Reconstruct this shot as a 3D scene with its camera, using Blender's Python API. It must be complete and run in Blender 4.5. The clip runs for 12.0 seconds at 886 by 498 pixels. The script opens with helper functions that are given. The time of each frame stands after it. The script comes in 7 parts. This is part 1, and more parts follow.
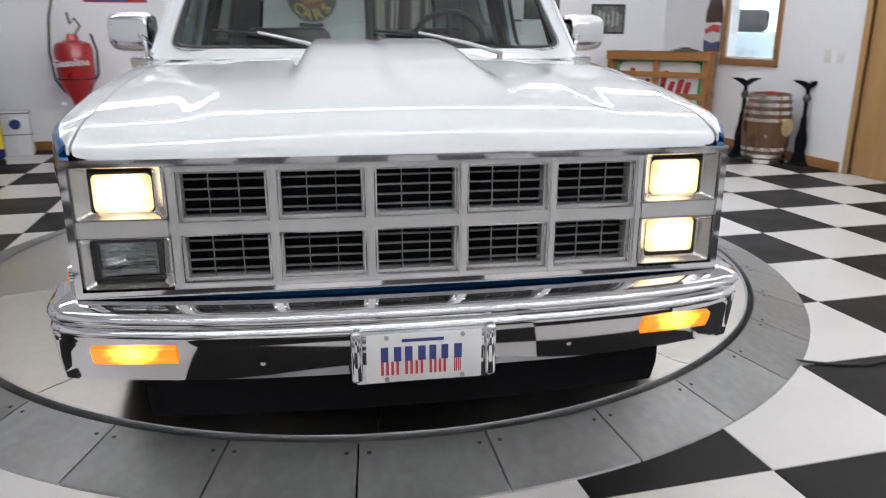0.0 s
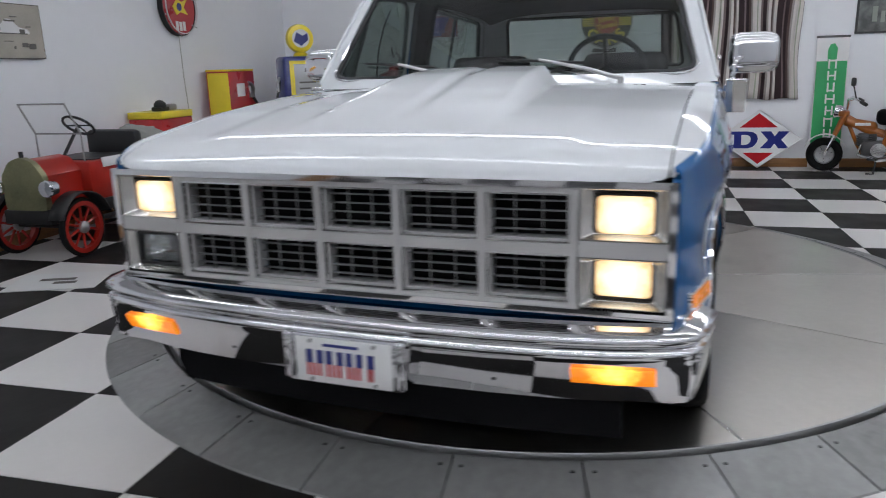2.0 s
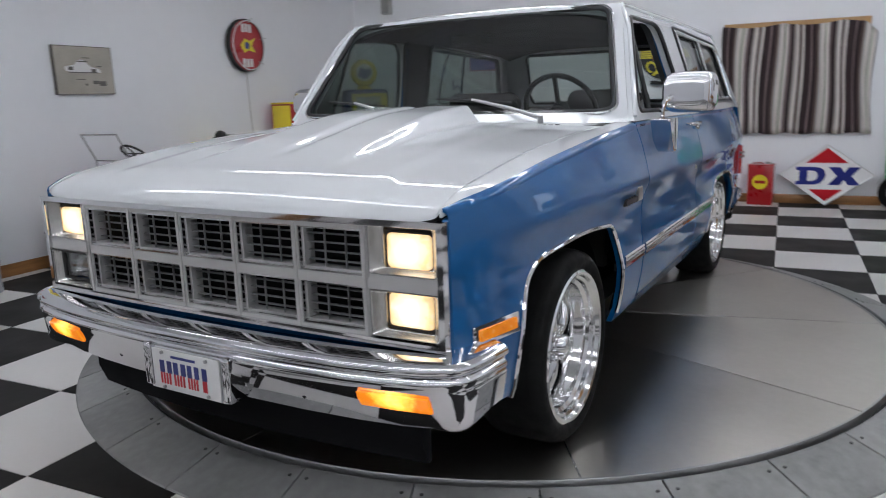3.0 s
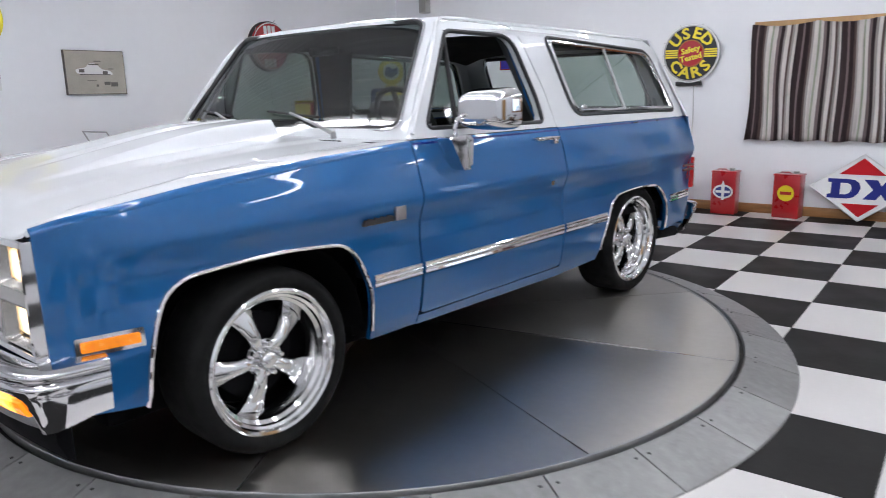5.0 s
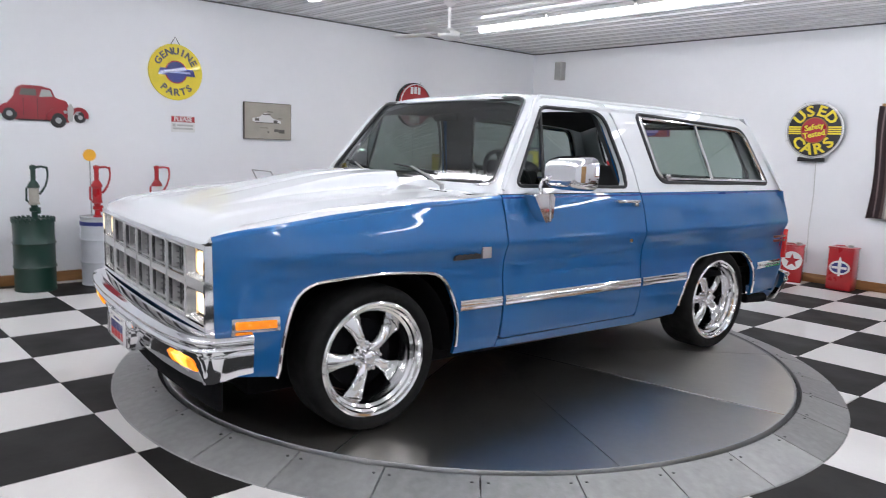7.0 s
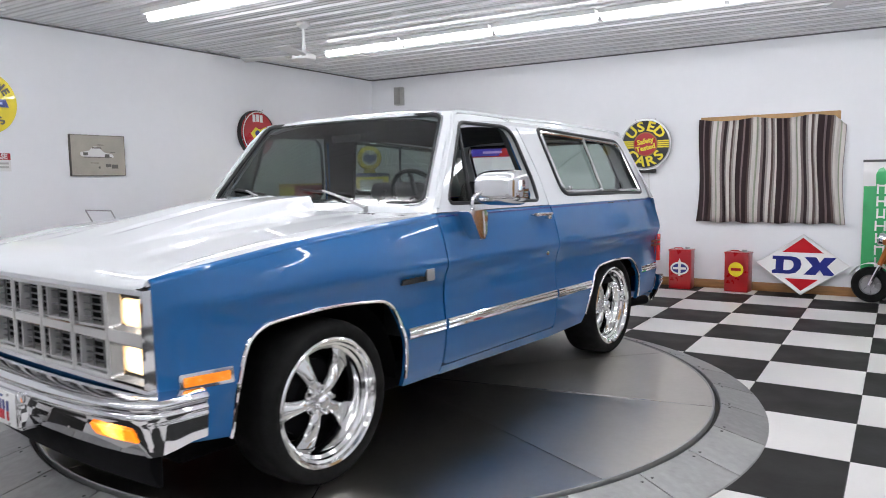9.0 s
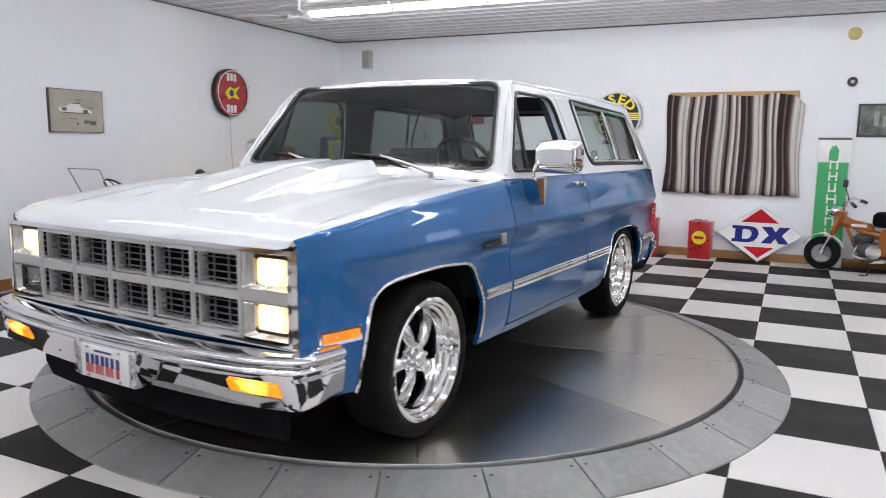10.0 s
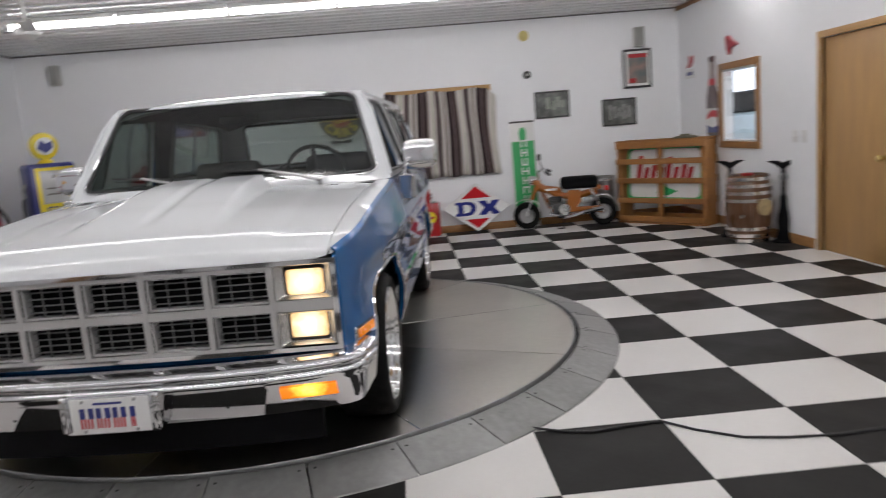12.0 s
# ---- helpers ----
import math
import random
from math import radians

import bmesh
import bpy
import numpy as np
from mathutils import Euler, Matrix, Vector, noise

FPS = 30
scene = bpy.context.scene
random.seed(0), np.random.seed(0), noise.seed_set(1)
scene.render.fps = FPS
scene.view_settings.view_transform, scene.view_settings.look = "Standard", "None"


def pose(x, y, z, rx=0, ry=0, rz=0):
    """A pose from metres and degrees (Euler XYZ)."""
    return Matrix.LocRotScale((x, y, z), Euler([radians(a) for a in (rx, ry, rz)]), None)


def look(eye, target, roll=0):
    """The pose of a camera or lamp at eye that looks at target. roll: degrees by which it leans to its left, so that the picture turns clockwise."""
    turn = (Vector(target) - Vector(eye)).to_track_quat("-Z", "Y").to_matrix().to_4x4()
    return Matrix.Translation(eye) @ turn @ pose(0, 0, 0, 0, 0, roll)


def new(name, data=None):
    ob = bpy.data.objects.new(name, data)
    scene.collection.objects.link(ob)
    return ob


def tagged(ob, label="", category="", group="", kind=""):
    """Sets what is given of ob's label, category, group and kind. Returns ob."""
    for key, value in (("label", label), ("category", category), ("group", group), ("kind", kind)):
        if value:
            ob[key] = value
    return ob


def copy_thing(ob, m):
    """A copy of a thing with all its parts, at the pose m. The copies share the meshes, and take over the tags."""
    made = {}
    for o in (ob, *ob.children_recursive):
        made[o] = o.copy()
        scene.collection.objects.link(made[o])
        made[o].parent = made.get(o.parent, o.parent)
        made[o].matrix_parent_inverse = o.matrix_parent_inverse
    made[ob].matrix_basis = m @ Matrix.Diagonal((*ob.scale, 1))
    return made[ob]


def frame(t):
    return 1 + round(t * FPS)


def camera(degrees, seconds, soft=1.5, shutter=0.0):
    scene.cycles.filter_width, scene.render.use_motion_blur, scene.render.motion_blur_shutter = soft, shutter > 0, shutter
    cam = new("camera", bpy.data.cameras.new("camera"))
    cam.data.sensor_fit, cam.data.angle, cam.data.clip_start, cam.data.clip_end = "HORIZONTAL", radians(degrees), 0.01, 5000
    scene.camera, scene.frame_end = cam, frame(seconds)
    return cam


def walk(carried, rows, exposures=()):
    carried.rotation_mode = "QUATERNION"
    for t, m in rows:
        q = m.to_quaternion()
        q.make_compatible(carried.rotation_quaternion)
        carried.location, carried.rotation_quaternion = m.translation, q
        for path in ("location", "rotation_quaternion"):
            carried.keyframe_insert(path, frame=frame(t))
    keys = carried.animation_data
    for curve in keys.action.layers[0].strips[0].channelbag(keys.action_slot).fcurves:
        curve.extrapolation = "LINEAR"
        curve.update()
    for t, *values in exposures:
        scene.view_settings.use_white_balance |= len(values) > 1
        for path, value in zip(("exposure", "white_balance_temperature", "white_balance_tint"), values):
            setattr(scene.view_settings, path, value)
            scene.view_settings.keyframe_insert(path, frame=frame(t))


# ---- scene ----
cam = camera(62.8, 12.0, soft=0.95, shutter=0.5)
PATH = [
    (0, (-0.257, -0.318, 1.266), (0.223, 1.54, 0.702), 0.1),
    (0.5, (-0.078, -0.386, 1.278), (0.181, 1.53, 0.768), 0.5),
    (1, (0.147, -0.379, 1.243), (0.105, 1.539, 0.678), 0.1),
    (1.5, (0.511, -0.472, 1.254), (0.219, 1.465, 0.849), -2.3),
    (2, (0.919, -0.381, 1.266), (0.408, 1.489, 0.776), -1.7),
    (2.5, (1.38, -0.272, 1.281), (0.828, 1.59, 0.802), -4.0),
    (2.7, (1.556, -0.27, 1.287), (0.896, 1.566, 0.848), -3.5),
    (4.3, (2.725, 0.272, 1.325), (1.473, 1.778, 0.921), -0.3),
    (4.5, (2.851, 0.345, 1.361), (1.55, 1.811, 0.961), -0.9),
    (5, (3.159, 0.543, 1.363), (1.996, 2.114, 0.939), -1.3),
    (5.5, (3.502, 0.543, 1.396), (2.172, 1.979, 0.984), -2.3),
    (6, (3.665, 0.497, 1.411), (2.164, 1.754, 1.005), -2.4),
    (6.2, (3.737, 0.332, 1.437), (2.261, 1.661, 1.203), 0.4),
    (6.5, (3.783, 0.265, 1.438), (2.308, 1.596, 1.212), -1.2),
    (7, (3.783, 0.199, 1.406), (2.324, 1.538, 1.124), 1.9),
    (7.5, (3.819, 0.189, 1.41), (2.441, 1.613, 1.137), 3.5),
    (7.7, (3.804, 0.181, 1.407), (2.489, 1.663, 1.131), 1.9),
    (9.3, (2.972, -0.204, 1.332), (1.966, 1.51, 1.112), 0.7),
    (9.5, (2.86, -0.327, 1.361), (1.896, 1.392, 1.019), 1.4),
    (10, (2.549, -0.56, 1.348), (1.698, 1.226, 1.06), 0.7),
    (10.5, (2.166, -0.766, 1.374), (1.471, 1.08, 1.048), 1.5),
    (11, (1.822, -0.929, 1.379), (1.4095, 0.992, 1.006), -0.4),
    (11.3, (1.56, -0.986, 1.365), (1.323, 0.98, 1.083), -1.0),
    (11.5, (1.432, -1.033, 1.384), (1.259, 0.928, 1.032), -2.0),
    (12, (1.314, -1.268, 1.403), (1.398, 0.705, 1.086), -4.7),
]
walk(cam, [(t, look(eye, target, roll)) for t, eye, target, roll in PATH],
     [(0.0, 0.05, 6460, 12), (0.5, 0.0, 6390, 12), (1.0, -0.23, 6290, 12), (1.5, -0.15, 6260, 12), (2.0, -0.42, 6170, 12), (2.5, -0.48, 6200, 12), (4.5, -0.18, 6220, 14), (5.0, 0.04, 6220, 14), (5.5, 0.25, 6220, 14), (6.0, 0.50, 6220, 14),
      (6.5, 0.38, 6220, 14), (7.0, 0.19, 6290, 14), (7.5, 0.15, 6330, 14), (9.5, 0.15, 6380, 13), (10.5, 0.15, 6520, 14), (11.3, -0.13, 6650, 13), (12.0, -0.45, 6750, 14)])

# ---- light ----
world = bpy.data.worlds.new("world")
world.use_nodes = True
world.node_tree.nodes["Background"].inputs[0].default_value = (0.8, 0.86, 1.0, 1)
world.node_tree.nodes["Background"].inputs[1].default_value = 1.2
scene.world = world
TUBE = 20.5
scene.view_settings.exposure = 0.0


# ---- materials ----
def sock(node, name, value):
    node.inputs[name].default_value = value


def mat(name, color, rough=0.5, metal=0.0, vary=0.08, scale=6.0, bump=0.0, bump_scale=60.0, coat=0.0, emit=0.0, flake=0.0, spec=0.5, island=0.0, stretch=(1, 1, 1), rough_vary=0.08):
    m = bpy.data.materials.new(name)
    m.use_nodes = True
    nt = m.node_tree
    n, l = nt.nodes, nt.links
    p = n["Principled BSDF"]
    sock(p, "Roughness", rough), sock(p, "Metallic", metal), sock(p, "Coat Weight", coat), sock(p, "Coat Roughness", 0.012)
    sock(p, "Specular IOR Level", spec)
    c = (*color, 1)
    co = n.new("ShaderNodeTexCoord")
    mp = n.new("ShaderNodeMapping")
    sock(mp, "Scale", stretch)
    l.new(co.outputs["Object"], mp.inputs[0])
    out = None
    if vary:
        a, b = n.new("ShaderNodeTexNoise"), n.new("ShaderNodeTexNoise")
        sock(a, "Scale", scale), sock(a, "Detail", 5.0), sock(b, "Scale", scale * 13), sock(b, "Detail", 3.0)
        l.new(mp.outputs[0], a.inputs[0]), l.new(mp.outputs[0], b.inputs[0])
        add = n.new("ShaderNodeMath")
        add.operation = "MULTIPLY_ADD"
        l.new(b.outputs[0], add.inputs[0]), l.new(a.outputs[0], add.inputs[2])
        add.inputs[1].default_value = 0.35
        src = add.outputs[0]
        if island:
            oi, s2 = n.new("ShaderNodeObjectInfo"), n.new("ShaderNodeMath")
            s2.operation = "MULTIPLY_ADD"
            l.new(oi.outputs["Random"], s2.inputs[0]), l.new(src, s2.inputs[2])
            s2.inputs[1].default_value = island
            src = s2.outputs[0]
        mr = n.new("ShaderNodeMapRange")
        l.new(src, mr.inputs["Value"])
        sock(mr, "From Min", 0.35), sock(mr, "From Max", 1.0 + island), sock(mr, "To Min", 1 - vary), sock(mr, "To Max", 1 + vary)
        vm = n.new("ShaderNodeVectorMath")
        vm.operation = "SCALE"
        vm.inputs[0].default_value = color
        l.new(mr.outputs[0], vm.inputs["Scale"])
        out = vm.outputs[0]
        l.new(out, p.inputs["Base Color"])
        rr = n.new("ShaderNodeMapRange")
        l.new(a.outputs[0], rr.inputs["Value"])
        sock(rr, "From Min", 0.3), sock(rr, "From Max", 0.7), sock(rr, "To Min", max(0.0, rough * (1 - 2 * rough_vary))), sock(rr, "To Max", min(1.0, rough * (1 + 2 * rough_vary)))
        l.new(rr.outputs[0], p.inputs["Roughness"])
    else:
        sock(p, "Base Color", c)
    if flake:
        f = n.new("ShaderNodeTexVoronoi")
        sock(f, "Scale", 900.0)
        l.new(co.outputs["Object"], f.inputs["Vector"])
        bp = n.new("ShaderNodeBump")
        sock(bp, "Strength", flake), sock(bp, "Distance", 0.0006)
        l.new(f.outputs["Color"], bp.inputs["Height"])
        l.new(bp.outputs[0], p.inputs["Normal"])
    if bump:
        f = n.new("ShaderNodeTexNoise")
        sock(f, "Scale", bump_scale), sock(f, "Detail", 4.0)
        l.new(mp.outputs[0], f.inputs[0])
        bp = n.new("ShaderNodeBump")
        sock(bp, "Strength", bump), sock(bp, "Distance", 0.01)
        l.new(f.outputs[0], bp.inputs["Height"])
        l.new(bp.outputs[0], p.inputs["Normal"])
    if emit:
        sock(p, "Emission Color", c), sock(p, "Emission Strength", emit)
    return m


def glass(name, tint, gloss=1.0, rough=0.0):
    m = bpy.data.materials.new(name)
    m.use_nodes = True
    n, l = m.node_tree.nodes, m.node_tree.links
    n.remove(n["Principled BSDF"])
    t, g, f, x = n.new("ShaderNodeBsdfTransparent"), n.new("ShaderNodeBsdfGlossy"), n.new("ShaderNodeLayerWeight"), n.new("ShaderNodeMixShader")
    pw, ma = n.new("ShaderNodeMath"), n.new("ShaderNodeMath")
    pw.operation, ma.operation = "POWER", "MULTIPLY_ADD"
    pw.inputs[1].default_value, ma.inputs[1].default_value, ma.inputs[2].default_value = 5.0, 0.93, 0.07
    t.inputs[0].default_value = (*tint, 1)
    g.inputs["Roughness"].default_value = rough
    g.inputs[0].default_value = (gloss, gloss, gloss, 1)
    f.inputs[0].default_value = 0.5
    l.new(f.outputs["Facing"], pw.inputs[0]), l.new(pw.outputs[0], ma.inputs[0]), l.new(ma.outputs[0], x.inputs[0]), l.new(t.outputs[0], x.inputs[1]), l.new(g.outputs[0], x.inputs[2])
    l.new(x.outputs[0], n["Material Output"].inputs[0])
    return m


def lit_lens(name, at, reach, core, rim, strong, weak):
    """A glowing lens, brightest at its bulb."""
    m = mat(name, rim, 0.15, vary=0, coat=0.5)
    n, l = m.node_tree.nodes, m.node_tree.links
    co, d, mr, nz = n.new("ShaderNodeTexCoord"), n.new("ShaderNodeVectorMath"), n.new("ShaderNodeMapRange"), n.new("ShaderNodeTexNoise")
    d.operation = "DISTANCE"
    d.inputs[1].default_value = at
    sock(nz, "Scale", 45.0)
    l.new(co.outputs["Object"], d.inputs[0]), l.new(co.outputs["Object"], nz.inputs[0])
    ad = n.new("ShaderNodeMath")
    ad.operation = "MULTIPLY_ADD"
    ad.inputs[1].default_value = reach * 0.8
    l.new(nz.outputs[0], ad.inputs[0]), l.new(d.outputs["Value"], ad.inputs[2])
    sock(mr, "From Min", reach * 0.5), sock(mr, "From Max", reach * 1.5), sock(mr, "To Min", 1.0), sock(mr, "To Max", 0.0)
    l.new(ad.outputs[0], mr.inputs["Value"])
    mx, st = n.new("ShaderNodeMix"), n.new("ShaderNodeMapRange")
    mx.data_type = "RGBA"
    mx.inputs["A"].default_value, mx.inputs["B"].default_value = (*rim, 1), (*core, 1)
    for s in mx.inputs:
        if s.type == "RGBA":
            s.default_value = (*(rim if s.identifier.startswith("A") else core), 1)
    l.new(mr.outputs[0], mx.inputs[0])
    sock(st, "To Min", weak), sock(st, "To Max", strong)
    l.new(mr.outputs[0], st.inputs["Value"])
    p = n["Principled BSDF"]
    for s in mx.outputs:
        if s.type == "RGBA":
            l.new(s, p.inputs["Emission Color"])
    l.new(st.outputs[0], p.inputs["Emission Strength"])
    return m


WHITE_WALL = mat("white_wall", (0.88, 0.892, 0.915), 0.7, vary=0.03, scale=0.8, bump=0.12, bump_scale=90)
CEILING_METAL = mat("white_ribbed_metal", (0.84, 0.845, 0.85), 0.24, vary=0.03, scale=1.0)
WHITE_TILE = mat("white_tile", (0.69, 0.67, 0.65), 0.34, vary=0.07, scale=2.5, bump=0.05, bump_scale=25, island=0.25)
BLACK_TILE = mat("black_tile", (0.0165, 0.0155, 0.015), 0.48, vary=0.25, scale=3.0, bump=0.05, bump_scale=25, island=0.3, spec=0.12)
GROUT = mat("dark_joint", (0.05, 0.05, 0.05), 0.8)
CONCRETE = mat("grey_steel_ramp", (0.285, 0.285, 0.28), 0.42, 0.3, vary=0.60, scale=1.9, bump=0.10, bump_scale=40, island=0.35, rough_vary=0.2)
DECK = mat("brushed_steel_deck", (0.49, 0.467, 0.428), 0.305, 0.97, vary=0.12, scale=2.0, rough_vary=0.0)
# the grain of each plate runs straight along its own middle line; light spreads across it
grain = DECK.node_tree.nodes.new("ShaderNodeVectorTransform")
grain.vector_type, grain.convert_from, grain.convert_to = "VECTOR", "OBJECT", "WORLD"
grain.inputs[0].default_value = (-math.sin(radians(18)), math.cos(radians(18)), 0)
sock(DECK.node_tree.nodes["Principled BSDF"], "Anisotropic", 0.68)
DECK.node_tree.links.new(grain.outputs[0], DECK.node_tree.nodes["Principled BSDF"].inputs["Tangent"])
GRILLE_DARK = mat("grey_grille_plastic", (0.21, 0.21, 0.21), 0.38, 0.4, vary=0.1)
DARK_GAP = mat("black_gap", (0.012, 0.012, 0.012), 0.7)
BLUE_PAINT = mat("blue_metallic_paint", (0.001, 0.104, 0.305), 0.40, 0.30, vary=0.03, scale=2.0, coat=1.0, flake=0.02, spec=0.3)
STRIPE_BLUE = mat("deep_blue_pinstripe", (0.006, 0.030, 0.22), 0.3, vary=0.05, coat=1.0)
WHITE_PAINT = mat("white_gloss_paint", (0.71, 0.73, 0.75), 0.6, vary=0.015, scale=2.0, coat=1.0, spec=0.2)
# thick clear coats; the blue one is not quite flat
for paint in (BLUE_PAINT, WHITE_PAINT):
    sock(paint.node_tree.nodes["Principled BSDF"], "Coat IOR", 1.5)
n, l = BLUE_PAINT.node_tree.nodes, BLUE_PAINT.node_tree.links
wave, lift, where, flatten = n.new("ShaderNodeTexNoise"), n.new("ShaderNodeBump"), n.new("ShaderNodeTexCoord"), n.new("ShaderNodeMapping")
sock(flatten, "Scale", (1.0, 0.45, 1.0)), sock(wave, "Scale", 9.0), sock(wave, "Detail", 1.0), sock(lift, "Strength", 0.085), sock(lift, "Distance", 0.010)
l.new(where.outputs["Object"], flatten.inputs[0]), l.new(flatten.outputs[0], wave.inputs[0]), l.new(wave.outputs[0], lift.inputs["Height"]), l.new(lift.outputs[0], n["Principled BSDF"].inputs["Coat Normal"])
CHROME = mat("chrome", (0.72, 0.72, 0.735), 0.045, 1.0, vary=0.03, scale=8)
ALUMINIUM = mat("polished_aluminium", (0.70, 0.70, 0.70), 0.10, 1.0, vary=0.05, scale=8)
SILVER = mat("silver_grille_plastic", (0.56, 0.552, 0.545), 0.30, 0.45, vary=0)
BEZEL = mat("bright_bezel_plastic", (0.64, 0.625, 0.60), 0.20, 0.9, vary=0.06, scale=20)
TIRE = mat("black_rubber", (0.006, 0.006, 0.006), 0.75, vary=0.2, scale=20, bump=0.1, bump_scale=120, spec=0.2)
RUBBER = mat("rubber_seal", (0.02, 0.02, 0.022), 0.45)
BLACK = mat("black_plastic", (0.016, 0.016, 0.017), 0.5, vary=0.2, bump=0.1, bump_scale=200)
UNDER = mat("underbody_black", (0.007, 0.007, 0.008), 0.9, vary=0.3, spec=0.1)
TINT = glass("tinted_windscreen_glass", (0.37, 0.415, 0.40))
REAR_TINT = glass("pale_green_rear_glass", (0.72, 0.78, 0.75))
GREEN_TINT = glass("green_tinted_window_glass", (0.46, 0.54, 0.50))
CLEAR = glass("clear_glass", (0.95, 0.96, 0.96))
LAMP_OFF = mat("unlit_headlight_reflector", (0.50, 0.51, 0.51), 0.12, 1.0, vary=0.1, scale=30)
AMBER = mat("amber_lens", (0.70, 0.20, 0.006), 0.25, vary=0.35, scale=45, emit=0.62, coat=0.5)
RED_LENS = mat("red_tail_lens", (0.5, 0.015, 0.015), 0.15, emit=0.12, vary=0.1, coat=1)
FABRIC = mat("dark_grey_seat_cloth", (0.040, 0.041, 0.043), 0.9, bump=0.3, bump_scale=300)
DASH = mat("dark_grey_dashboard", (0.035, 0.037, 0.04), 0.6, bump=0.15, bump_scale=200)
BARREL = mat("dark_varnished_staves", (0.11, 0.045, 0.016), 0.3, vary=0.35, scale=5, bump=0.1, stretch=(1, 1, 0.3), coat=0.5)
WOOD = mat("varnished_wood", (0.33, 0.16, 0.055), 0.4, vary=0.3, scale=5, bump=0.1, stretch=(1, 1, 8))
OAK = mat("oak_door_veneer", (0.46, 0.27, 0.11), 0.45, vary=0.18, scale=4, bump=0.05, stretch=(6, 6, 0.7))
PALLET = mat("stained_pallet_wood", (0.31, 0.135, 0.037), 0.6, vary=0.35, scale=6, bump=0.2, stretch=(1.5, 1.5, 6), island=0.3)
RED = mat("red_enamel", (0.42, 0.010, 0.014), 0.3, vary=0.12, coat=0.6)
YELLOW = mat("yellow_enamel", (0.83, 0.66, 0.02), 0.35, vary=0.08, coat=0.5)
NAVY = mat("navy_enamel", (0.025, 0.035, 0.20), 0.35, vary=0.1, coat=0.5)
GREEN = mat("green_enamel", (0.015, 0.36, 0.10), 0.4, vary=0.1, coat=0.3)
DKGREEN = mat("dark_green_enamel", (0.004, 0.034, 0.022), 0.35, vary=0.2, coat=0.4)
WHITE = mat("white_enamel", (0.78, 0.78, 0.77), 0.35, vary=0.05, coat=0.3)
ORANGE = mat("orange_enamel", (0.34, 0.098, 0.004), 0.35, vary=0.1, coat=0.4)
GREY = mat("grey_plastic", (0.48, 0.48, 0.46), 0.6, vary=0.1)
PINK_RED = mat("red_print", (0.62, 0.05, 0.06), 0.5)
STEEL = mat("worn_steel", (0.42, 0.42, 0.42), 0.35, 0.9, vary=0.15)
CREAM = mat("yellowed_canvas", (0.43, 0.40, 0.34), 0.8, vary=0.18, scale=5)
CART_RED = mat("orange_red_enamel", (0.36, 0.016, 0.008), 0.35, vary=0.15, coat=0.25, spec=0.3)
MATT_RED = mat("matt_red_print", (0.50, 0.010, 0.018), 0.7, vary=0.1, spec=0.2)
MATT_BLUE = mat("matt_blue_print", (0.022, 0.030, 0.21), 0.7, vary=0.1, spec=0.2)
INK = mat("grey_print", (0.14, 0.13, 0.12), 0.7, vary=0.2)
TUBE_MAT = mat("lit_fluorescent_tube", (0.97, 0.985, 1.0), 0.4, vary=0, emit=TUBE)
DKSTEEL = mat("dull_dark_steel", (0.10, 0.10, 0.10), 0.5, 0.7, vary=0.2)
COPPER = mat("copper_band", (0.80, 0.74, 0.70), 0.2, 1.0, vary=0.15)


# ---- mesh helpers ----
def to_mesh(name, bm, material, smooth=40):
    me = bpy.data.meshes.new(name)
    bmesh.ops.recalc_face_normals(bm, faces=bm.faces) if smooth is not None else None
    for f in bm.faces:
        f.smooth = True
    bm.to_mesh(me)
    bm.free()
    for m in material if isinstance(material, (list, tuple)) else [material]:
        me.materials.append(m)
    if smooth is not None:
        me.set_sharp_from_angle(angle=radians(smooth))
    return me


def thing(name, label, category, m=None, group="", kind=""):
    ob = new(name)
    ob.empty_display_size = 0.1
    if m is not None:
        ob.matrix_basis = m
    return tagged(ob, label, category, group, kind)


def part(name, bm, material, parent, label="", m=None, smooth=40):
    ob = new(name, to_mesh(name, bm, material, smooth))
    ob.parent = parent
    if m is not None:
        ob.matrix_basis = m
    if label:
        tagged(ob, label)
    return ob


def solid(name, bm, material, label="", category="", m=None, kind="", group="", smooth=40):
    ob = new(name, to_mesh(name, bm, material, smooth))
    if m is not None:
        ob.matrix_basis = m
    return tagged(ob, label, category, group, kind)


def box(bm, x0, x1, y0, y1, z0, z1, bevel=0.0, seg=2, mi=0):
    r = bmesh.ops.create_cube(bm, size=1, matrix=Matrix.Translation(((x0 + x1) / 2, (y0 + y1) / 2, (z0 + z1) / 2)) @ Matrix.Diagonal((x1 - x0, y1 - y0, z1 - z0, 1)))
    vs = r["verts"]
    if bevel:
        es = list({e for v in vs for e in v.link_edges})
        b = bmesh.ops.bevel(bm, geom=es, offset=bevel, segments=seg, affect="EDGES", profile=0.5)
        vs = b["verts"]
    if mi:
        for f in {f for v in vs for f in v.link_faces}:
            f.material_index = mi
    return vs


def boxed(*args, bevel=0.0, seg=2):
    bm = bmesh.new()
    box(bm, *args, bevel=bevel, seg=seg)
    return bm


def cyl(bm, a, b, r, r2=None, seg=20, caps=True):
    a, b = Vector(a), Vector(b)
    q = (b - a).to_track_quat("Z", "Y").to_matrix().to_4x4()
    bmesh.ops.create_cone(bm, cap_ends=caps, segments=seg, radius1=r, radius2=r if r2 is None else r2, depth=(b - a).length, matrix=Matrix.Translation((a + b) / 2) @ q)
    return bm


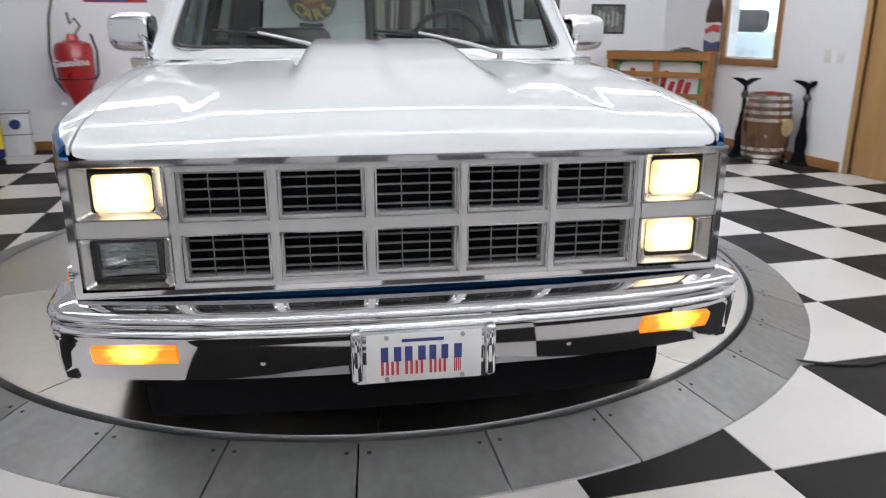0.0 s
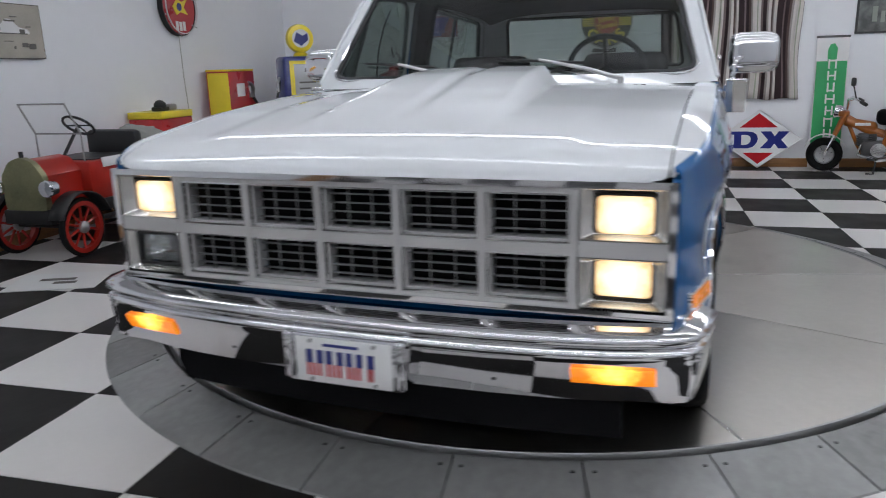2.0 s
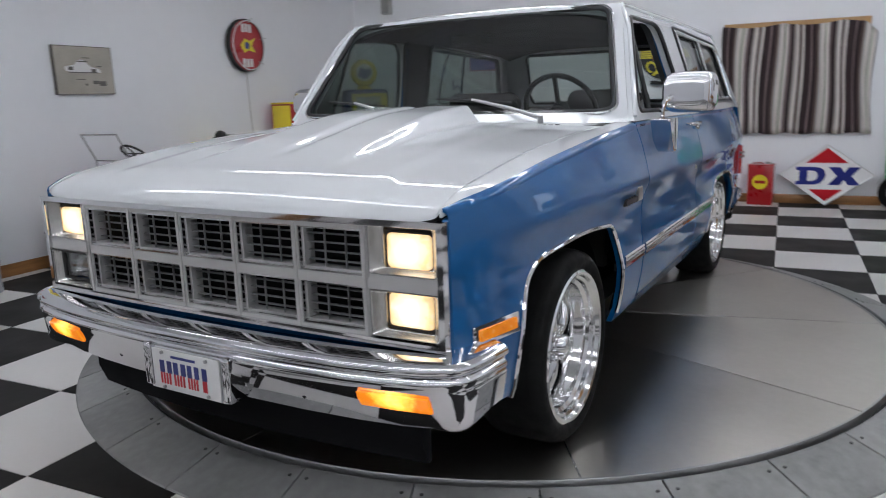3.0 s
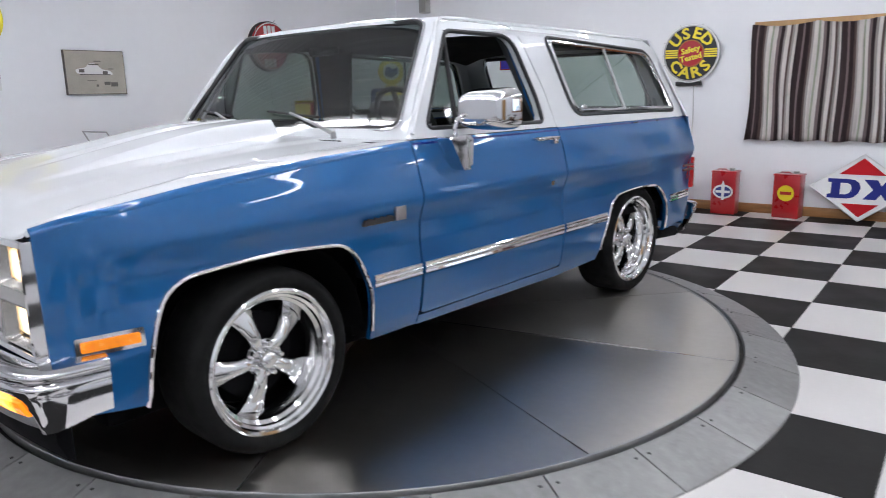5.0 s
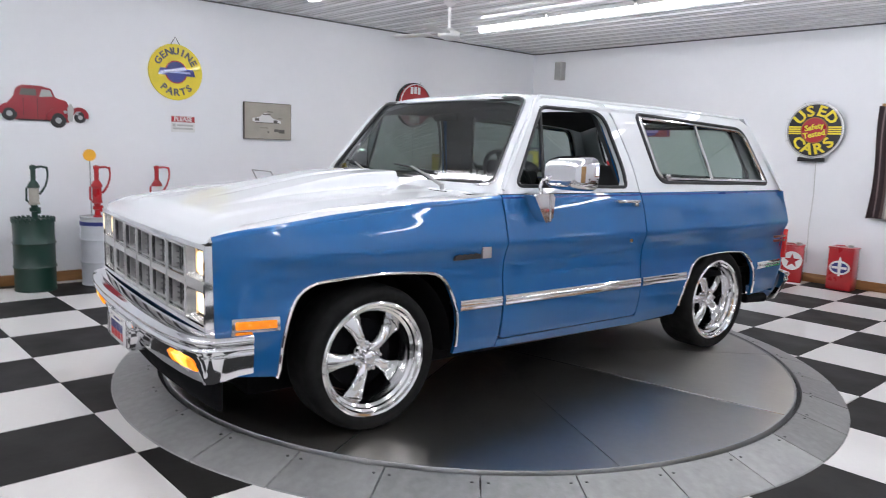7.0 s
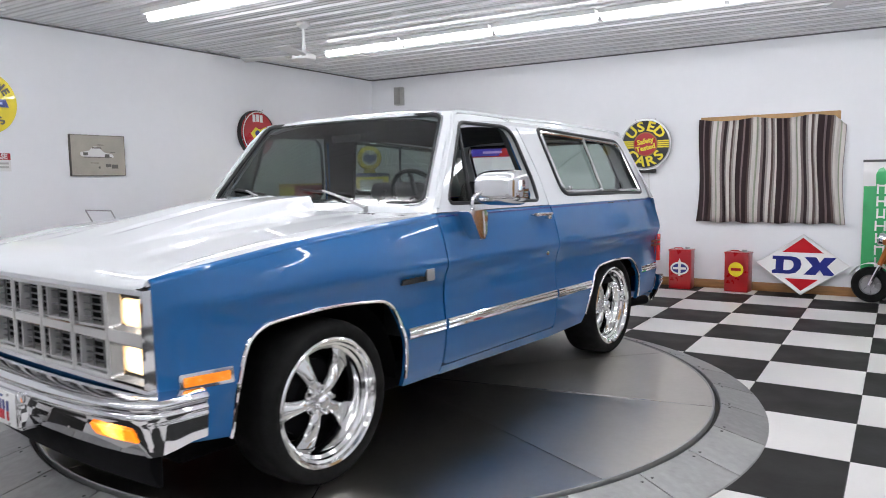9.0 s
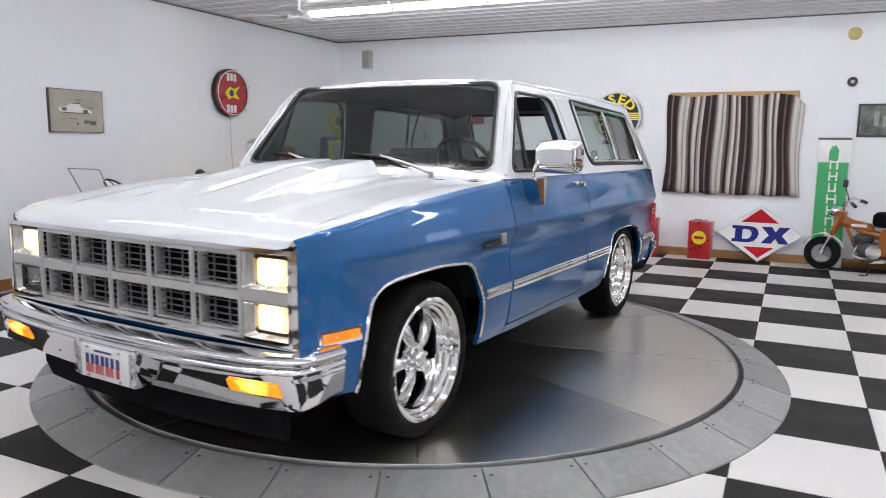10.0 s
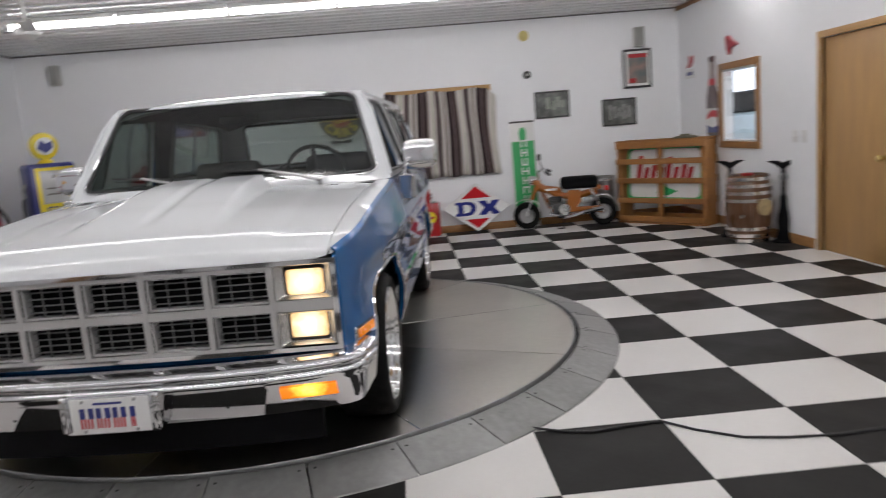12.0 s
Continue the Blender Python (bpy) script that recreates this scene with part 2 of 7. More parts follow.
def lathe(bm, prof, seg=32, m=None, close=False):
    """Turns a profile of (radius, height) about z."""
    rings = []
    for r, z in prof:
        rings.append([bm.verts.new((r * math.cos(2 * math.pi * k / seg), r * math.sin(2 * math.pi * k / seg), z)) for k in range(seg)])
    for a, b in zip(rings, rings[1:] + ([rings[0]] if close else [])):
        for k in range(seg):
            bm.faces.new((a[k], a[(k + 1) % seg], b[(k + 1) % seg], b[k]))
    if not close:
        for ring in (rings[0], rings[-1]):
            bm.faces.new(ring)
    if m is not None:
        bmesh.ops.transform(bm, matrix=m, verts=[v for ring in rings for v in ring])
    return bm


def tube(bm, pts, r, seg=10, closed=False):
    """A round bar along points."""
    pts = [Vector(p) for p in pts]
    rings, n = [], len(pts)
    up = None
    for k, p in enumerate(pts):
        a, b = pts[(k - 1) % n if closed else max(k - 1, 0)], pts[(k + 1) % n if closed else min(k + 1, n - 1)]
        d = (b - a).normalized()
        if up is None:
            up = d.orthogonal().normalized()
        up = (up - d * up.dot(d)).normalized()
        side = d.cross(up)
        rr = r[k] if isinstance(r, (list, tuple)) else r
        rings.append([bm.verts.new(p + rr * (math.cos(2 * math.pi * i / seg) * up + math.sin(2 * math.pi * i / seg) * side)) for i in range(seg)])
    for a, b in zip(rings, rings[1:] + ([rings[0]] if closed else [])):
        for i in range(seg):
            bm.faces.new((a[i], a[(i + 1) % seg], b[(i + 1) % seg], b[i]))
    if not closed:
        bm.faces.new(rings[0]), bm.faces.new(rings[-1])
    return bm


def sweep(bm, path, prof, closed=False):
    """A profile of (out, up) carried along path points of (position, outward)."""
    rings = []
    for p, o in path:
        p, o = Vector(p), Vector(o).normalized()
        rings.append([bm.verts.new(p + o * a + Vector((0, 0, b))) for a, b in prof])
    n = len(prof)
    for a, b in zip(rings, rings[1:] + ([rings[0]] if closed else [])):
        for i in range(n):
            bm.faces.new((a[i], a[(i + 1) % n], b[(i + 1) % n], b[i]))
    if not closed:
        bm.faces.new(rings[0]), bm.faces.new(rings[-1])
    return bm


def prism(bm, poly, m, depth):
    """A flat outline of (a, b) with thickness, laid by the matrix m (a along x, b along y, thick along z)."""
    lo = [bm.verts.new(m @ Vector((a, b, 0))) for a, b in poly]
    hi = [bm.verts.new(m @ Vector((a, b, depth))) for a, b in poly]
    bm.faces.new(lo), bm.faces.new(hi)
    n = len(poly)
    for i in range(n):
        bm.faces.new((lo[i], lo[(i + 1) % n], hi[(i + 1) % n], hi[i]))
    return bm


def rounded(poly, r, seg=6):
    """Rounds the corners of an outline; r is one radius or one for each corner."""
    out, n = [], len(poly)
    for i in range(n):
        p, a, b = Vector(poly[i]), Vector(poly[i - 1]), Vector(poly[(i + 1) % n])
        da, db = (a - p).normalized(), (b - p).normalized()
        rr = r[i] if isinstance(r, (list, tuple)) else r
        t = min(rr, (a - p).length * 0.49, (b - p).length * 0.49)
        for k in range(seg + 1):
            s = k / seg
            out.append(tuple((p + da * t) * (1 - s) ** 2 + p * 2 * s * (1 - s) + (p + db * t) * s**2))
    return out


def inside(poly, p):
    hit = False
    for (x0, y0), (x1, y1) in zip(poly, poly[1:] + poly[:1]):
        if (y0 > p[1]) != (y1 > p[1]) and p[0] < (x1 - x0) * (p[1] - y0) / (y1 - y0) + x0:
            hit = not hit
    return hit


def nearest(poly, p):
    best, far = None, 1e9
    for a, b in zip(poly, poly[1:] + poly[:1]):
        a, b, q = Vector(a), Vector(b), Vector(p)
        d = b - a
        s = max(0, min(1, (q - a).dot(d) / max(d.length_squared, 1e-12)))
        c = a + d * s
        if (c - q).length < far:
            best, far = c, (c - q).length
    return best


def sheet(bm, outer, holes, place, step, thick=None):
    """A curved skin: the outline and its holes in two flat coordinates, laid in space by place(a, b); thick: the way its edges fold in."""
    a0, a1 = min(p[0] for p in outer), max(p[0] for p in outer)
    b0, b1 = min(p[1] for p in outer), max(p[1] for p in outer)
    sa, sb = step if isinstance(step, tuple) else (step, step)
    na, nb = max(2, round((a1 - a0) / sa)), max(2, round((b1 - b0) / sb))
    grid, bad = {}, {}
    for i in range(na + 1):
        for j in range(nb + 1):
            p = (a0 + (a1 - a0) * i / na, b0 + (b1 - b0) * j / nb)
            q, out = p, 0
            if not inside(outer, p):
                q, out = nearest(outer, p), 1
                if (Vector(p) - Vector(q)).length < 1e-5:
                    out = 0
            for h in holes:
                if inside(h, p):
                    q, out = nearest(h, p), 1
            grid[i, j], bad[i, j] = q, out
    made = {}

    def vert(k):
        if k not in made:
            made[k] = bm.verts.new(place(*grid[k]))
        return made[k]

    for i in range(na):
        for j in range(nb):
            ks = [(i, j), (i + 1, j), (i + 1, j + 1), (i, j + 1)]
            if all(bad[k] for k in ks):
                continue
            bm.faces.new([vert(k) for k in ks])
    bmesh.ops.remove_doubles(bm, verts=list(made.values()), dist=0.0008)
    bmesh.ops.dissolve_degenerate(bm, edges=bm.edges, dist=0.0005)
    if thick is not None:
        es = [e for e in bm.edges if e.is_boundary]
        r = bmesh.ops.extrude_edge_only(bm, edges=es)
        bmesh.ops.translate(bm, vec=thick, verts=[g for g in r["geom"] if isinstance(g, bmesh.types.BMVert)])
    return bm


def lerp(x, pts):
    """A value between given pairs of (at, value), eased."""
    if x <= pts[0][0]:
        return pts[0][1]
    for (a, u), (b, v) in zip(pts, pts[1:]):
        if x <= b:
            return u + (v - u) * (x - a) / (b - a)
    return pts[-1][1]


def smooth01(t):
    t = max(0.0, min(1.0, t))
    return t * t * (3 - 2 * t)


# ---- the room ----
XW, XE, YS, YN, ZC = -3.72, 5.2, -5.4, 8.85, 2.845
S = 0.6


def wall(name, outer, holes, m, label):
    """A wall as a slab 0.12 m thick with its openings cut through."""
    bm = bmesh.new()
    us = sorted({p[0] for p in outer} | {h[k] for h in holes for k in (0, 1)})
    vs = sorted({p[1] for p in outer} | {h[k] for h in holes for k in (2, 3)})
    for u0, u1 in zip(us, us[1:]):
        for v0, v1 in zip(vs, vs[1:]):
            c = ((u0 + u1) / 2, (v0 + v1) / 2)
            if not any(h[0] < c[0] < h[1] and h[2] < c[1] < h[3] for h in holes):
                box(bm, u0, u1, 0, 0.12, v0, v1)
    bmesh.ops.remove_doubles(bm, verts=bm.verts, dist=1e-4)
    bm.verts.index_update()
    seen = {}
    for f in bm.faces:
        seen.setdefault(frozenset(v.index for v in f.verts), []).append(f)
    bmesh.ops.delete(bm, geom=[f for fs in seen.values() if len(fs) > 1 for f in fs], context="FACES_ONLY")
    ob = solid(name, bm, WHITE_WALL, label, "wall", m, "structure")
    for p in ob.data.polygons:
        p.use_smooth = False
    return ob


WIN_N = (1.20, 2.50, 0.86, 1.93)
WIN_E = (6.60, 7.46, 1.02, 1.86)
DOOR_E = (4.42, 5.36, 0.0, 1.97)
flat = lambda a, b: [(a, -0.02), (b, -0.02), (b, ZC), (a, ZC)]
wall("wall_north", flat(XW - 0.12, XE + 0.12), [WIN_N], pose(0, YN, 0), "painted white showroom wall with a curtained window")
# the south wall is unseen, assumed plain white to close the room and be reflected
wall("wall_south", flat(XW - 0.12, XE + 0.12), [], pose(0, YS - 0.12, 0), "painted white showroom wall")
wall("wall_west", flat(YS, YN), [], pose(XW, 0, 0, 0, 0, 90), "painted white showroom wall hung with tin signs")
wall("wall_east", flat(YS, YN), [WIN_E, DOOR_E], pose(XE + 0.12, 0, 0, 0, 0, 90), "painted white showroom wall with a wooden door and window")

bm = bmesh.new()
pitch, n = 0.2286, int((YN - YS) / 0.2286) + 1
prof = [(0.0, 0.0), (0.012, 0.018), (0.034, 0.018), (0.046, 0.0), (0.095, 0.0), (0.102, 0.005), (0.118, 0.005), (0.125, 0.0), (0.165, 0.0), (0.172, 0.005), (0.188, 0.005), (0.195, 0.0)]
line = [(YS + k * pitch + a, ZC - b) for k in range(n) for a, b in prof if YS + k * pitch + a < YN] + [(YN, ZC)]
lo, hi = [bm.verts.new((XW, y, z)) for y, z in line], [bm.verts.new((XE, y, z)) for y, z in line]
for k in range(len(line) - 1):
    bm.faces.new((lo[k], lo[k + 1], hi[k + 1], hi[k]))
tops = [bm.verts.new(v) for v in ((XW, YS, ZC + 0.05), (XE, YS, ZC + 0.05), (XE, YN, ZC + 0.05), (XW, YN, ZC + 0.05))]
bm.faces.new(tops)
solid("ceiling", bm, CEILING_METAL, "white ribbed sheet metal ceiling", "ceiling", kind="structure")

# dark grey strip where the walls meet the ceiling
STRIP_GREY = mat("dark_grey_strip", (0.16, 0.16, 0.165), 0.5, 0.5, vary=0.1)
solid("trim_north", boxed(XW + 0.014, XE - 0.021, YN - 0.012, YN, ZC - 0.034, ZC - 0.018, bevel=0.002), STRIP_GREY, "thin dark grey strip under the ceiling", "trim", kind="structure")
solid("trim_west", boxed(XW, XW + 0.012, YS, YN - 0.001, ZC - 0.034, ZC - 0.018, bevel=0.002), STRIP_GREY, "thin dark grey strip under the ceiling", "trim", kind="structure")

# floor slab under the tiles
floor = solid("floor", boxed(XW, XE, YS, YN, -0.10, -0.004), GROUT, "black and white checkered tile floor", "floor", kind="structure")


def baseboard(name, x0, x1, y0, y1):
    bm = bmesh.new()
    box(bm, x0, x1, y0, y1, 0.0, 0.10, bevel=0.004)
    solid(name, bm, WOOD, "brown stained wooden baseboard", "baseboard", kind="structure")


baseboard("baseboard_north", XW + 0.015, XE - 0.015, YN - 0.015, YN)
baseboard("baseboard_west", XW, XW + 0.015, YS, YN)
baseboard("baseboard_east", XE - 0.015, XE, 5.47, YN)
solid("trim_east", boxed(XE - 0.02, XE, YS, YN, ZC - 0.075, ZC - 0.02, bevel=0.004), WOOD, "brown wooden strip under the ceiling", "trim", kind="structure")

# ---- the turntable ----
CX, CY, R_OUT, R_IN, ZP = 0.35, 3.67, 2.285, 2.012, 0.07
turntable = thing("turntable", "low round steel vehicle turntable with a ramped rim", "turntable", pose(CX, CY, 0))


def ring(bm, prof, a0, a1, seg):
    rows = [[bm.verts.new((r * math.cos(a0 + (a1 - a0) * k / seg), r * math.sin(a0 + (a1 - a0) * k / seg), z)) for r, z in prof] for k in range(seg + 1)]
    for a, b in zip(rows, rows[1:]):
        for i in range(len(prof)):
            j = (i + 1) % len(prof)
            bm.faces.new((a[i], a[j], b[j], b[i]))
    bm.faces.new(rows[0]), bm.faces.new(rows[-1])
    return bm


PLATES = 32
plate = ring(bmesh.new(), [(R_OUT, 0.0), (R_OUT - 0.004, 0.006), (R_IN + 0.030, ZP - 0.004), (R_IN + 0.026, ZP - 0.008), (R_IN + 0.026, 0.0)], 0.0016, 2 * math.pi / PLATES - 0.0016, 6)
plate_mesh = to_mesh("ramp_plate", plate, CONCRETE, 25)
screw_mesh = to_mesh("screw", lathe(bmesh.new(), [(0.007, 0.0), (0.007, 0.003), (0.004, 0.004), (0.001, 0.004)], 10), DKSTEEL)
for k in range(PLATES):
    ob = new("ramp_plate", plate_mesh)
    ob.parent, ob.matrix_basis = turntable, pose(0, 0, 0, 0, 0, 360 / PLATES * k + 1.0)
    for da in (0.9, 10.3):
        sc = new("screw", screw_mesh)
        a = radians(da)
        sc.parent, sc.matrix_basis = ob, pose((R_IN + 0.075) * math.cos(a), (R_IN + 0.075) * math.sin(a), ZP - 0.0165, 0, 0, 0)
part("gap_ring", ring(bmesh.new(), [(R_IN + 0.028, 0.0), (R_IN + 0.028, ZP - 0.03), (R_IN - 0.016, ZP - 0.03), (R_IN - 0.016, 0.0)], 0, 2 * math.pi - 1e-4, 120), DARK_GAP, turntable)
part("rim_lip", ring(bmesh.new(), [(R_IN, 0.01), (R_IN, ZP), (R_IN - 0.002, ZP + 0.003), (R_IN - 0.010, ZP + 0.003), (R_IN - 0.012, ZP)], 0, 2 * math.pi - 1e-4, 160), STEEL, turntable, "bright steel lip")
# the deck is ten brushed wedges with fine joints
wedge = bmesh.new()
a0, a1 = 0.0017, 2 * math.pi / 10 - 0.0017
rows = [[wedge.verts.new((rr * math.cos(a0 + (a1 - a0) * k / 16), rr * math.sin(a0 + (a1 - a0) * k / 16), z)) for k in range(17)] for rr, z in ((0.20, -0.03), (0.20, 0.0), (R_IN - 0.012, 0.0), (R_IN - 0.012, -0.03))]
for p, q in zip(rows, rows[1:]):
    for k in range(16):
        wedge.faces.new((p[k], p[k + 1], q[k + 1], q[k]))
for k in (0, 16):
    wedge.faces.new([p[k] for p in rows])
wedge_mesh = to_mesh("deck_plate", wedge, DECK, 30)
for k in range(10):
    ob = new("deck_plate", wedge_mesh)
    ob.parent, ob.matrix_basis = turntable, pose(0, 0, ZP, 0, 0, 9.5 + 36 * k)
seam_mesh = to_mesh("joint_seam", boxed(0.21, R_IN - 0.014, -0.003, 0.003, -0.002, 0.0012), ALUMINIUM)
for k in range(0, 10, 2):
    ob = new("joint_seam", seam_mesh)
    ob.parent, ob.matrix_basis = turntable, pose(0, 0, ZP, 0, 0, 9.5 + 36 * k)
part("hub_plate", lathe(bmesh.new(), [(0.199, -0.03), (0.199, 0.0), (0.002, 0.001)], 40), DECK, turntable, m=pose(0, 0, ZP))

# ---- ceiling lamps ----
def strip_light(x, y):
    ob = thing("ceiling_light", "lit white fluorescent strip light on the ceiling", "ceiling light", pose(x, y, ZC - 0.02), "fluorescent strip lights")
    bm = bmesh.new()
    prism(bm, [(-0.10, 0.0), (-0.075, -0.035), (0.075, -0.035), (0.10, 0.0)], Matrix(((0, 0, 1, -0.53), (1, 0, 0, 0), (0, 1, 0, 0), (0, 0, 0, 1))), 1.06)
    part("housing", bm, WHITE, ob)
    bm = bmesh.new()
    prism(bm, [(-0.028, -0.030), (-0.033, -0.062), (-0.020, -0.088), (0.020, -0.088), (0.033, -0.062), (0.028, -0.030)], Matrix(((0, 0, 1, -0.515), (1, 0, 0, 0), (0, 1, 0, 0), (0, 0, 0, 1))), 1.03)
    part("diffuser", bm, TUBE_MAT, ob, "lit wraparound diffuser")
    return ob


first = strip_light(-1.95, 6.42)
# each row's seventh light is unseen, added to lengthen the body-side highlights
for y in (6.42, 4.1, 2.1, -0.2, -2.4):
    for k in range(7):
        if (y, k) != (6.42, 0):
            copy_thing(first, pose(-1.95 + 1.09 * k, y, ZC - 0.02))

# ---- the truck: x to its left side, y to its rear from the front axle, z from the deck ----
TRUCK = thing("truck", "two-tone blue and white two-door sport utility truck on chromed wheels", "truck", pose(0.214, 2.265, ZP, 0, 0, -5.2))
UP = Vector((0, 0, -ZP))


def tpart(name, bm, material, parent=None, label="", smooth=40, m=None):
    """A part of the truck, built with heights above the showroom floor."""
    if parent is None or parent is TRUCK or m is None:
        bmesh.ops.translate(bm, vec=UP, verts=bm.verts)
    return part(name, bm, material, parent or TRUCK, label, m, smooth)


HALF = [(-0.76, 0.870), (-0.72, 0.888), (-0.65, 0.928), (-0.55, 0.958), (-0.40, 0.982), (-0.15, 1.003), (0.3, 1.018), (0.75, 1.022), (1.9, 1.025), (2.9, 1.022), (3.3, 1.012), (3.62, 0.985)]
SIDE = [(0.33, -0.085), (0.38, -0.062), (0.43, -0.042), (0.52, -0.026), (0.60, -0.018), (0.66, -0.024), (0.74, -0.034), (0.82, -0.032), (0.87, -0.019), (0.90, -0.006), (0.922, 0.0), (0.940, -0.0025), (0.958, -0.0065), (0.982, -0.012), (1.005, -0.0178), (1.04, -0.027), (1.08, -0.038), (1.12, -0.052), (1.17, -0.074)]
PAINT = [(-0.74, 0.992), (-0.70, 1.013), (-0.62, 1.038), (-0.18, 1.096), (0.3, 1.138), (0.75, 1.165), (3.62, 1.158)]


def soft_lerp(x, pts, w):
    return (lerp(x - w, pts) + 2 * lerp(x, pts) + lerp(x + w, pts)) / 4


def skin_x(y, z):
    fade = smooth01((y + 0.74) / 0.40)
    return soft_lerp(y, HALF, 0.05) + soft_lerp(z, SIDE, 0.010) * fade - 0.012 * (1 - fade) - 0.008 * smooth01((z - 1.0) / 0.08) * smooth01((0.6 - y) / 0.6)


ARCH_F = rounded([(-0.468, 0.20), (-0.448, 0.60), (-0.365, 0.795), (0.02, 0.825), (0.375, 0.795), (0.455, 0.62), (0.495, 0.20)], [0.02, 0.10, 0.16, 0.2, 0.10, 0.10, 0.02])
ARCH_R = rounded([(2.285, 0.20), (2.335, 0.55), (2.43, 0.725), (2.75, 0.752), (3.07, 0.73), (3.19, 0.58), (3.25, 0.20)], [0.02, 0.12, 0.12, 0.2, 0.12, 0.12, 0.02])
ROLL = 0.026
FENDER = [(-0.718, 1.003 - ROLL), (-0.69, 1.016 - ROLL), (-0.62, 1.038 - ROLL), (-0.18, 1.096 - ROLL), (0.3, 1.138 - ROLL), (0.752, 1.165 - ROLL), (0.757, 0.95), (0.752, 0.365), (-0.20, 0.365), (-0.56, 0.415), (-0.706, 0.43), (-0.713, 0.60), (-0.718, 0.96)]
DOOR = rounded([(0.762, 1.165), (1.878, 1.163), (1.880, 0.41), (0.768, 0.41)], [0.004, 0.004, 0.03, 0.03])
ROCKER = [(0.758, 0.404), (1.886, 0.404), (1.886, 0.345), (0.758, 0.360)]
QUARTER = [(1.886, 1.163), (3.595, 1.158), (3.622, 0.95), (3.605, 0.60), (3.55, 0.42), (1.886, 0.345)]
# the door's upper frame, its window and the quarter window
DFRAME = rounded([(0.762, 1.169), (1.13, 1.685), (1.36, 1.690), (1.70, 1.682), (1.845, 1.34), (1.878, 1.167)], [0.004, 0.10, 0.05, 0.12, 0.2, 0.004])
DWIN = rounded([(0.875, 1.208), (1.15, 1.637), (1.655, 1.632), (1.765, 1.30), (1.77, 1.196)], [0.05, 0.05, 0.10, 0.08, 0.03])
QWIN = rounded([(2.085, 1.222), (1.955, 1.640), (3.135, 1.592), (3.375, 1.203)], [0.09, 0.06, 0.10, 0.05])
CAPSIDE = rounded([(1.886, 1.163), (1.85, 1.36), (1.712, 1.678), (1.72, 1.70), (3.21, 1.665), (3.56, 1.162)], [0.004, 0.1, 0.02, 0.02, 0.12, 0.02])


def cap_x(y, z):
    """The leaning side above the belt."""
    x = 0.950 - (z - 1.165) * 0.29 - 0.05 * max(0, (z - 1.60) / 0.1) ** 2 - 0.03 * max(0, (y - 3.0) / 0.6) ** 2
    return x


def both(name, make, material, label="", smooth=40, parent=None):
    """The same part on the left and on the right side; make(s) gives the mesh for x * s."""
    obs = []
    for s in (1, -1):
        bm = make()
        if s < 0:
            bmesh.ops.scale(bm, vec=(-1, 1, 1), verts=bm.verts)
            bmesh.ops.reverse_faces(bm, faces=bm.faces)
        obs.append(tpart(name, bm, material, parent[0 if s > 0 else 1] if parent else None, label, smooth))
    return obs


side = lambda y, z: (skin_x(y, z), y, z)
capside = lambda y, z: (cap_x(y, z), y, z)
fenders = both("fender", lambda: sheet(bmesh.new(), FENDER, [ARCH_F], side, (0.022, 0.013), (-0.022, 0, 0)), BLUE_PAINT, "blue metallic front wing")
doors = both("door", lambda: sheet(bmesh.new(), DOOR, [], side, (0.03, 0.013), (-0.03, 0, 0)), BLUE_PAINT, "blue metallic door with its window down")
both("rocker_panel", lambda: sheet(bmesh.new(), ROCKER, [], side, 0.024, (-0.03, 0, 0)), BLUE_PAINT)
both("quarter_panel", lambda: sheet(bmesh.new(), QUARTER, [ARCH_R], side, (0.022, 0.013), (-0.025, 0, 0)), BLUE_PAINT, "blue metallic rear side panel")
both("window_frame", lambda: sheet(bmesh.new(), DFRAME, [DWIN], capside, 0.022, (-0.045, 0, 0)), WHITE_PAINT, "white window frame of the door", parent=doors)
both("hardtop_side", lambda: sheet(bmesh.new(), CAPSIDE, [QWIN], capside, 0.024, (-0.03, 0, 0)), WHITE_PAINT)
# backing that shows dark in the shut lines
both("body_inner", lambda: sheet(bmesh.new(), [(0.50, 1.15), (3.5, 1.15), (3.5, 0.80), (2.2, 0.80), (2.2, 0.40), (0.50, 0.40)], [], lambda y, z: (skin_x(y, z) - 0.035, y, z), 0.1), UNDER)
both("pillar_inner", lambda: sheet(bmesh.new(), [(1.80, 1.15), (1.63, 1.66), (1.95, 1.66), (2.06, 1.15)], [], lambda y, z: (cap_x(y, z) - 0.05, y, z), 0.06, (-0.03, 0, 0)), DASH)


# roof, windscreen and cowl
def roof_z(x, y):
    top = soft_lerp(y, [(1.02, 1.690), (1.12, 1.722), (1.3, 1.738), (1.7, 1.746), (2.4, 1.738), (2.9, 1.716), (3.15, 1.690), (3.25, 1.66)], 0.06)
    return top - 0.075 * (abs(x) / 0.80) ** 5 - 0.012 * (x / 0.8) ** 2


def roof_place(u, y):
    yy = y + (0.055 * (u / 0.8) ** 2 if y < 1.4 else 0) * max(0, (1.4 - y) / 0.36)
    return (u, yy, roof_z(u, yy))


tpart("roof", sheet(bmesh.new(), rounded([(-0.805, 1.078), (0.805, 1.078), (0.805, 3.24), (-0.805, 3.24)], 0.06), [], roof_place, 0.05, (0, 0, -0.03)), WHITE_PAINT, label="white hard top")
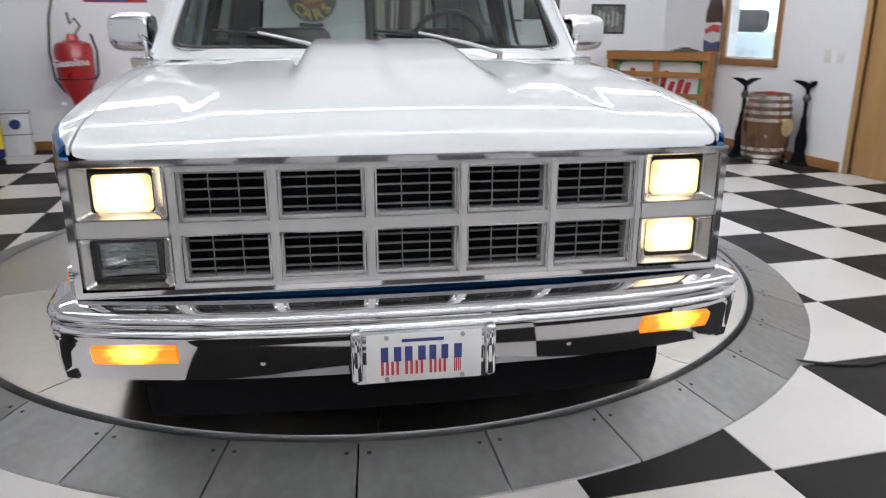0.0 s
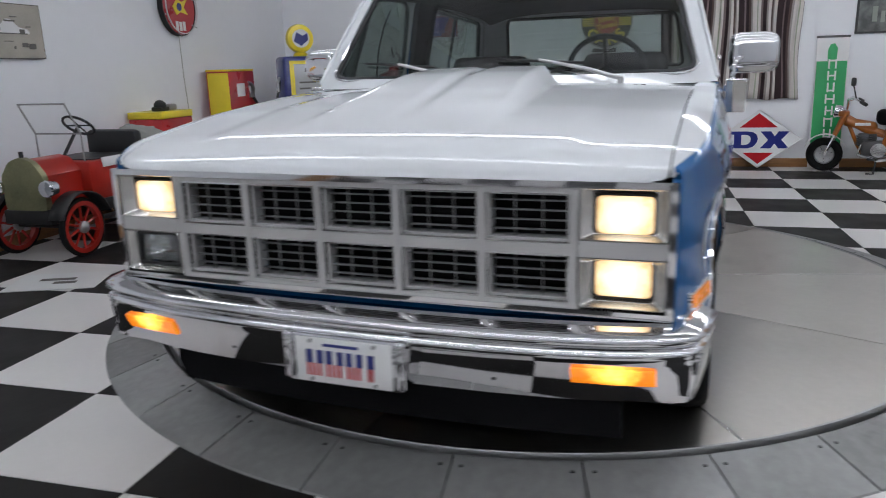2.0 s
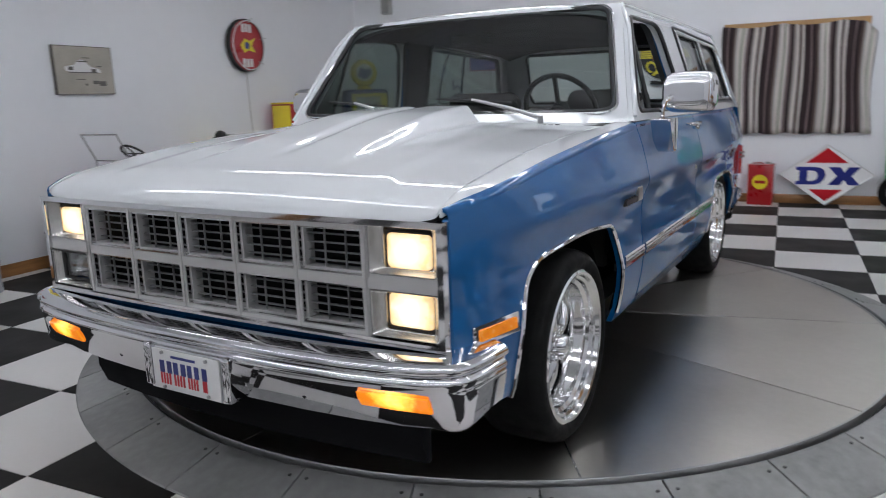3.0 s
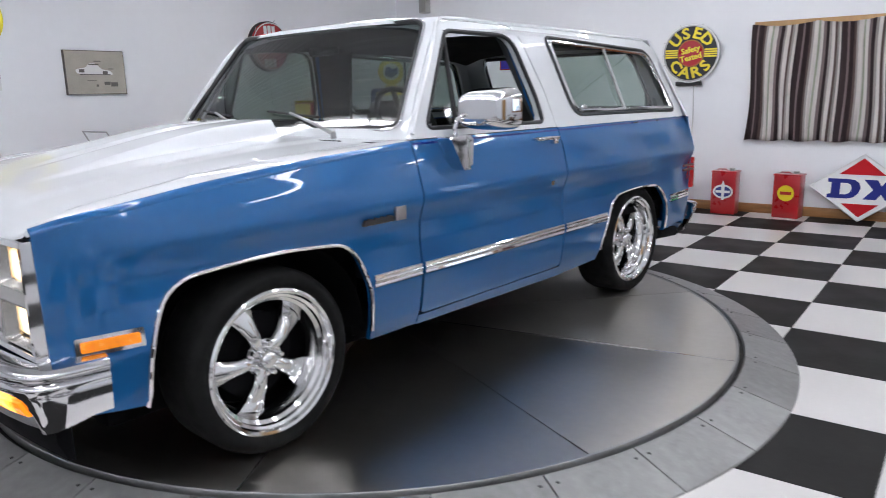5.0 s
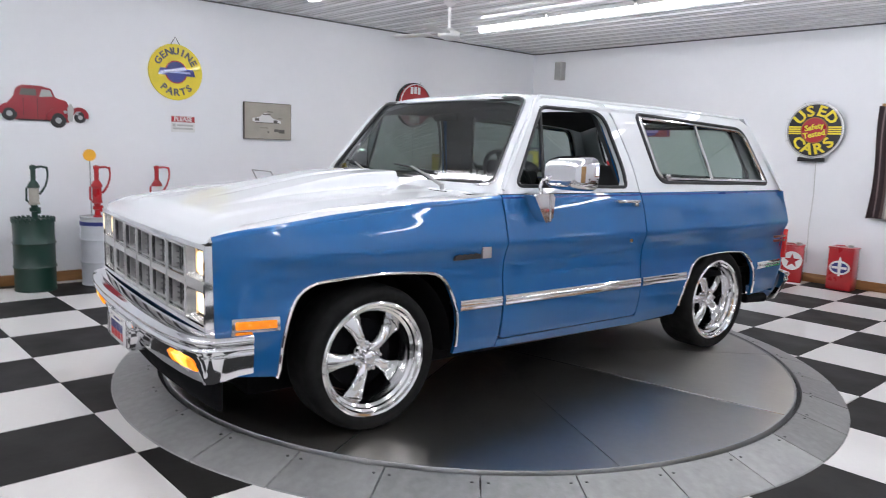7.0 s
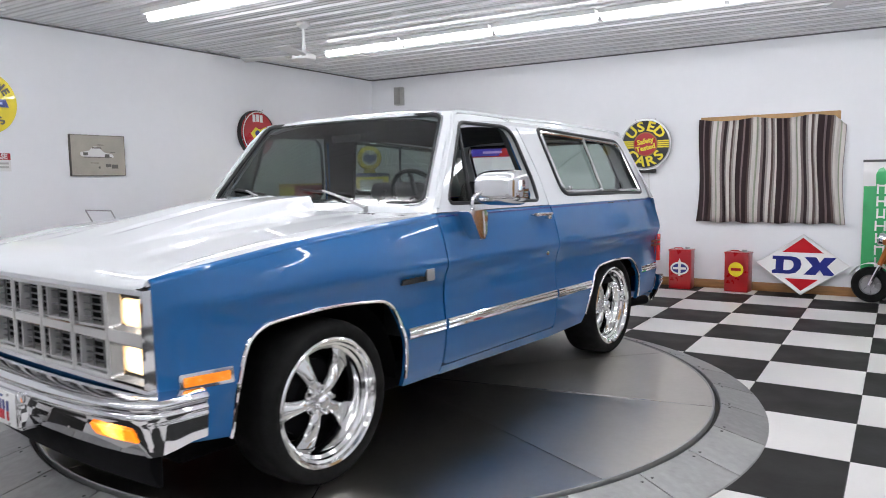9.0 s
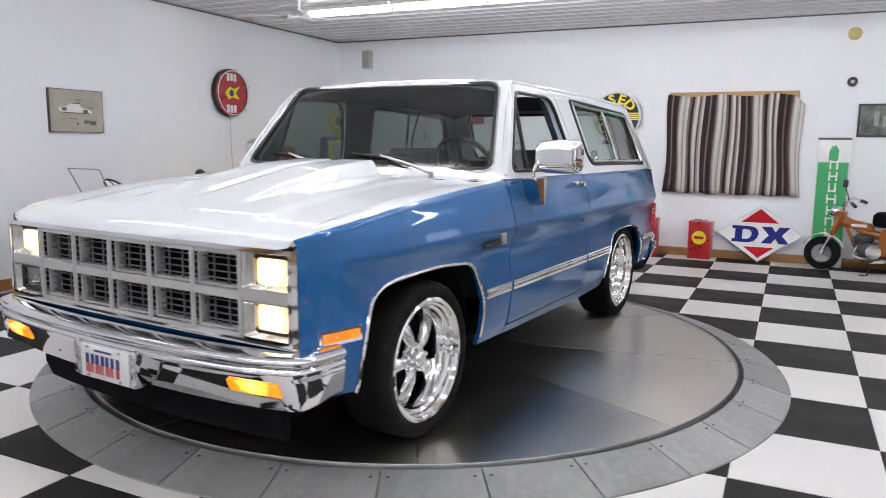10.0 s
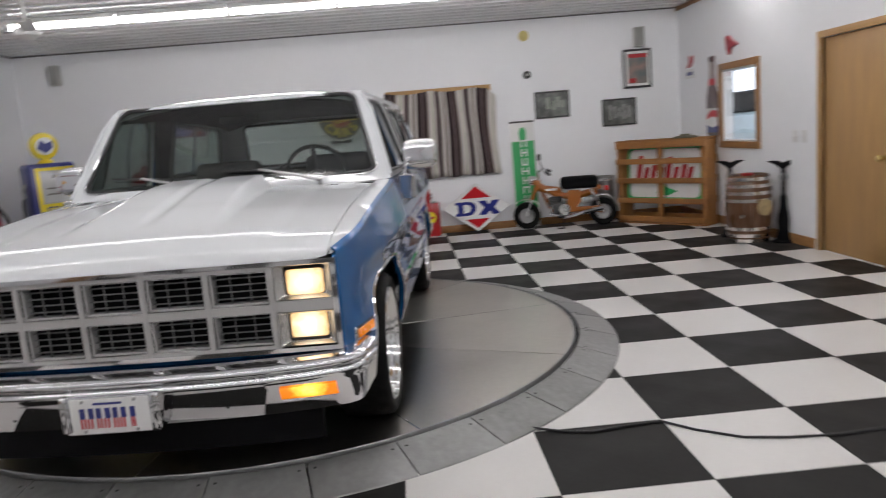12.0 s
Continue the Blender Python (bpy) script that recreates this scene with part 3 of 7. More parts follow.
both("rain_gutter", lambda: tube(bmesh.new(), [(cap_x(y, z) + 0.006, y, z) for y, z in [(0.775, 1.19), (0.90, 1.37), (1.05, 1.58), (1.125, 1.672), (1.19, 1.70), (1.36, 1.702), (1.70, 1.695), (2.3, 1.690), (3.15, 1.665)]], 0.009, 8), WHITE_PAINT)


def screen_place(u, v, out=0.0):
    h = 0.925 + (0.775 - 0.925) * v
    x = u * h
    y = 0.665 + 0.39 * v + 0.095 * u * u - 0.02 * math.sin(math.pi * v)
    return Vector((x, y - out * 0.8, 1.165 + 0.535 * v + out * 0.6))


SCREEN = rounded([(-0.945, 0.085), (0.945, 0.085), (0.925, 0.968), (-0.925, 0.968)], [0.09, 0.09, 0.10, 0.10], 8)
tpart("windscreen_frame", sheet(bmesh.new(), [(-1, 0), (1, 0), (1, 1), (-1, 1)], [SCREEN], screen_place, 0.04, (0, 0.03, 0)), WHITE_PAINT)
tpart("windscreen", sheet(bmesh.new(), SCREEN, [], lambda u, v: screen_place(u, v, -0.006), 0.06), TINT, label="tinted curved windscreen")
tpart("windscreen_seal", tube(bmesh.new(), [screen_place(u, v, 0.002) for u, v in SCREEN], 0.013, 8, True), RUBBER)
tpart("windscreen_trim", tube(bmesh.new(), [screen_place(u * 1.016, v + (0.012 if v > 0.5 else -0.012), 0.008) for u, v in SCREEN], 0.0065, 8, True), CHROME, label="bright windscreen trim")
tpart("cowl", sheet(bmesh.new(), [(-0.93, 0.54), (0.93, 0.54), (0.93, 0.78), (-0.93, 0.78)], [], lambda x, y: (x, 0.54 + (y - 0.54) * (0.60 + 0.40 * (x / 0.93) ** 2), 1.160 + 0.012 * (y - 0.54) / 0.2 - 0.02 * (abs(x) / 0.93) ** 4), 0.06, (0, 0, -0.03)), WHITE_PAINT)
bm = bmesh.new()
for k in range(-22, 23):
    if abs(k) > 2:
        box(bm, k * 0.030 - 0.010, k * 0.030 + 0.010, 0.615, 0.622, 1.1625, 1.1665)
tpart("cowl_vent", bm, DARK_GAP)["kind"] = "stuff"


# hood with its raised scoop
def side_top(y):
    return soft_lerp(y, PAINT, 0.05)


def scoop(x, y):
    w = 0.330 - 0.045 * max(0, min(1, (y + 0.35) / 0.9))
    rise = 0.074 * smooth01((y + 0.56) / 0.85) * (0.72 + 0.28 * max(0, min(1, (y + 0.1) / 0.65)))
    flank = smooth01((w + 0.035 - abs(x)) / 0.072)
    groove = 0.010 * max(0, 1 - abs(x) / 0.05) * smooth01((y + 0.45) / 0.3)
    return max(0, rise * flank - groove)


def hood_z(x, y):
    base = side_top(y) + 0.004
    crown = 0.018 * (1 - (x / 0.86) ** 2)
    nose = -0.024 * max(0, (-0.69 - y) / 0.06) ** 2
    crease = 0.006 * smooth01((0.64 - abs(x)) / 0.10) * smooth01((y + 0.66) / 0.1)
    arch = 0.010 * max(0, 1 - ((y + 0.05) / 0.61) ** 2)
    return base + crown + crease + nose + arch


nose_y = lambda x: -0.762 + 0.014 * (x / 0.86) ** 2 + 0.026 * (abs(x) / 0.87) ** 10


def hood_place(x, b):
    y = b
    if b < -0.5:
        y = -0.5 + (b + 0.5) * (nose_y(x) + 0.5) / (-0.25)
    return (x, y, hood_z(x, y) + scoop(x, y) - 0.006 * smooth01((-0.55 - y) / 0.2))


tpart("hood", sheet(bmesh.new(), rounded([(-0.848, -0.75), (0.848, -0.75), (0.862, 0.565), (-0.862, 0.565)], 0.015), [], hood_place, (0.0155, 0.022), (0, 0, -0.010)), WHITE_PAINT, label="white hood with a raised cowl scoop", smooth=60)
# closes the scoop at its rear
bm = bmesh.new()
xs = [-0.40 + 0.80 * k / 48 for k in range(49)]
lo, hi = [bm.verts.new((x, 0.560, 1.15)) for x in xs], [bm.verts.new((x, 0.562, hood_z(x, 0.562) + scoop(x, 0.562) - 0.004)) for x in xs]
for k in range(48):
    bm.faces.new((lo[k], lo[k + 1], hi[k + 1], hi[k]))
tpart("scoop_back", bm, WHITE_PAINT)


def strip_place(u, b):
    y = -0.5 + (b + 0.5) * (nose_y(0.87) + 0.5) / (-0.25) if b < -0.5 else b
    inner = 0.853 + 0.014 * (y + 0.75) / 1.3
    x0 = skin_x(y, side_top(y) - ROLL) - 0.741 * ROLL
    x = inner + (x0 - inner) * u
    z = hood_z(inner, y) * (1 - u) + (side_top(y) - 0.0009) * u + 0.002 * math.sin(math.pi * u)
    return (x, y, z)


both("fender_top", lambda: sheet(bmesh.new(), [(0, -0.75), (1, -0.75), (1, 0.76), (0, 0.76)], [], strip_place, (0.2, 0.025), (0, 0, -0.02)), WHITE_PAINT, "white top of the front wing", parent=fenders)
def shoulder_place(u, y):
    top, a = side_top(y) + 0.004 * smooth01((-0.60 - y) / 0.1), radians(-4 + 79 * u)
    return (skin_x(y, top - ROLL) - ROLL + ROLL * math.cos(a), y, top - ROLL + ROLL * math.sin(a))


both("fender_shoulder", lambda: sheet(bmesh.new(), [(0, -0.718), (1, -0.718), (1, 0.757), (0, 0.757)], [], shoulder_place, (0.1, 0.03), (0, 0, -0.01)), BLUE_PAINT, parent=fenders)
tpart("hood_gap", sheet(bmesh.new(), [(-0.90, -0.69), (0.90, -0.69), (0.90, 0.60), (-0.90, 0.60)], [], lambda x, y: (x * 0.97, y, side_top(y) - 0.03), 0.12), UNDER)


# chrome arch trims and the ribbed side moulding
def arch_trim(poly, lo):
    fine = [(a[0] + (b[0] - a[0]) * k / 8, a[1] + (b[1] - a[1]) * k / 8) for a, b in zip(poly, poly[1:]) for k in range(8)]
    pts = [p for p in fine if p[1] > lo]
    pts = [pts[0]] + [q for p, q in zip(pts, pts[1:]) if (Vector(q) - Vector(p)).length > 0.002]
    return tube(bmesh.new(), [(skin_x(y, z) + 0.003, y, z) for y, z in pts], 0.0085, 8)


both("wheel_arch_trim", lambda: arch_trim(ARCH_F, 0.385), CHROME, "bright chrome wheel arch trim")
both("wheel_arch_trim", lambda: arch_trim(ARCH_R, 0.40), CHROME, "bright chrome wheel arch trim")


def moulding(y0, y1):
    bm = bmesh.new()
    prof = [(-0.004, 0.024), (0.006, 0.026), (0.011, 0.020), (0.008, 0.011), (0.012, 0.006), (0.012, -0.006), (0.008, -0.011), (0.011, -0.020), (0.006, -0.026), (-0.004, -0.024)]
    n = max(2, round((y1 - y0) / 0.08))
    return sweep(bm, [((skin_x(y, 0.622), y, 0.622), (1, 0, 0)) for y in (y0 + (y1 - y0) * k / n for k in range(n + 1))], prof)


for a, b in ((0.475, 0.748), (0.772, 1.872), (1.894, 2.345), (3.215, 3.57)):
    both("side_moulding", lambda: moulding(a, b), CHROME, "ribbed bright side moulding")

# dark blue line where the two colours meet
def pinstripe(y0, y1):
    n = max(2, round((y1 - y0) / 0.05))
    ys = [y0 + (y1 - y0) * k / n for k in range(n + 1)]
    return sweep(bmesh.new(), [((skin_x(y, 1.149), y, 1.149), (1, 0, 0)) for y in ys], [(-0.002, 0.006), (0.0012, 0.0055), (0.0018, -0.0055), (-0.002, -0.006)])


for a, b in ((0.766, 1.874), (1.892, 3.585)):
    both("pinstripe", lambda: pinstripe(a, b), STRIPE_BLUE, "deep blue pinstripe")

# quarter windows
both("quarter_window", lambda: sheet(bmesh.new(), QWIN, [], lambda y, z: (cap_x(y, z) - 0.012, y, z), 0.08), GREEN_TINT, "green tinted sliding quarter window")
both("quarter_window_seal", lambda: tube(bmesh.new(), [(cap_x(y, z) + 0.002, y, z) for y, z in QWIN], 0.010, 8, True), RUBBER)


def shrink(poly, d):
    n, out = len(poly), []
    for i in range(n):
        a, p, b = Vector(poly[i - 1]), Vector(poly[i]), Vector(poly[(i + 1) % n])
        t = (b - a)
        t = t.normalized() if t.length > 1e-6 else Vector((1, 0))
        nrm = Vector((t.y, -t.x))
        q = p + nrm * d
        out.append(tuple(q if inside(poly, q) else p - nrm * d))
    return out


both("quarter_window_frame", lambda: tube(bmesh.new(), [(cap_x(y, z) + 0.003, y, z) for y, z in shrink(QWIN, 0.022)], 0.0125, 8, True), ALUMINIUM, "bright aluminium window frame")
both("window_divider", lambda: tube(bmesh.new(), [(cap_x(2.665, 1.235) + 0.003, 2.665, 1.235), (cap_x(2.56, 1.60) + 0.003, 2.56, 1.60)], 0.012, 8), ALUMINIUM)
both("window_latch", lambda: boxed(0.945, 0.965, 2.13, 2.17, 1.25, 1.275, bevel=0.006), ALUMINIUM)
both("window_seal", lambda: tube(bmesh.new(), [(cap_x(y, z) - 0.004, y, z) for y, z in DWIN], 0.011, 8, True), RUBBER, parent=doors)
both("vent_window", lambda: sheet(bmesh.new(), [(0.875, 1.21), (1.145, 1.63), (1.085, 1.21)], [], lambda y, z: (cap_x(y, z) - 0.015, y, z), 0.05), GREEN_TINT, parent=doors)
both("vent_window_post", lambda: tube(bmesh.new(), [(cap_x(1.088, 1.20) - 0.01, 1.088, 1.20), (cap_x(1.15, 1.635) - 0.01, 1.15, 1.635)], 0.011, 8), BLACK, parent=doors)
def door_glass():
    return sheet(bmesh.new(), DWIN, [], lambda y, z: (-(cap_x(y, z) - 0.02), y, z), 0.06)


tpart("door_glass", door_glass(), GREEN_TINT, doors[1], "raised tinted door glass")
both("door_pillar_jamb", lambda: sheet(bmesh.new(), [(1.775, 1.185), (1.815, 1.185), (1.70, 1.60), (1.668, 1.60)], [], lambda y, z: (cap_x(y, z) - 0.055, y, z), 0.03, (0.012, 0, 0)), BLUE_PAINT, "blue inner door pillar", parent=doors)
both("door_lining", lambda: sheet(bmesh.new(), [(0.80, 1.19), (1.86, 1.19), (1.86, 0.5), (0.80, 0.5)], [], lambda y, z: (0.86, y, z), 0.2, (0.05, 0, 0)), DASH, parent=doors)


def handle():
    bm = bmesh.new()
    box(bm, 1.0, 1.028, 1.60, 1.80, 1.108, 1.128, bevel=0.008)
    box(bm, 0.985, 1.018, 1.765, 1.80, 1.085, 1.112, bevel=0.006)
    box(bm, 0.985, 1.018, 1.60, 1.625, 1.112, 1.124, bevel=0.004)
    return bm


both("door_handle", handle, CHROME, "chrome door handle", parent=doors)
both("door_lock", lambda: cyl(bmesh.new(), (1.005, 1.752, 0.885), (1.016, 1.752, 0.885), 0.013, seg=14), CHROME, parent=doors)


# door mirror on a chrome bracket
def mirror_head():
    bm, rings = bmesh.new(), []
    for k in range(13):
        d = k / 12
        fat = 1 - 0.45 * d**2.2 if k < 12 else 0.40
        ring = []
        for i in range(40):
            a = 2 * math.pi * i / 40
            u, w = math.copysign(abs(math.cos(a)) ** 0.45, math.cos(a)), math.copysign(abs(math.sin(a)) ** 0.45, math.sin(a))
            x = 1.098 + 0.108 * (1 - 0.5 * (1 - fat)) * u
            ring.append(bm.verts.new((x, 1.145 - 0.150 * math.sin(d * math.pi / 2) + (x - 0.985) * 0.28, 1.283 + 0.092 * fat * w)))
        rings.append(ring)
    for p, q in zip(rings, rings[1:]):
        for i in range(40):
            bm.faces.new((p[i - 1], p[i], q[i], q[i - 1]))
    bm.faces.new(rings[0]), bm.faces.new(rings[-1])
    return bm


def mirror_bracket():
    bm = bmesh.new()
    m = Matrix(((0, 0, 1, 0.985), (1, 0, 0, 0.985), (0, 1, 0, 0), (0, 0, 0, 1)))
    prism(bm, rounded([(-0.105, 1.174), (0.050, 1.174), (0.040, 1.035), (0.0, 1.022), (-0.022, 1.035)], 0.014, 4), m, 0.085)
    bmesh.ops.bevel(bm, geom=[e for e in bm.edges if min(v.co.x for v in e.verts) > 1.06], offset=0.010, segments=3, affect="EDGES")
    return bm


both("door_mirror", mirror_head, CHROME, "chrome door mirror", parent=doors)
both("mirror_bracket", mirror_bracket, CHROME, parent=doors)
both("bracket_rib", lambda: tube(bmesh.new(), [(1.070, 0.992, 1.170), (1.071, 1.000, 1.10), (1.069, 1.004, 1.036)], 0.006, 6), ALUMINIUM, parent=doors)
both("mirror_arm", lambda: tube(bmesh.new(), [(1.01, 0.985, 1.165), (1.012, 0.975, 1.21), (1.02, 0.985, 1.245), (1.04, 1.01, 1.262), (1.06, 1.05, 1.268)], 0.011, 8), CHROME, parent=doors)


# script badge: a dark bar and a bright plaque
def badge_bar():
    bm = bmesh.new()
    for k in range(9):
        y = 0.43 + 0.0175 * k
        cyl(bm, (1.012, y, 0.868 + 0.004 * (k % 2)), (1.022, y, 0.868 + 0.004 * (k % 2)), 0.0125, seg=8)
    box(bm, 1.010, 1.019, 0.415, 0.585, 0.856, 0.868, bevel=0.002)
    return bm


both("badge", badge_bar, BLACK, "dark cast nameplate", parent=fenders)
both("badge_plaque", lambda: boxed(1.008, 1.024, 0.592, 0.650, 0.855, 0.912, bevel=0.004), STEEL, "square bright plaque", parent=fenders)


def marker(d, x0, mi):
    bm = bmesh.new()
    pts = rounded([(-0.655 + d, 0.612 + d), (-0.462 - d, 0.612 + d), (-0.462 - d, 0.672 - d), (-0.655 + d, 0.672 - d)], 0.006, 3)
    lo, hi = [bm.verts.new((skin_x(y, z) - 0.006, y, z)) for y, z in pts], [bm.verts.new((skin_x(y, z) + x0, y, z)) for y, z in pts]
    bm.faces.new(lo), bm.faces.new(hi)
    for i in range(len(pts)):
        bm.faces.new((lo[i], lo[i - 1], hi[i - 1], hi[i]))
    return bm


both("side_marker", lambda: marker(0, 0.010, 0), CHROME, "chrome rimmed side marker lamp", parent=fenders)
for s, f in zip((1, -1), fenders):
    bm = marker(0.013, 0.012, 0)
    if s < 0:
        bmesh.ops.scale(bm, vec=(-1, 1, 1), verts=bm.verts)
    tpart("marker_lens", bm, AMBER, f, "amber lens")

# ---- front end ----
face_y = lambda x: -0.750 + 0.016 * (abs(x) / 0.87) ** 2


def face_frame(bm, x0, x1, z0, z1, w, front, back, r=0.012, n=1):
    """A picture-frame border that follows the curved nose."""
    xs = [x0 + (x1 - x0) * k / n for k in range(n + 1)]
    outer = [(x, z0) for x in xs] + [(x, z1) for x in reversed(xs)]
    xi = [x0 + w + (x1 - x0 - 2 * w) * k / n for k in range(n + 1)]
    innr = [(x, z0 + w) for x in xi] + [(x, z1 - w) for x in reversed(xi)]
    rows = []
    for pts, d in ((outer, back), (outer, front), (innr, front), (innr, back)):
        rows.append([bm.verts.new((x, face_y(x) + d, z)) for x, z in pts])
    for a, b in zip(rows, rows[1:]):
        for i in range(len(a)):
            bm.faces.new((a[i - 1], a[i], b[i], b[i - 1]))
    es = [e for e in bm.edges if not e.is_boundary and len(e.link_faces) == 2 and e.calc_face_angle(0) > 1.0]
    bmesh.ops.bevel(bm, geom=es, offset=min(0.007, w * 0.35), segments=3, affect="EDGES")
    return bm


def nose_bar(bm, x0, x1, z0, z1, front, back, n=1):
    xs = [x0 + (x1 - x0) * k / n for k in range(n + 1)]
    r = [[bm.verts.new((x, face_y(x) + d, z)) for x in xs] for d, z in ((front, z0), (front, z1), (back, z1), (back, z0))]
    for k in range(n):
        for i in range(4):
            bm.faces.new((r[i][k], r[i][k + 1], r[i - 1][k + 1], r[i - 1][k]))
    bm.faces.new([q[0] for q in r]), bm.faces.new([q[-1] for q in r])


grille = tpart("grille_surround", face_frame(bmesh.new(), -0.876, 0.876, 0.617, 0.974, 0.018, -0.016, 0.06, n=16), CHROME, label="chrome surround of grille and headlights")
# black strip put in for the shade of the gap under the hood edge
bm = bmesh.new()
nose_bar(bm, -0.84, 0.84, 0.976, 0.986, 0.008, 0.06, 16)
tpart("hood_edge_shade", bm, RUBBER, label="black strip for the shaded gap under the hood edge")
bm = bmesh.new()
n = 16
rows = [[bm.verts.new((0.86 * (2 * k / n - 1), face_y(0.86 * (2 * k / n - 1)) + 0.125, z)) for k in range(n + 1)] for z in (0.60, 0.975)]
for k in range(n):
    bm.faces.new((rows[0][k], rows[0][k + 1], rows[1][k + 1], rows[1][k]))
tpart("radiator_backing", bm, UNDER)


XC = [-0.620 + 1.240 * k / 5 for k in range(6)]
for z0, z1 in ((0.632, 0.645), (0.776, 0.806), (0.940, 0.9615)):
    bm = bmesh.new()
    nose_bar(bm, -0.634, 0.634, z0, z1, -0.004, 0.05, 12)
    tpart("grille_bar", bm, SILVER, grille, "silver grille bar")
for x in XC:
    bm = bmesh.new()
    w = 0.0105
    nose_bar(bm, x - w, x + w, 0.633, 0.949, -0.009, 0.05)
    es = [e for e in bm.edges if abs(e.verts[0].co.z - e.verts[1].co.z) > 0.2]
    bmesh.ops.bevel(bm, geom=es, offset=0.005, segments=2, affect="EDGES")
    tpart("grille_bar", bm, SILVER, grille, "silver grille bar")
for x0, x1 in zip(XC, XC[1:]):
    a, b = x0 + 0.011, x1 - 0.011
    for z0, z1 in ((0.646, 0.775), (0.807, 0.939)):
        bm = bmesh.new()
        nose_bar(bm, a, b, z0, z0 + 0.005, 0.0, 0.03), nose_bar(bm, a, b, z1 - 0.004, z1, 0.0, 0.03)
        nose_bar(bm, a, a + 0.004, z0, z1, 0.0, 0.03), nose_bar(bm, b - 0.004, b, z0, z1, 0.0, 0.03)
        tpart("cell_frame", bm, ALUMINIUM, grille, "bright cell edge")
        bm = bmesh.new()
        for k in range(1, 5):
            z = z0 + (z1 - z0) * k / 5
            nose_bar(bm, a, b, z - 0.0016, z + 0.0016, 0.034, 0.046)
        tpart("cell_slats", bm, GRILLE_DARK, grille, "fine dark grille slats")
        bm = bmesh.new()
        nose_bar(bm, a + 0.0045, b - 0.0045, z0 + 0.0055, z0 + 0.009, 0.016, 0.060), nose_bar(bm, a + 0.0045, b - 0.0045, z1 - 0.008, z1 - 0.0045, 0.016, 0.060)
        nose_bar(bm, a + 0.0045, a + 0.009, z0 + 0.0095, z1 - 0.0085, 0.016, 0.060), nose_bar(bm, b - 0.009, b - 0.0045, z0 + 0.0095, z1 - 0.0085, 0.016, 0.060)
        tpart("cell_ledge", bm, SILVER, grille)
        for k in (1, 2):
            x = a + (b - a) * k / 3
            bm = bmesh.new()
            nose_bar(bm, x - 0.0013, x + 0.0013, z0 + 0.0055, z1 - 0.0045, 0.026, 0.033)
            tpart("upright_slat", bm, GRILLE_DARK, grille, "thin grey upright")

def funnel(x0, x1, z0, z1):
    """A bright frame that slopes back to its lens."""
    bm, rows = bmesh.new(), []
    for d, w in ((0.06, 0.0), (-0.004, 0.0), (-0.008, 0.005), (-0.004, 0.010), (0.022, 0.028), (0.024, 0.034), (0.06, 0.034)):
        pts = rounded([(x0 + w, z0 + w * 0.42), (x1 - w, z0 + w * 0.42), (x1 - w, z1 - w * 0.42), (x0 + w, z1 - w * 0.42)], 0.010, 3)
        rows.append([bm.verts.new((x, face_y(x) + d, z)) for x, z in pts])
    for a, b in zip(rows, rows[1:]):
        for i in range(len(a)):
            bm.faces.new((a[i - 1], a[i], b[i], b[i - 1]))
    return bm


for s in (1, -1):
    for z0, z1, lit in ((0.655, 0.767, s > 0), (0.826, 0.938, True)):
        x0, x1 = sorted((s * 0.633, s * 0.857))
        lamp = tpart("headlight_bezel", funnel(x0, x1, *((0.638, 0.774) if z0 < 0.7 else (0.819, 0.961))), BEZEL, label="bright headlight bezel")
        bm = bmesh.new()
        c = (x0 + x1) / 2
        yy = face_y(c)
        if lit:
            vs = box(bm, c - 0.073, c + 0.073, yy + 0.024, yy + 0.058, z0 + 0.007, z1 - 0.007, bevel=0.014, seg=3)
            for v in vs:
                v.co.y -= 0.008 * (1 - ((v.co.x - c) / 0.083) ** 2) if v.co.y < yy + 0.04 else 0
            tpart("gasket", boxed(c - 0.081, c + 0.081, yy + 0.034, yy + 0.054, z0 - 0.001, z1 + 0.001, bevel=0.004), BLACK, lamp, "dark lens gasket")
            tpart("headlight", bm, lit_lens("lit_headlight_lens", (c, yy + 0.02, (z0 + z1) / 2 - ZP), 0.08, (1.0, 0.90, 0.68), (1.0, 0.68, 0.32), 2.7, 0.80), lamp, "lit rectangular headlight")
        else:
            g = 10
            dish = [[bm.verts.new((c + 0.083 * u, yy + 0.024 + 0.075 * math.sqrt(max(0, 1 - max(abs(u), abs(w)) ** 2 * 0.5 - (u * u + w * w) * 0.25)), (z0 + z1) / 2 + 0.052 * w)) for u in [2 * i / g - 1 for i in range(g + 1)]] for w in [2 * j / g - 1 for j in range(g + 1)]]
            for j in range(g):
                for i in range(g):
                    bm.faces.new((dish[j][i], dish[j][i + 1], dish[j + 1][i + 1], dish[j + 1][i]))
            cyl(bm, (c, yy + 0.05, (z0 + z1) / 2), (c, yy + 0.11, (z0 + z1) / 2), 0.018, seg=14)
            tpart("headlight", bm, LAMP_OFF, lamp, "unlit rectangular headlight")
            for a, b, e, f in ((c - 0.085, c + 0.085, z0, z0 + 0.010), (c - 0.085, c + 0.085, z1 - 0.010, z1), (c - 0.085, c - 0.072, z0 + 0.010, z1 - 0.010), (c + 0.072, c + 0.085, z0 + 0.010, z1 - 0.010)):
                tpart("gasket", boxed(a, b, yy + 0.012, yy + 0.0195, e, f, bevel=0.002), BLACK, lamp, "dark lens gasket")
            tpart("lens", boxed(c - 0.083, c + 0.083, yy + 0.020, yy + 0.026, z0 + 0.004, z1 - 0.004, bevel=0.002), CLEAR, lamp, "clear ribbed lens")
    bm = bmesh.new()
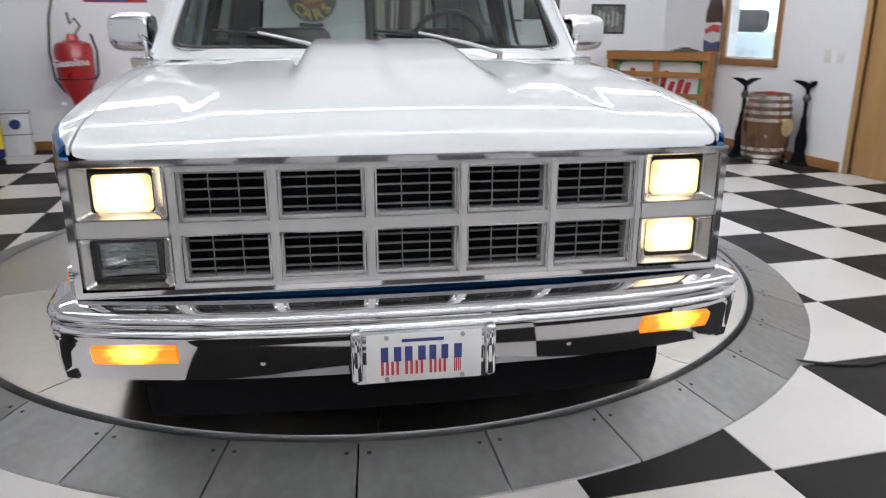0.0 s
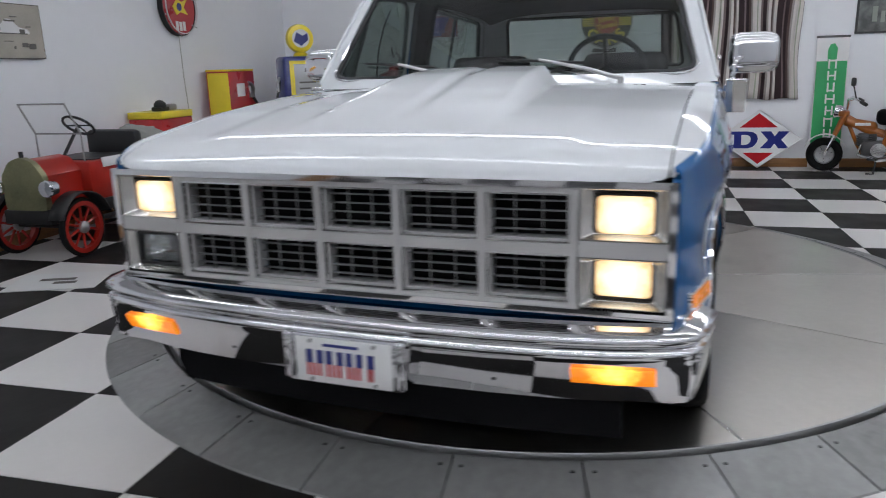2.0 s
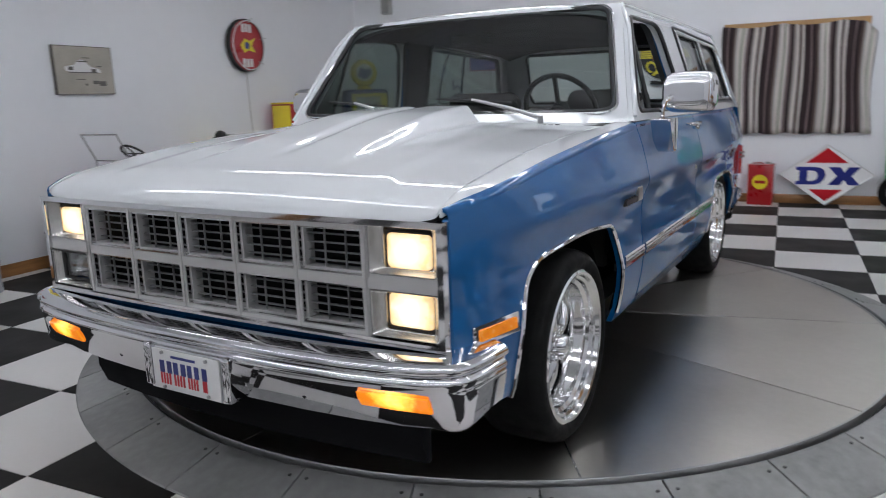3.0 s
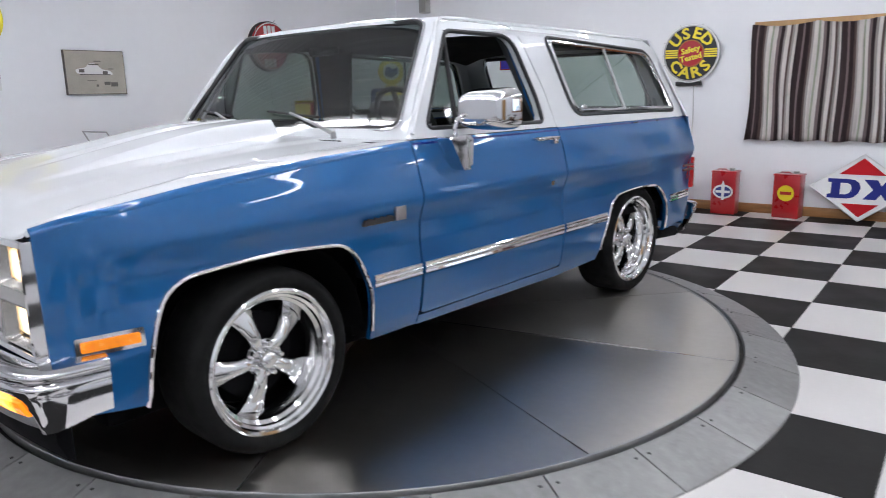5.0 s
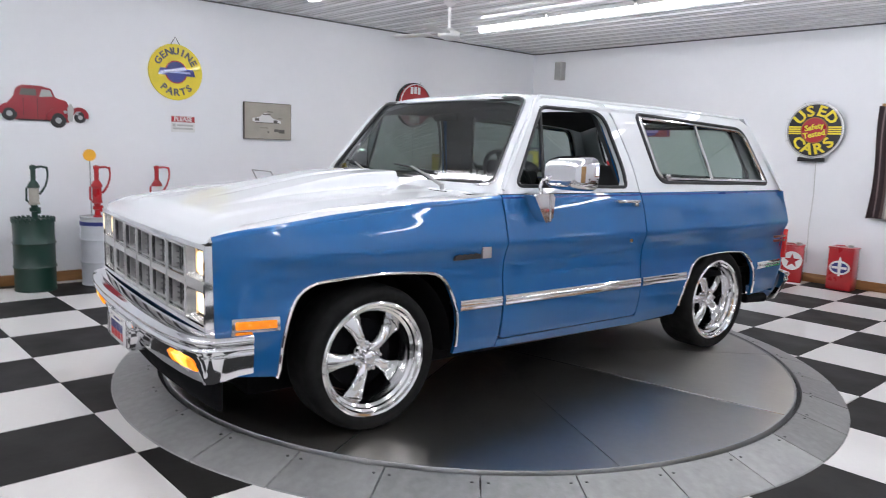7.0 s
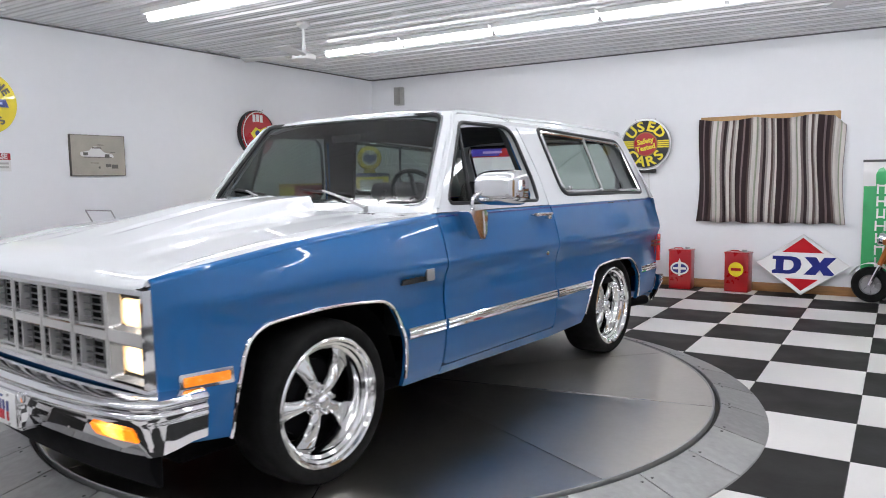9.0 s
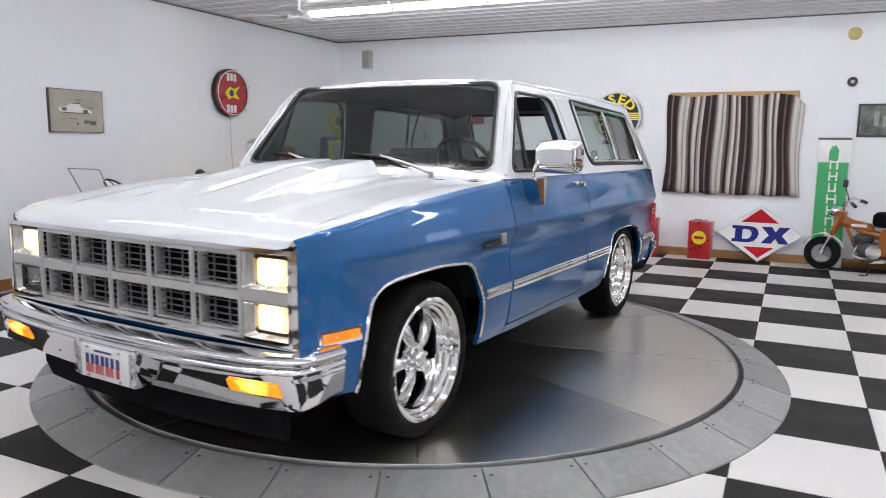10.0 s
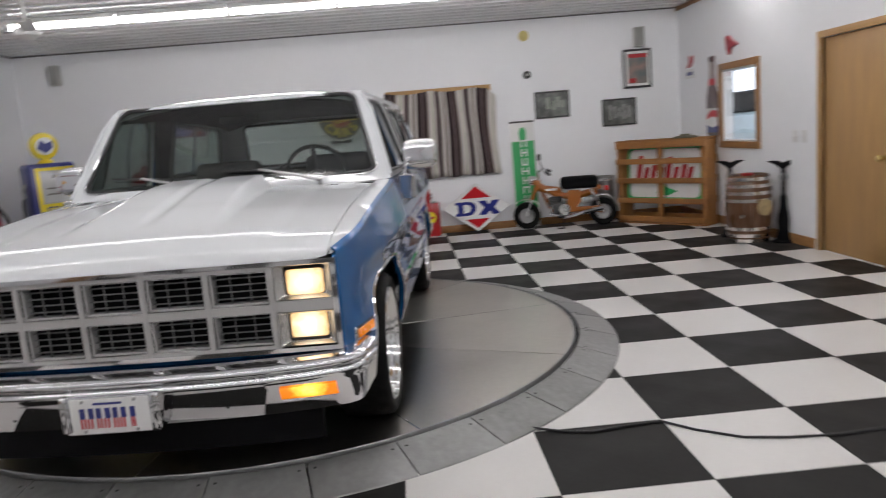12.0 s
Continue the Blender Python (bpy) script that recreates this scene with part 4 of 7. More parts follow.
    nose_bar(bm, *sorted((s * 0.635, s * 0.857)), 0.775, 0.818, -0.006, 0.05, 2)
    tpart("headlight_divider", bm, SILVER)
bm = bmesh.new()
nose_bar(bm, -0.875, 0.875, 0.545, 0.616, 0.022, 0.06, 16)
tpart("filler_panel", bm, BLUE_PAINT, label="blue panel under the grille")

# front bumper
BUMP = [(0.0, -0.868), (0.20, -0.867), (0.40, -0.862), (0.60, -0.851), (0.74, -0.837), (0.84, -0.820), (0.900, -0.800), (0.932, -0.778), (0.950, -0.745), (0.962, -0.695), (0.972, -0.64), (0.980, -0.585)]


def bump_path():
    full = [(-x, y) for x, y in reversed(BUMP[1:])] + BUMP
    out = []
    for k, (x, y) in enumerate(full):
        a, b = full[max(k - 1, 0)], full[min(k + 1, len(full) - 1)]
        t = Vector((b[0] - a[0], b[1] - a[1], 0)).normalized()
        lift = 0.02 * (abs(x) / 0.98) ** 3
        out.append(((x, y, lift), (t.y, -t.x, 0)))
    return out


BPROF = [(-0.10, 0.604), (-0.05, 0.600), (-0.014, 0.591), (0.0, 0.583), (0.004, 0.572), (0.001, 0.562), (-0.008, 0.556), (-0.010, 0.548), (-0.002, 0.541), (0.0, 0.532), (-0.006, 0.522), (-0.014, 0.512), (-0.020, 0.498), (-0.036, 0.462), (-0.058, 0.420), (-0.075, 0.388), (-0.082, 0.376), (-0.100, 0.374), (-0.120, 0.38), (-0.08, 0.44), (-0.05, 0.50), (-0.04, 0.575), (-0.10, 0.585)]
lower_in = lambda z: lerp(z, [(0.376, 0.082), (0.420, 0.058), (0.462, 0.036), (0.498, 0.020), (0.52, 0.008)])
bm = bmesh.new()
rings = []
for p, o in bump_path():
    p, o = Vector(p), Vector(o).normalized()
    square = 1 - 0.8 * smooth01((abs(p.x) - 0.84) / 0.10)
    rings.append([bm.verts.new(p + o * (a * square if -0.09 < a < -0.012 and b < 0.515 else a) + Vector((0, 0, b + (0.020 * smooth01((abs(p.x) - 0.86) / 0.07) + 0.030 * smooth01((p.y + 0.76) / 0.16)) * max(0.0, (0.515 - b) / 0.14)))) for a, b in BPROF])
for a, b in zip(rings, rings[1:]):
    for i in range(len(BPROF)):
        bm.faces.new((a[i], a[i - 1], b[i - 1], b[i]))
bm.faces.new(rings[0]), bm.faces.new(rings[-1])
bumper = tpart("front_bumper", bm, CHROME, label="chrome front bumper", smooth=50)


def bump_y(x):
    return lerp(abs(x), [(a, b) for a, b in BUMP])


for s in (1, -1):
    bm = bmesh.new()
    xs = [s * (0.632 + 0.212 * k / 6) for k in range(7)]
    rows = []
    for d, z in ((0.02, 0.448), (-0.005, 0.452), (-0.008, 0.476), (-0.005, 0.500), (0.02, 0.504)):
        rows.append([bm.verts.new((x, bump_y(x) + d + lower_in(z), z)) for x in xs])
    for a, b in zip(rows, rows[1:]):
        for k in range(6):
            bm.faces.new((a[k], a[k + 1], b[k + 1], b[k]))
    for k in (0, 6):
        bm.faces.new([r[k] for r in rows])
    tpart("turn_signal", bm, lit_lens("lit_amber_lens", (s * 0.745, -0.84, 0.488 - ZP), 0.075, (1.0, 0.62, 0.10), (1.0, 0.27, 0.010), 4.5, 0.95), bumper, "lit amber turn signal lens")
bm = bmesh.new()
box(bm, -0.192, -0.162, -0.890, -0.80, 0.395, 0.540, bevel=0.010, seg=3), box(bm, 0.162, 0.192, -0.890, -0.80, 0.395, 0.540, bevel=0.010, seg=3)
box(bm, -0.18, 0.18, -0.878, -0.80, 0.385, 0.535, bevel=0.006)
tpart("plate_holder", bm, CHROME, bumper)
tpart("number_plate", boxed(-0.152, 0.152, -0.886, -0.8785, 0.392, 0.528, bevel=0.003), WHITE, bumper, "white number plate with red and blue print")
bm = bmesh.new()
for x0, x1 in ((-0.115, -0.062), (-0.052, 0.002), (0.012, 0.062), (0.078, 0.098)):
    w = (x1 - x0) * (0.36 if x1 - x0 > 0.03 else 1.0)
    box(bm, x0, x0 + w, -0.8885, -0.8855, 0.452, 0.492)
    if x1 - x0 > 0.03:
        box(bm, x1 - w, x1, -0.8885, -0.8855, 0.452, 0.492)
box(bm, -0.06, 0.05, -0.8885, -0.8855, 0.505, 0.513)
tpart("plate_print_blue", bm, NAVY, bumper)["kind"] = "stuff"
bm = bmesh.new()
for x0, x1 in ((-0.115, -0.062), (-0.052, 0.002), (0.012, 0.062), (0.078, 0.098)):
    for k in range(4):
        w = (x1 - x0) / 4
        box(bm, x0 + w * k, x0 + w * k + w * 0.5, -0.8885, -0.8855, 0.414, 0.451)
tpart("plate_print_red", bm, PINK_RED, bumper)["kind"] = "stuff"
for x in (-0.10, 0.10):
    for z in (0.402, 0.519):
        tpart("plate_screw", cyl(bmesh.new(), (x, -0.885, z), (x, -0.892, z), 0.006, seg=10), STEEL, bumper)
for x in (-0.42, 0.42):
    tpart("bumper_bolt", cyl(bmesh.new(), (x, bump_y(x) + 0.07, 0.44), (x, bump_y(x) + 0.050, 0.435), 0.010, 0.007, seg=12), CHROME, bumper)
bm = bmesh.new()
sweep(bm, [((x, -0.735 + 0.05 * (x / 0.75) ** 2, 0), (0, -1, 0)) for x in [-0.75 + 0.1 * k for k in range(16)]], [(0.0, 0.42), (0.0, 0.30), (-0.03, 0.225), (-0.05, 0.225), (-0.05, 0.42)])
tpart("air_dam", bm, UNDER, label="black air dam under the bumper")

# underbody, rear and cabin
# unseen solid block in place of frame and exhaust, keeps light from passing beneath
tpart("chassis", boxed(-0.56, 0.56, -0.45, 3.30, 0.19, 0.37, bevel=0.03), UNDER)
tpart("front_axle", cyl(bmesh.new(), (-0.72, 0.0, 0.40), (0.72, 0.0, 0.40), 0.06, seg=14), UNDER)
tpart("rear_axle", cyl(bmesh.new(), (-0.72, 2.774, 0.40), (0.72, 2.774, 0.40), 0.07, seg=14), UNDER)
for name, ex in (("floor_pan", (-0.80, 0.80, 0.52, 2.25, 0.33, 0.44)), ("engine_bay", (-0.50, 0.50, -0.57, 0.51, 0.26, 0.95)), ("fuel_tank", (-0.50, 0.50, 2.26, 3.27, 0.36, 0.78)), ("rear_pan", (-0.80, 0.80, 3.28, 3.52, 0.42, 0.95)), ("firewall", (-0.70, 0.70, 0.52, 0.655, 0.45, 1.10))):
    tpart(name, boxed(*ex, bevel=0.02), UNDER)


def liner(yc, half, top):
    bm = bmesh.new()
    pts = [(yc + half * math.cos(a), 0.42 + (top - 0.42) * math.sin(a)) for a in [math.pi * k / 16 for k in range(17)]]
    pts = [(yc + half, 0.39)] + pts + [(yc - half, 0.39)]
    a, b = [bm.verts.new((0.895, y, z)) for y, z in pts], [bm.verts.new((0.52, y, z)) for y, z in pts]
    for k in range(len(pts) - 1):
        bm.faces.new((a[k], a[k + 1], b[k + 1], b[k]))
    bm.faces.new(b)
    return bm


both("wheel_liner", lambda: liner(0.0, 0.50, 0.86), UNDER)
both("wheel_liner", lambda: liner(2.774, 0.50, 0.80), UNDER)
tpart("cabin_floor", boxed(-0.90, 0.90, 0.70, 3.50, 0.56, 0.60), UNDER)
tpart("bulkhead", boxed(-0.86, 0.86, 0.66, 0.72, 0.55, 1.16), DASH)
bm = bmesh.new()
sweep(bm, [((x, 0.0, 0), (0, 1, 0)) for x in (-0.86, -0.4, 0.4, 0.86)], [(0.70, 1.155), (0.95, 1.185), (1.05, 1.17), (1.09, 1.08), (1.04, 0.86), (0.72, 0.80)])
tpart("dashboard", bm, DASH, label="dark grey dashboard")
bm = bmesh.new()
box(bm, 0.20, 0.62, 1.02, 1.10, 1.12, 1.20, bevel=0.02)
tpart("instrument_hood", bm, DASH)
wheel_c, tilt = Vector((0.42, 1.28, 1.215)), radians(62)
ring_pts = [(0.19 * math.cos(a), 0.19 * math.sin(a), 0) for a in [2 * math.pi * k / 32 for k in range(32)]]
mw = Matrix.Translation(wheel_c) @ Matrix.Rotation(-tilt, 4, "X")
bm = bmesh.new()
tube(bm, [mw @ Vector(p) for p in ring_pts], 0.014, 8, True)
for a in (0.2, math.pi - 0.2, -math.pi / 2):
    cyl(bm, mw @ Vector((0, 0, -0.02)), mw @ Vector((0.19 * math.cos(a), 0.19 * math.sin(a), 0)), 0.014, seg=8)
cyl(bm, mw @ Vector((0, 0, -0.04)), mw @ Vector((0, 0, 0.01)), 0.045, seg=16)
cyl(bm, mw @ Vector((0, 0, -0.04)), (0.42, 1.04, 1.08), 0.03, seg=10)
tpart("steering_wheel", bm, BLACK, label="black steering wheel")
cyl(bm := bmesh.new(), (0.27, 1.15, 1.17), (0.20, 1.22, 1.26), 0.006, seg=6)
bmesh.ops.create_uvsphere(bm, u_segments=10, v_segments=6, radius=0.012, matrix=Matrix.Translation((0.20, 1.22, 1.265)))
tpart("column_lever", bm, BLACK)


def seat(x):
    bm = bmesh.new()
    box(bm, x - 0.26, x + 0.26, 1.42, 1.98, 0.72, 0.90, bevel=0.06, seg=3)
    vs = box(bm, x - 0.25, x + 0.25, 1.90, 2.06, 0.84, 1.32, bevel=0.06, seg=3)
    bmesh.ops.rotate(bm, verts=vs, cent=(x, 1.98, 0.86), matrix=Matrix.Rotation(radians(-14), 3, "X"))
    box(bm, x - 0.20, x + 0.20, 1.45, 1.95, 0.60, 0.74)
    return bm


for x in (-0.42, 0.42):
    tpart("seat", seat(x), FABRIC, label="dark grey cloth bucket seat")
bm = bmesh.new()
box(bm, -0.55, 0.55, 2.55, 3.0, 0.72, 0.88, bevel=0.05, seg=3)
vs = box(bm, -0.55, 0.55, 2.95, 3.08, 0.80, 1.20, bevel=0.05, seg=3)
tpart("rear_seat", bm, FABRIC)
tpart("headliner", sheet(bmesh.new(), [(-0.76, 1.12), (0.76, 1.12), (0.76, 3.2), (-0.76, 3.2)], [], lambda x, y: (x, y, roof_z(x, y) - 0.045), 0.15), FABRIC)
tpart("rear_view_mirror", boxed(-0.12, 0.12, 1.10, 1.115, 1.560, 1.605, bevel=0.008), UNDER)

# tailgate with its rear window
REAR = [(-0.955, 0.40), (0.955, 0.40), (0.98, 0.95), (0.945, 1.16), (-0.945, 1.16), (-0.98, 0.95)]
tpart("tailgate", sheet(bmesh.new(), REAR, [], lambda x, z: (x, 3.607 - 0.02 * (x / 0.98) ** 4 + lerp(z, [(0.4, -0.04), (0.6, 0.0), (0.95, 0.012), (1.16, -0.012)]), z), 0.06, (0, -0.03, 0)), BLUE_PAINT)
RW = rounded([(-0.70, 1.22), (0.70, 1.22), (0.64, 1.60), (-0.64, 1.60)], 0.05)
rear_place = lambda x, z: (x, 3.565 - (z - 1.16) * 0.66, z)
tpart("hardtop_rear", sheet(bmesh.new(), [(-0.95, 1.162), (0.95, 1.162), (0.80, 1.665), (-0.80, 1.665)], [RW], rear_place, 0.05, (0, -0.03, 0)), WHITE_PAINT)
tpart("rear_window", sheet(bmesh.new(), RW, [], lambda x, z: Vector(rear_place(x, z)) + Vector((0, -0.01, 0)), 0.2), REAR_TINT)
tpart("rear_window_seal", tube(bmesh.new(), [rear_place(x, z) for x, z in RW], 0.013, 8, True), RUBBER)


def tail():
    bm = bmesh.new()
    box(bm, 0.90, 0.992, 3.587, 3.625, 0.655, 0.870, bevel=0.006)
    return bm


both("tail_light", tail, RED_LENS, "red tail lamp")
bm = bmesh.new()
for z in (0.795, 0.825):
    box(bm, 1.000, 1.016, 3.40, 3.545, z - 0.008, z + 0.008, bevel=0.003)
tpart("rear_badge", bm, mat("brown_red_badge", (0.16, 0.045, 0.025), 0.35, vary=0.2), label="brown and red cast badge")
RB = [(0.0, 3.825), (0.5, 3.82), (0.80, 3.80), (0.92, 3.775), (0.975, 3.735), (0.992, 3.685), (0.994, 3.635)]
full = [(-x, y) for x, y in reversed(RB[1:])] + RB
path = []
for k, (x, y) in enumerate(full):
    a, b = full[max(k - 1, 0)], full[min(k + 1, len(full) - 1)]
    t = Vector((b[0] - a[0], b[1] - a[1], 0)).normalized()
    path.append(((x, y, 0), (-t.y, t.x, 0)))
tpart("rear_bumper", sweep(bmesh.new(), path, [(a, z - 0.055) for a, z in BPROF]), CHROME, label="chrome rear bumper", smooth=50)
cyl(bm := bmesh.new(), (0.90, 3.25, 0.36), (0.93, 3.46, 0.355), 0.035, seg=16)
tpart("exhaust_tip", bm, UNDER)


# wipers
def wiper(px, tx, lit):
    a = Vector((px, 0.668, 1.192))
    v = (tx, 0.19)
    b = screen_place(v[0] / 0.9, v[1], 0.02)
    bm = bmesh.new()
    cyl(bm, (px, 0.675, 1.165), (px, 0.668, 1.20), 0.013, seg=10)
    tube(bm, [a, a.lerp(b, 0.4) + Vector((0, -0.008, 0.008)), b], [0.010, 0.0085, 0.006], 8)
    return bm


for px, tx in ((0.56, 0.20), (-0.16, -0.50)):
    w = tpart("wiper", wiper(px, tx, 0), STEEL, label="silver windscreen wiper")
    bm = bmesh.new()
    tube(bm, [screen_place((tx - 0.20 + 0.4 * k / 6) / 0.9, 0.165 + 0.05 * (1 - k / 6), 0.010) for k in range(7)], 0.006, 6)
    tpart("wiper_blade", bm, BLACK, w)

# wheels: outer face towards +z of their own mesh
RT, RR = 0.346, 0.271
tyre_bm = lathe(bmesh.new(), [(RR - 0.004, 0.105), (RR + 0.010, 0.122), (RR + 0.035, 0.130), (RT - 0.022, 0.124), (RT - 0.007, 0.108), (RT, 0.08), (RT + 0.001, 0.0), (RT, -0.08), (RT - 0.008, -0.108), (RT - 0.03, -0.125), (RR, -0.12), (RR - 0.004, -0.10)], 64, close=True)
tyre_me = to_mesh("tyre", tyre_bm, TIRE)
rim_bm = lathe(bmesh.new(), [(RR, 0.108), (RR + 0.004, 0.121), (RR - 0.004, 0.126), (RR - 0.014, 0.122), (RR - 0.020, 0.108), (RR - 0.030, 0.102), (RR - 0.033, 0.088), (RR - 0.046, 0.078), (RR - 0.049, 0.055), (RR - 0.056, 0.045), (RR - 0.060, 0.0), (RR - 0.062, -0.11), (RR - 0.02, -0.115), (RR - 0.008, 0.0), (RR - 0.010, 0.09)], 64, close=True)
rim_me = to_mesh("rim", rim_bm, ALUMINIUM, 30)
spoke_bm = bmesh.new()
secs = []
for r, w, z, d in ((0.040, 0.026, 0.048, 0.03), (0.075, 0.0265, 0.058, 0.034), (0.110, 0.030, 0.057, 0.038), (0.145, 0.037, 0.048, 0.042), (0.178, 0.046, 0.036, 0.042), (0.209, 0.057, 0.022, 0.038)):
    secs.append([spoke_bm.verts.new(v) for v in ((r, -w, z - d), (r, -w * 0.96, z - d * 0.35), (r, -w * 0.55, z - 0.001), (r, 0, z + 0.004), (r, w * 0.55, z - 0.001), (r, w * 0.96, z - d * 0.35), (r, w, z - d))])
for a, b in zip(secs, secs[1:]):
    for i in range(7):
        spoke_bm.faces.new((a[i], a[(i + 1) % 7], b[(i + 1) % 7], b[i]))
spoke_bm.faces.new(secs[0]), spoke_bm.faces.new(secs[-1])
spoke_me = to_mesh("spoke", spoke_bm, ALUMINIUM, 50)
hub_me = to_mesh("hub_cap", lathe(bmesh.new(), [(0.074, -0.02), (0.078, 0.036), (0.072, 0.046), (0.042, 0.049), (0.038, 0.058), (0.034, 0.080), (0.028, 0.088), (0.012, 0.093), (0.002, 0.093)], 28), CHROME)
nut_me = to_mesh("wheel_nut", lathe(bmesh.new(), [(0.013, 0.03), (0.0125, 0.064), (0.008, 0.072), (0.001, 0.073)], 10), CHROME)
disc_me = to_mesh("brake_disc", lathe(bmesh.new(), [(0.05, -0.02), (0.165, -0.02), (0.165, -0.045), (0.05, -0.05)], 32), UNDER)
back_me = to_mesh("wheel_back", lathe(bmesh.new(), [(0.20, -0.085), (0.20, -0.09), (0.01, -0.09)], 24), UNDER)


def wheel(x, y, turn, steer):
    s = 1 if x > 0 else -1
    ob = thing("wheel", "five-spoke polished aluminium wheel with a low black tyre", "")
    del ob["label"]
    ob.name = "wheel"
    ob.parent = TRUCK
    ob.matrix_basis = Matrix.Translation((x, y, RT - 0.004)) @ Matrix.Rotation(radians(steer), 4, "Z") @ Matrix.Rotation(radians(90 * s), 4, "Y") @ Matrix.Rotation(radians(turn), 4, "Z")
    for name, me in (("tyre", tyre_me), ("rim", rim_me), ("hub_cap", hub_me), ("brake_disc", disc_me), ("wheel_back", back_me)):
        new(name, me).parent = ob
    for k in range(5):
        sp = new("spoke", spoke_me)
        sp.parent, sp.matrix_basis = ob, pose(0, 0, 0, 0, 0, 72 * k)
        nt = new("wheel_nut", nut_me)
        nt.parent, nt.matrix_basis = ob, Matrix.Rotation(radians(72 * k + 36), 4, "Z") @ Matrix.Translation((0.060, 0, 0))


for x, y, t, st in ((0.848, 0.008, 58, 0), (-0.848, 0.008, 40, 0), (0.848, 2.774, 54, 0), (-0.848, 2.774, 5, 0)):
    wheel(x, y, t, st)

# ---- lettering ----
def letters(text, size, depth=0.003):
    """The mesh of a word in the built-in font, centred on its own origin, in the x-y plane."""
    cu = bpy.data.curves.new("lettering", "FONT")
    cu.body, cu.size, cu.extrude, cu.align_x, cu.align_y = text, size, depth, "CENTER", "CENTER"
    cu.resolution_u, cu.offset = 2, size * 0.03
    tmp = bpy.data.objects.new("lettering", cu)
    me = bpy.data.meshes.new_from_object(tmp)
    bpy.data.objects.remove(tmp), bpy.data.curves.remove(cu)
    bm = bmesh.new()
    bm.from_mesh(me)
    bpy.data.meshes.remove(me)
    return bm


def arc_word(text, radius, size, mid, spread, bold=1.0, under=False):
    """A word bent along a circle in the x-y plane."""
    out = bmesh.new()
    n = len(text)
    for k, ch in enumerate(text):
        f = (k - (n - 1) / 2) * spread
        a = radians(mid + (f if under else -f))
        bm = letters(ch, size)
        bmesh.ops.scale(bm, vec=(bold, 1, 1), verts=bm.verts)
        bmesh.ops.transform(bm, matrix=Matrix.Translation((radius * math.cos(a), radius * math.sin(a), 0)) @ Matrix.Rotation(a + (math.pi / 2 if under else -math.pi / 2), 4, "Z"), verts=bm.verts)
        me = bpy.data.meshes.new("tmp")
        bm.to_mesh(me), bm.free()
        out.from_mesh(me)
        bpy.data.meshes.remove(me)
    return out


def disc(r, z0, z1, seg=48, r_in=0.0):
    bm = bmesh.new()
    if r_in:
        return lathe(bm, [(r, z0), (r, z1), (r_in, z1), (r_in, z0)], seg, close=True)
    return lathe(bm, [(r, z0), (r, z1), (0.001, z1)], seg)


def plate_of(poly, z0, z1):
    return prism(bmesh.new(), poly, Matrix.Translation((0, 0, z0)), z1 - z0)


# flat things on walls are built in the x-y plane with their face to +z
ON_N = lambda x, z, d=0.0: Matrix(((1, 0, 0, x), (0, 0, -1, YN - d), (0, 1, 0, z), (0, 0, 0, 1)))
ON_W = lambda y, z, d=0.0: Matrix(((0, 0, 1, XW + d), (1, 0, 0, y), (0, 1, 0, z), (0, 0, 0, 1)))
ON_E = lambda y, z, d=0.0: Matrix(((0, 0, -1, XE - d), (-1, 0, 0, y), (0, 1, 0, z), (0, 0, 0, 1)))


def rect(w, h, r=0.0):
    p = [(-w / 2, -h / 2), (w / 2, -h / 2), (w / 2, h / 2), (-w / 2, h / 2)]
    return rounded(p, r, 4) if r else p


def bars(rows, z=0.0, t=0.002):
    """Plain bars (x, y, width, height)."""
    bm = bmesh.new()
    for x, y, w, h in rows:
        box(bm, x - w / 2, x + w / 2, y - h / 2, y + h / 2, z, z + t)
    return bm


def cord(name, pts, label, material=None, r=0.004, cat="cable"):
    return solid(name, tube(bmesh.new(), pts, r, 6), material or GREY, label, cat)


# ---- north wall ----
# window with a wooden frame and a striped blanket for a curtain
win = thing("window_1", "wood framed window covered by a striped blanket", "window", pose((WIN_N[0] + WIN_N[1]) / 2, YN, 0), kind="structure")
w2 = (WIN_N[1] - WIN_N[0]) / 2
for x0, x1, z0, z1 in ((-w2 - 0.07, w2 + 0.07, 1.93, 1.995), (-w2 - 0.07, w2 + 0.07, 0.80, 0.86), (-w2 - 0.07, -w2, 0.86, 1.93), (w2, w2 + 0.07, 0.86, 1.93)):
    part("window_frame", boxed(x0, x1, -0.022, 0.0, z0, z1, bevel=0.004), OAK, win)
part("pane", boxed(-w2, w2, 0.06, 0.066, 0.86, 1.93), CLEAR, win).visible_shadow = False
part("mullion", boxed(-0.02, 0.02, 0.05, 0.08, 0.86, 1.93), OAK, win)

CLOTH_N = bpy.data.materials.new("striped_woven_cloth")
CLOTH_N.use_nodes = True
nt = CLOTH_N.node_tree
uvn = nt.nodes.new("ShaderNodeUVMap")
sep = nt.nodes.new("ShaderNodeSeparateXYZ")
ramp = nt.nodes.new("ShaderNodeValToRGB")
twice, wrap = nt.nodes.new("ShaderNodeMath"), nt.nodes.new("ShaderNodeMath")
twice.operation, wrap.operation, twice.inputs[1].default_value = "MULTIPLY", "FRACT", 3.6
nt.links.new(uvn.outputs[0], sep.inputs[0]), nt.links.new(sep.outputs[0], twice.inputs[0]), nt.links.new(twice.outputs[0], wrap.inputs[0]), nt.links.new(wrap.outputs[0], ramp.inputs[0]), nt.links.new(ramp.outputs[0], nt.nodes["Principled BSDF"].inputs["Base Color"])
sock(nt.nodes["Principled BSDF"], "Roughness", 0.95)
weave = nt.nodes.new("ShaderNodeTexNoise")
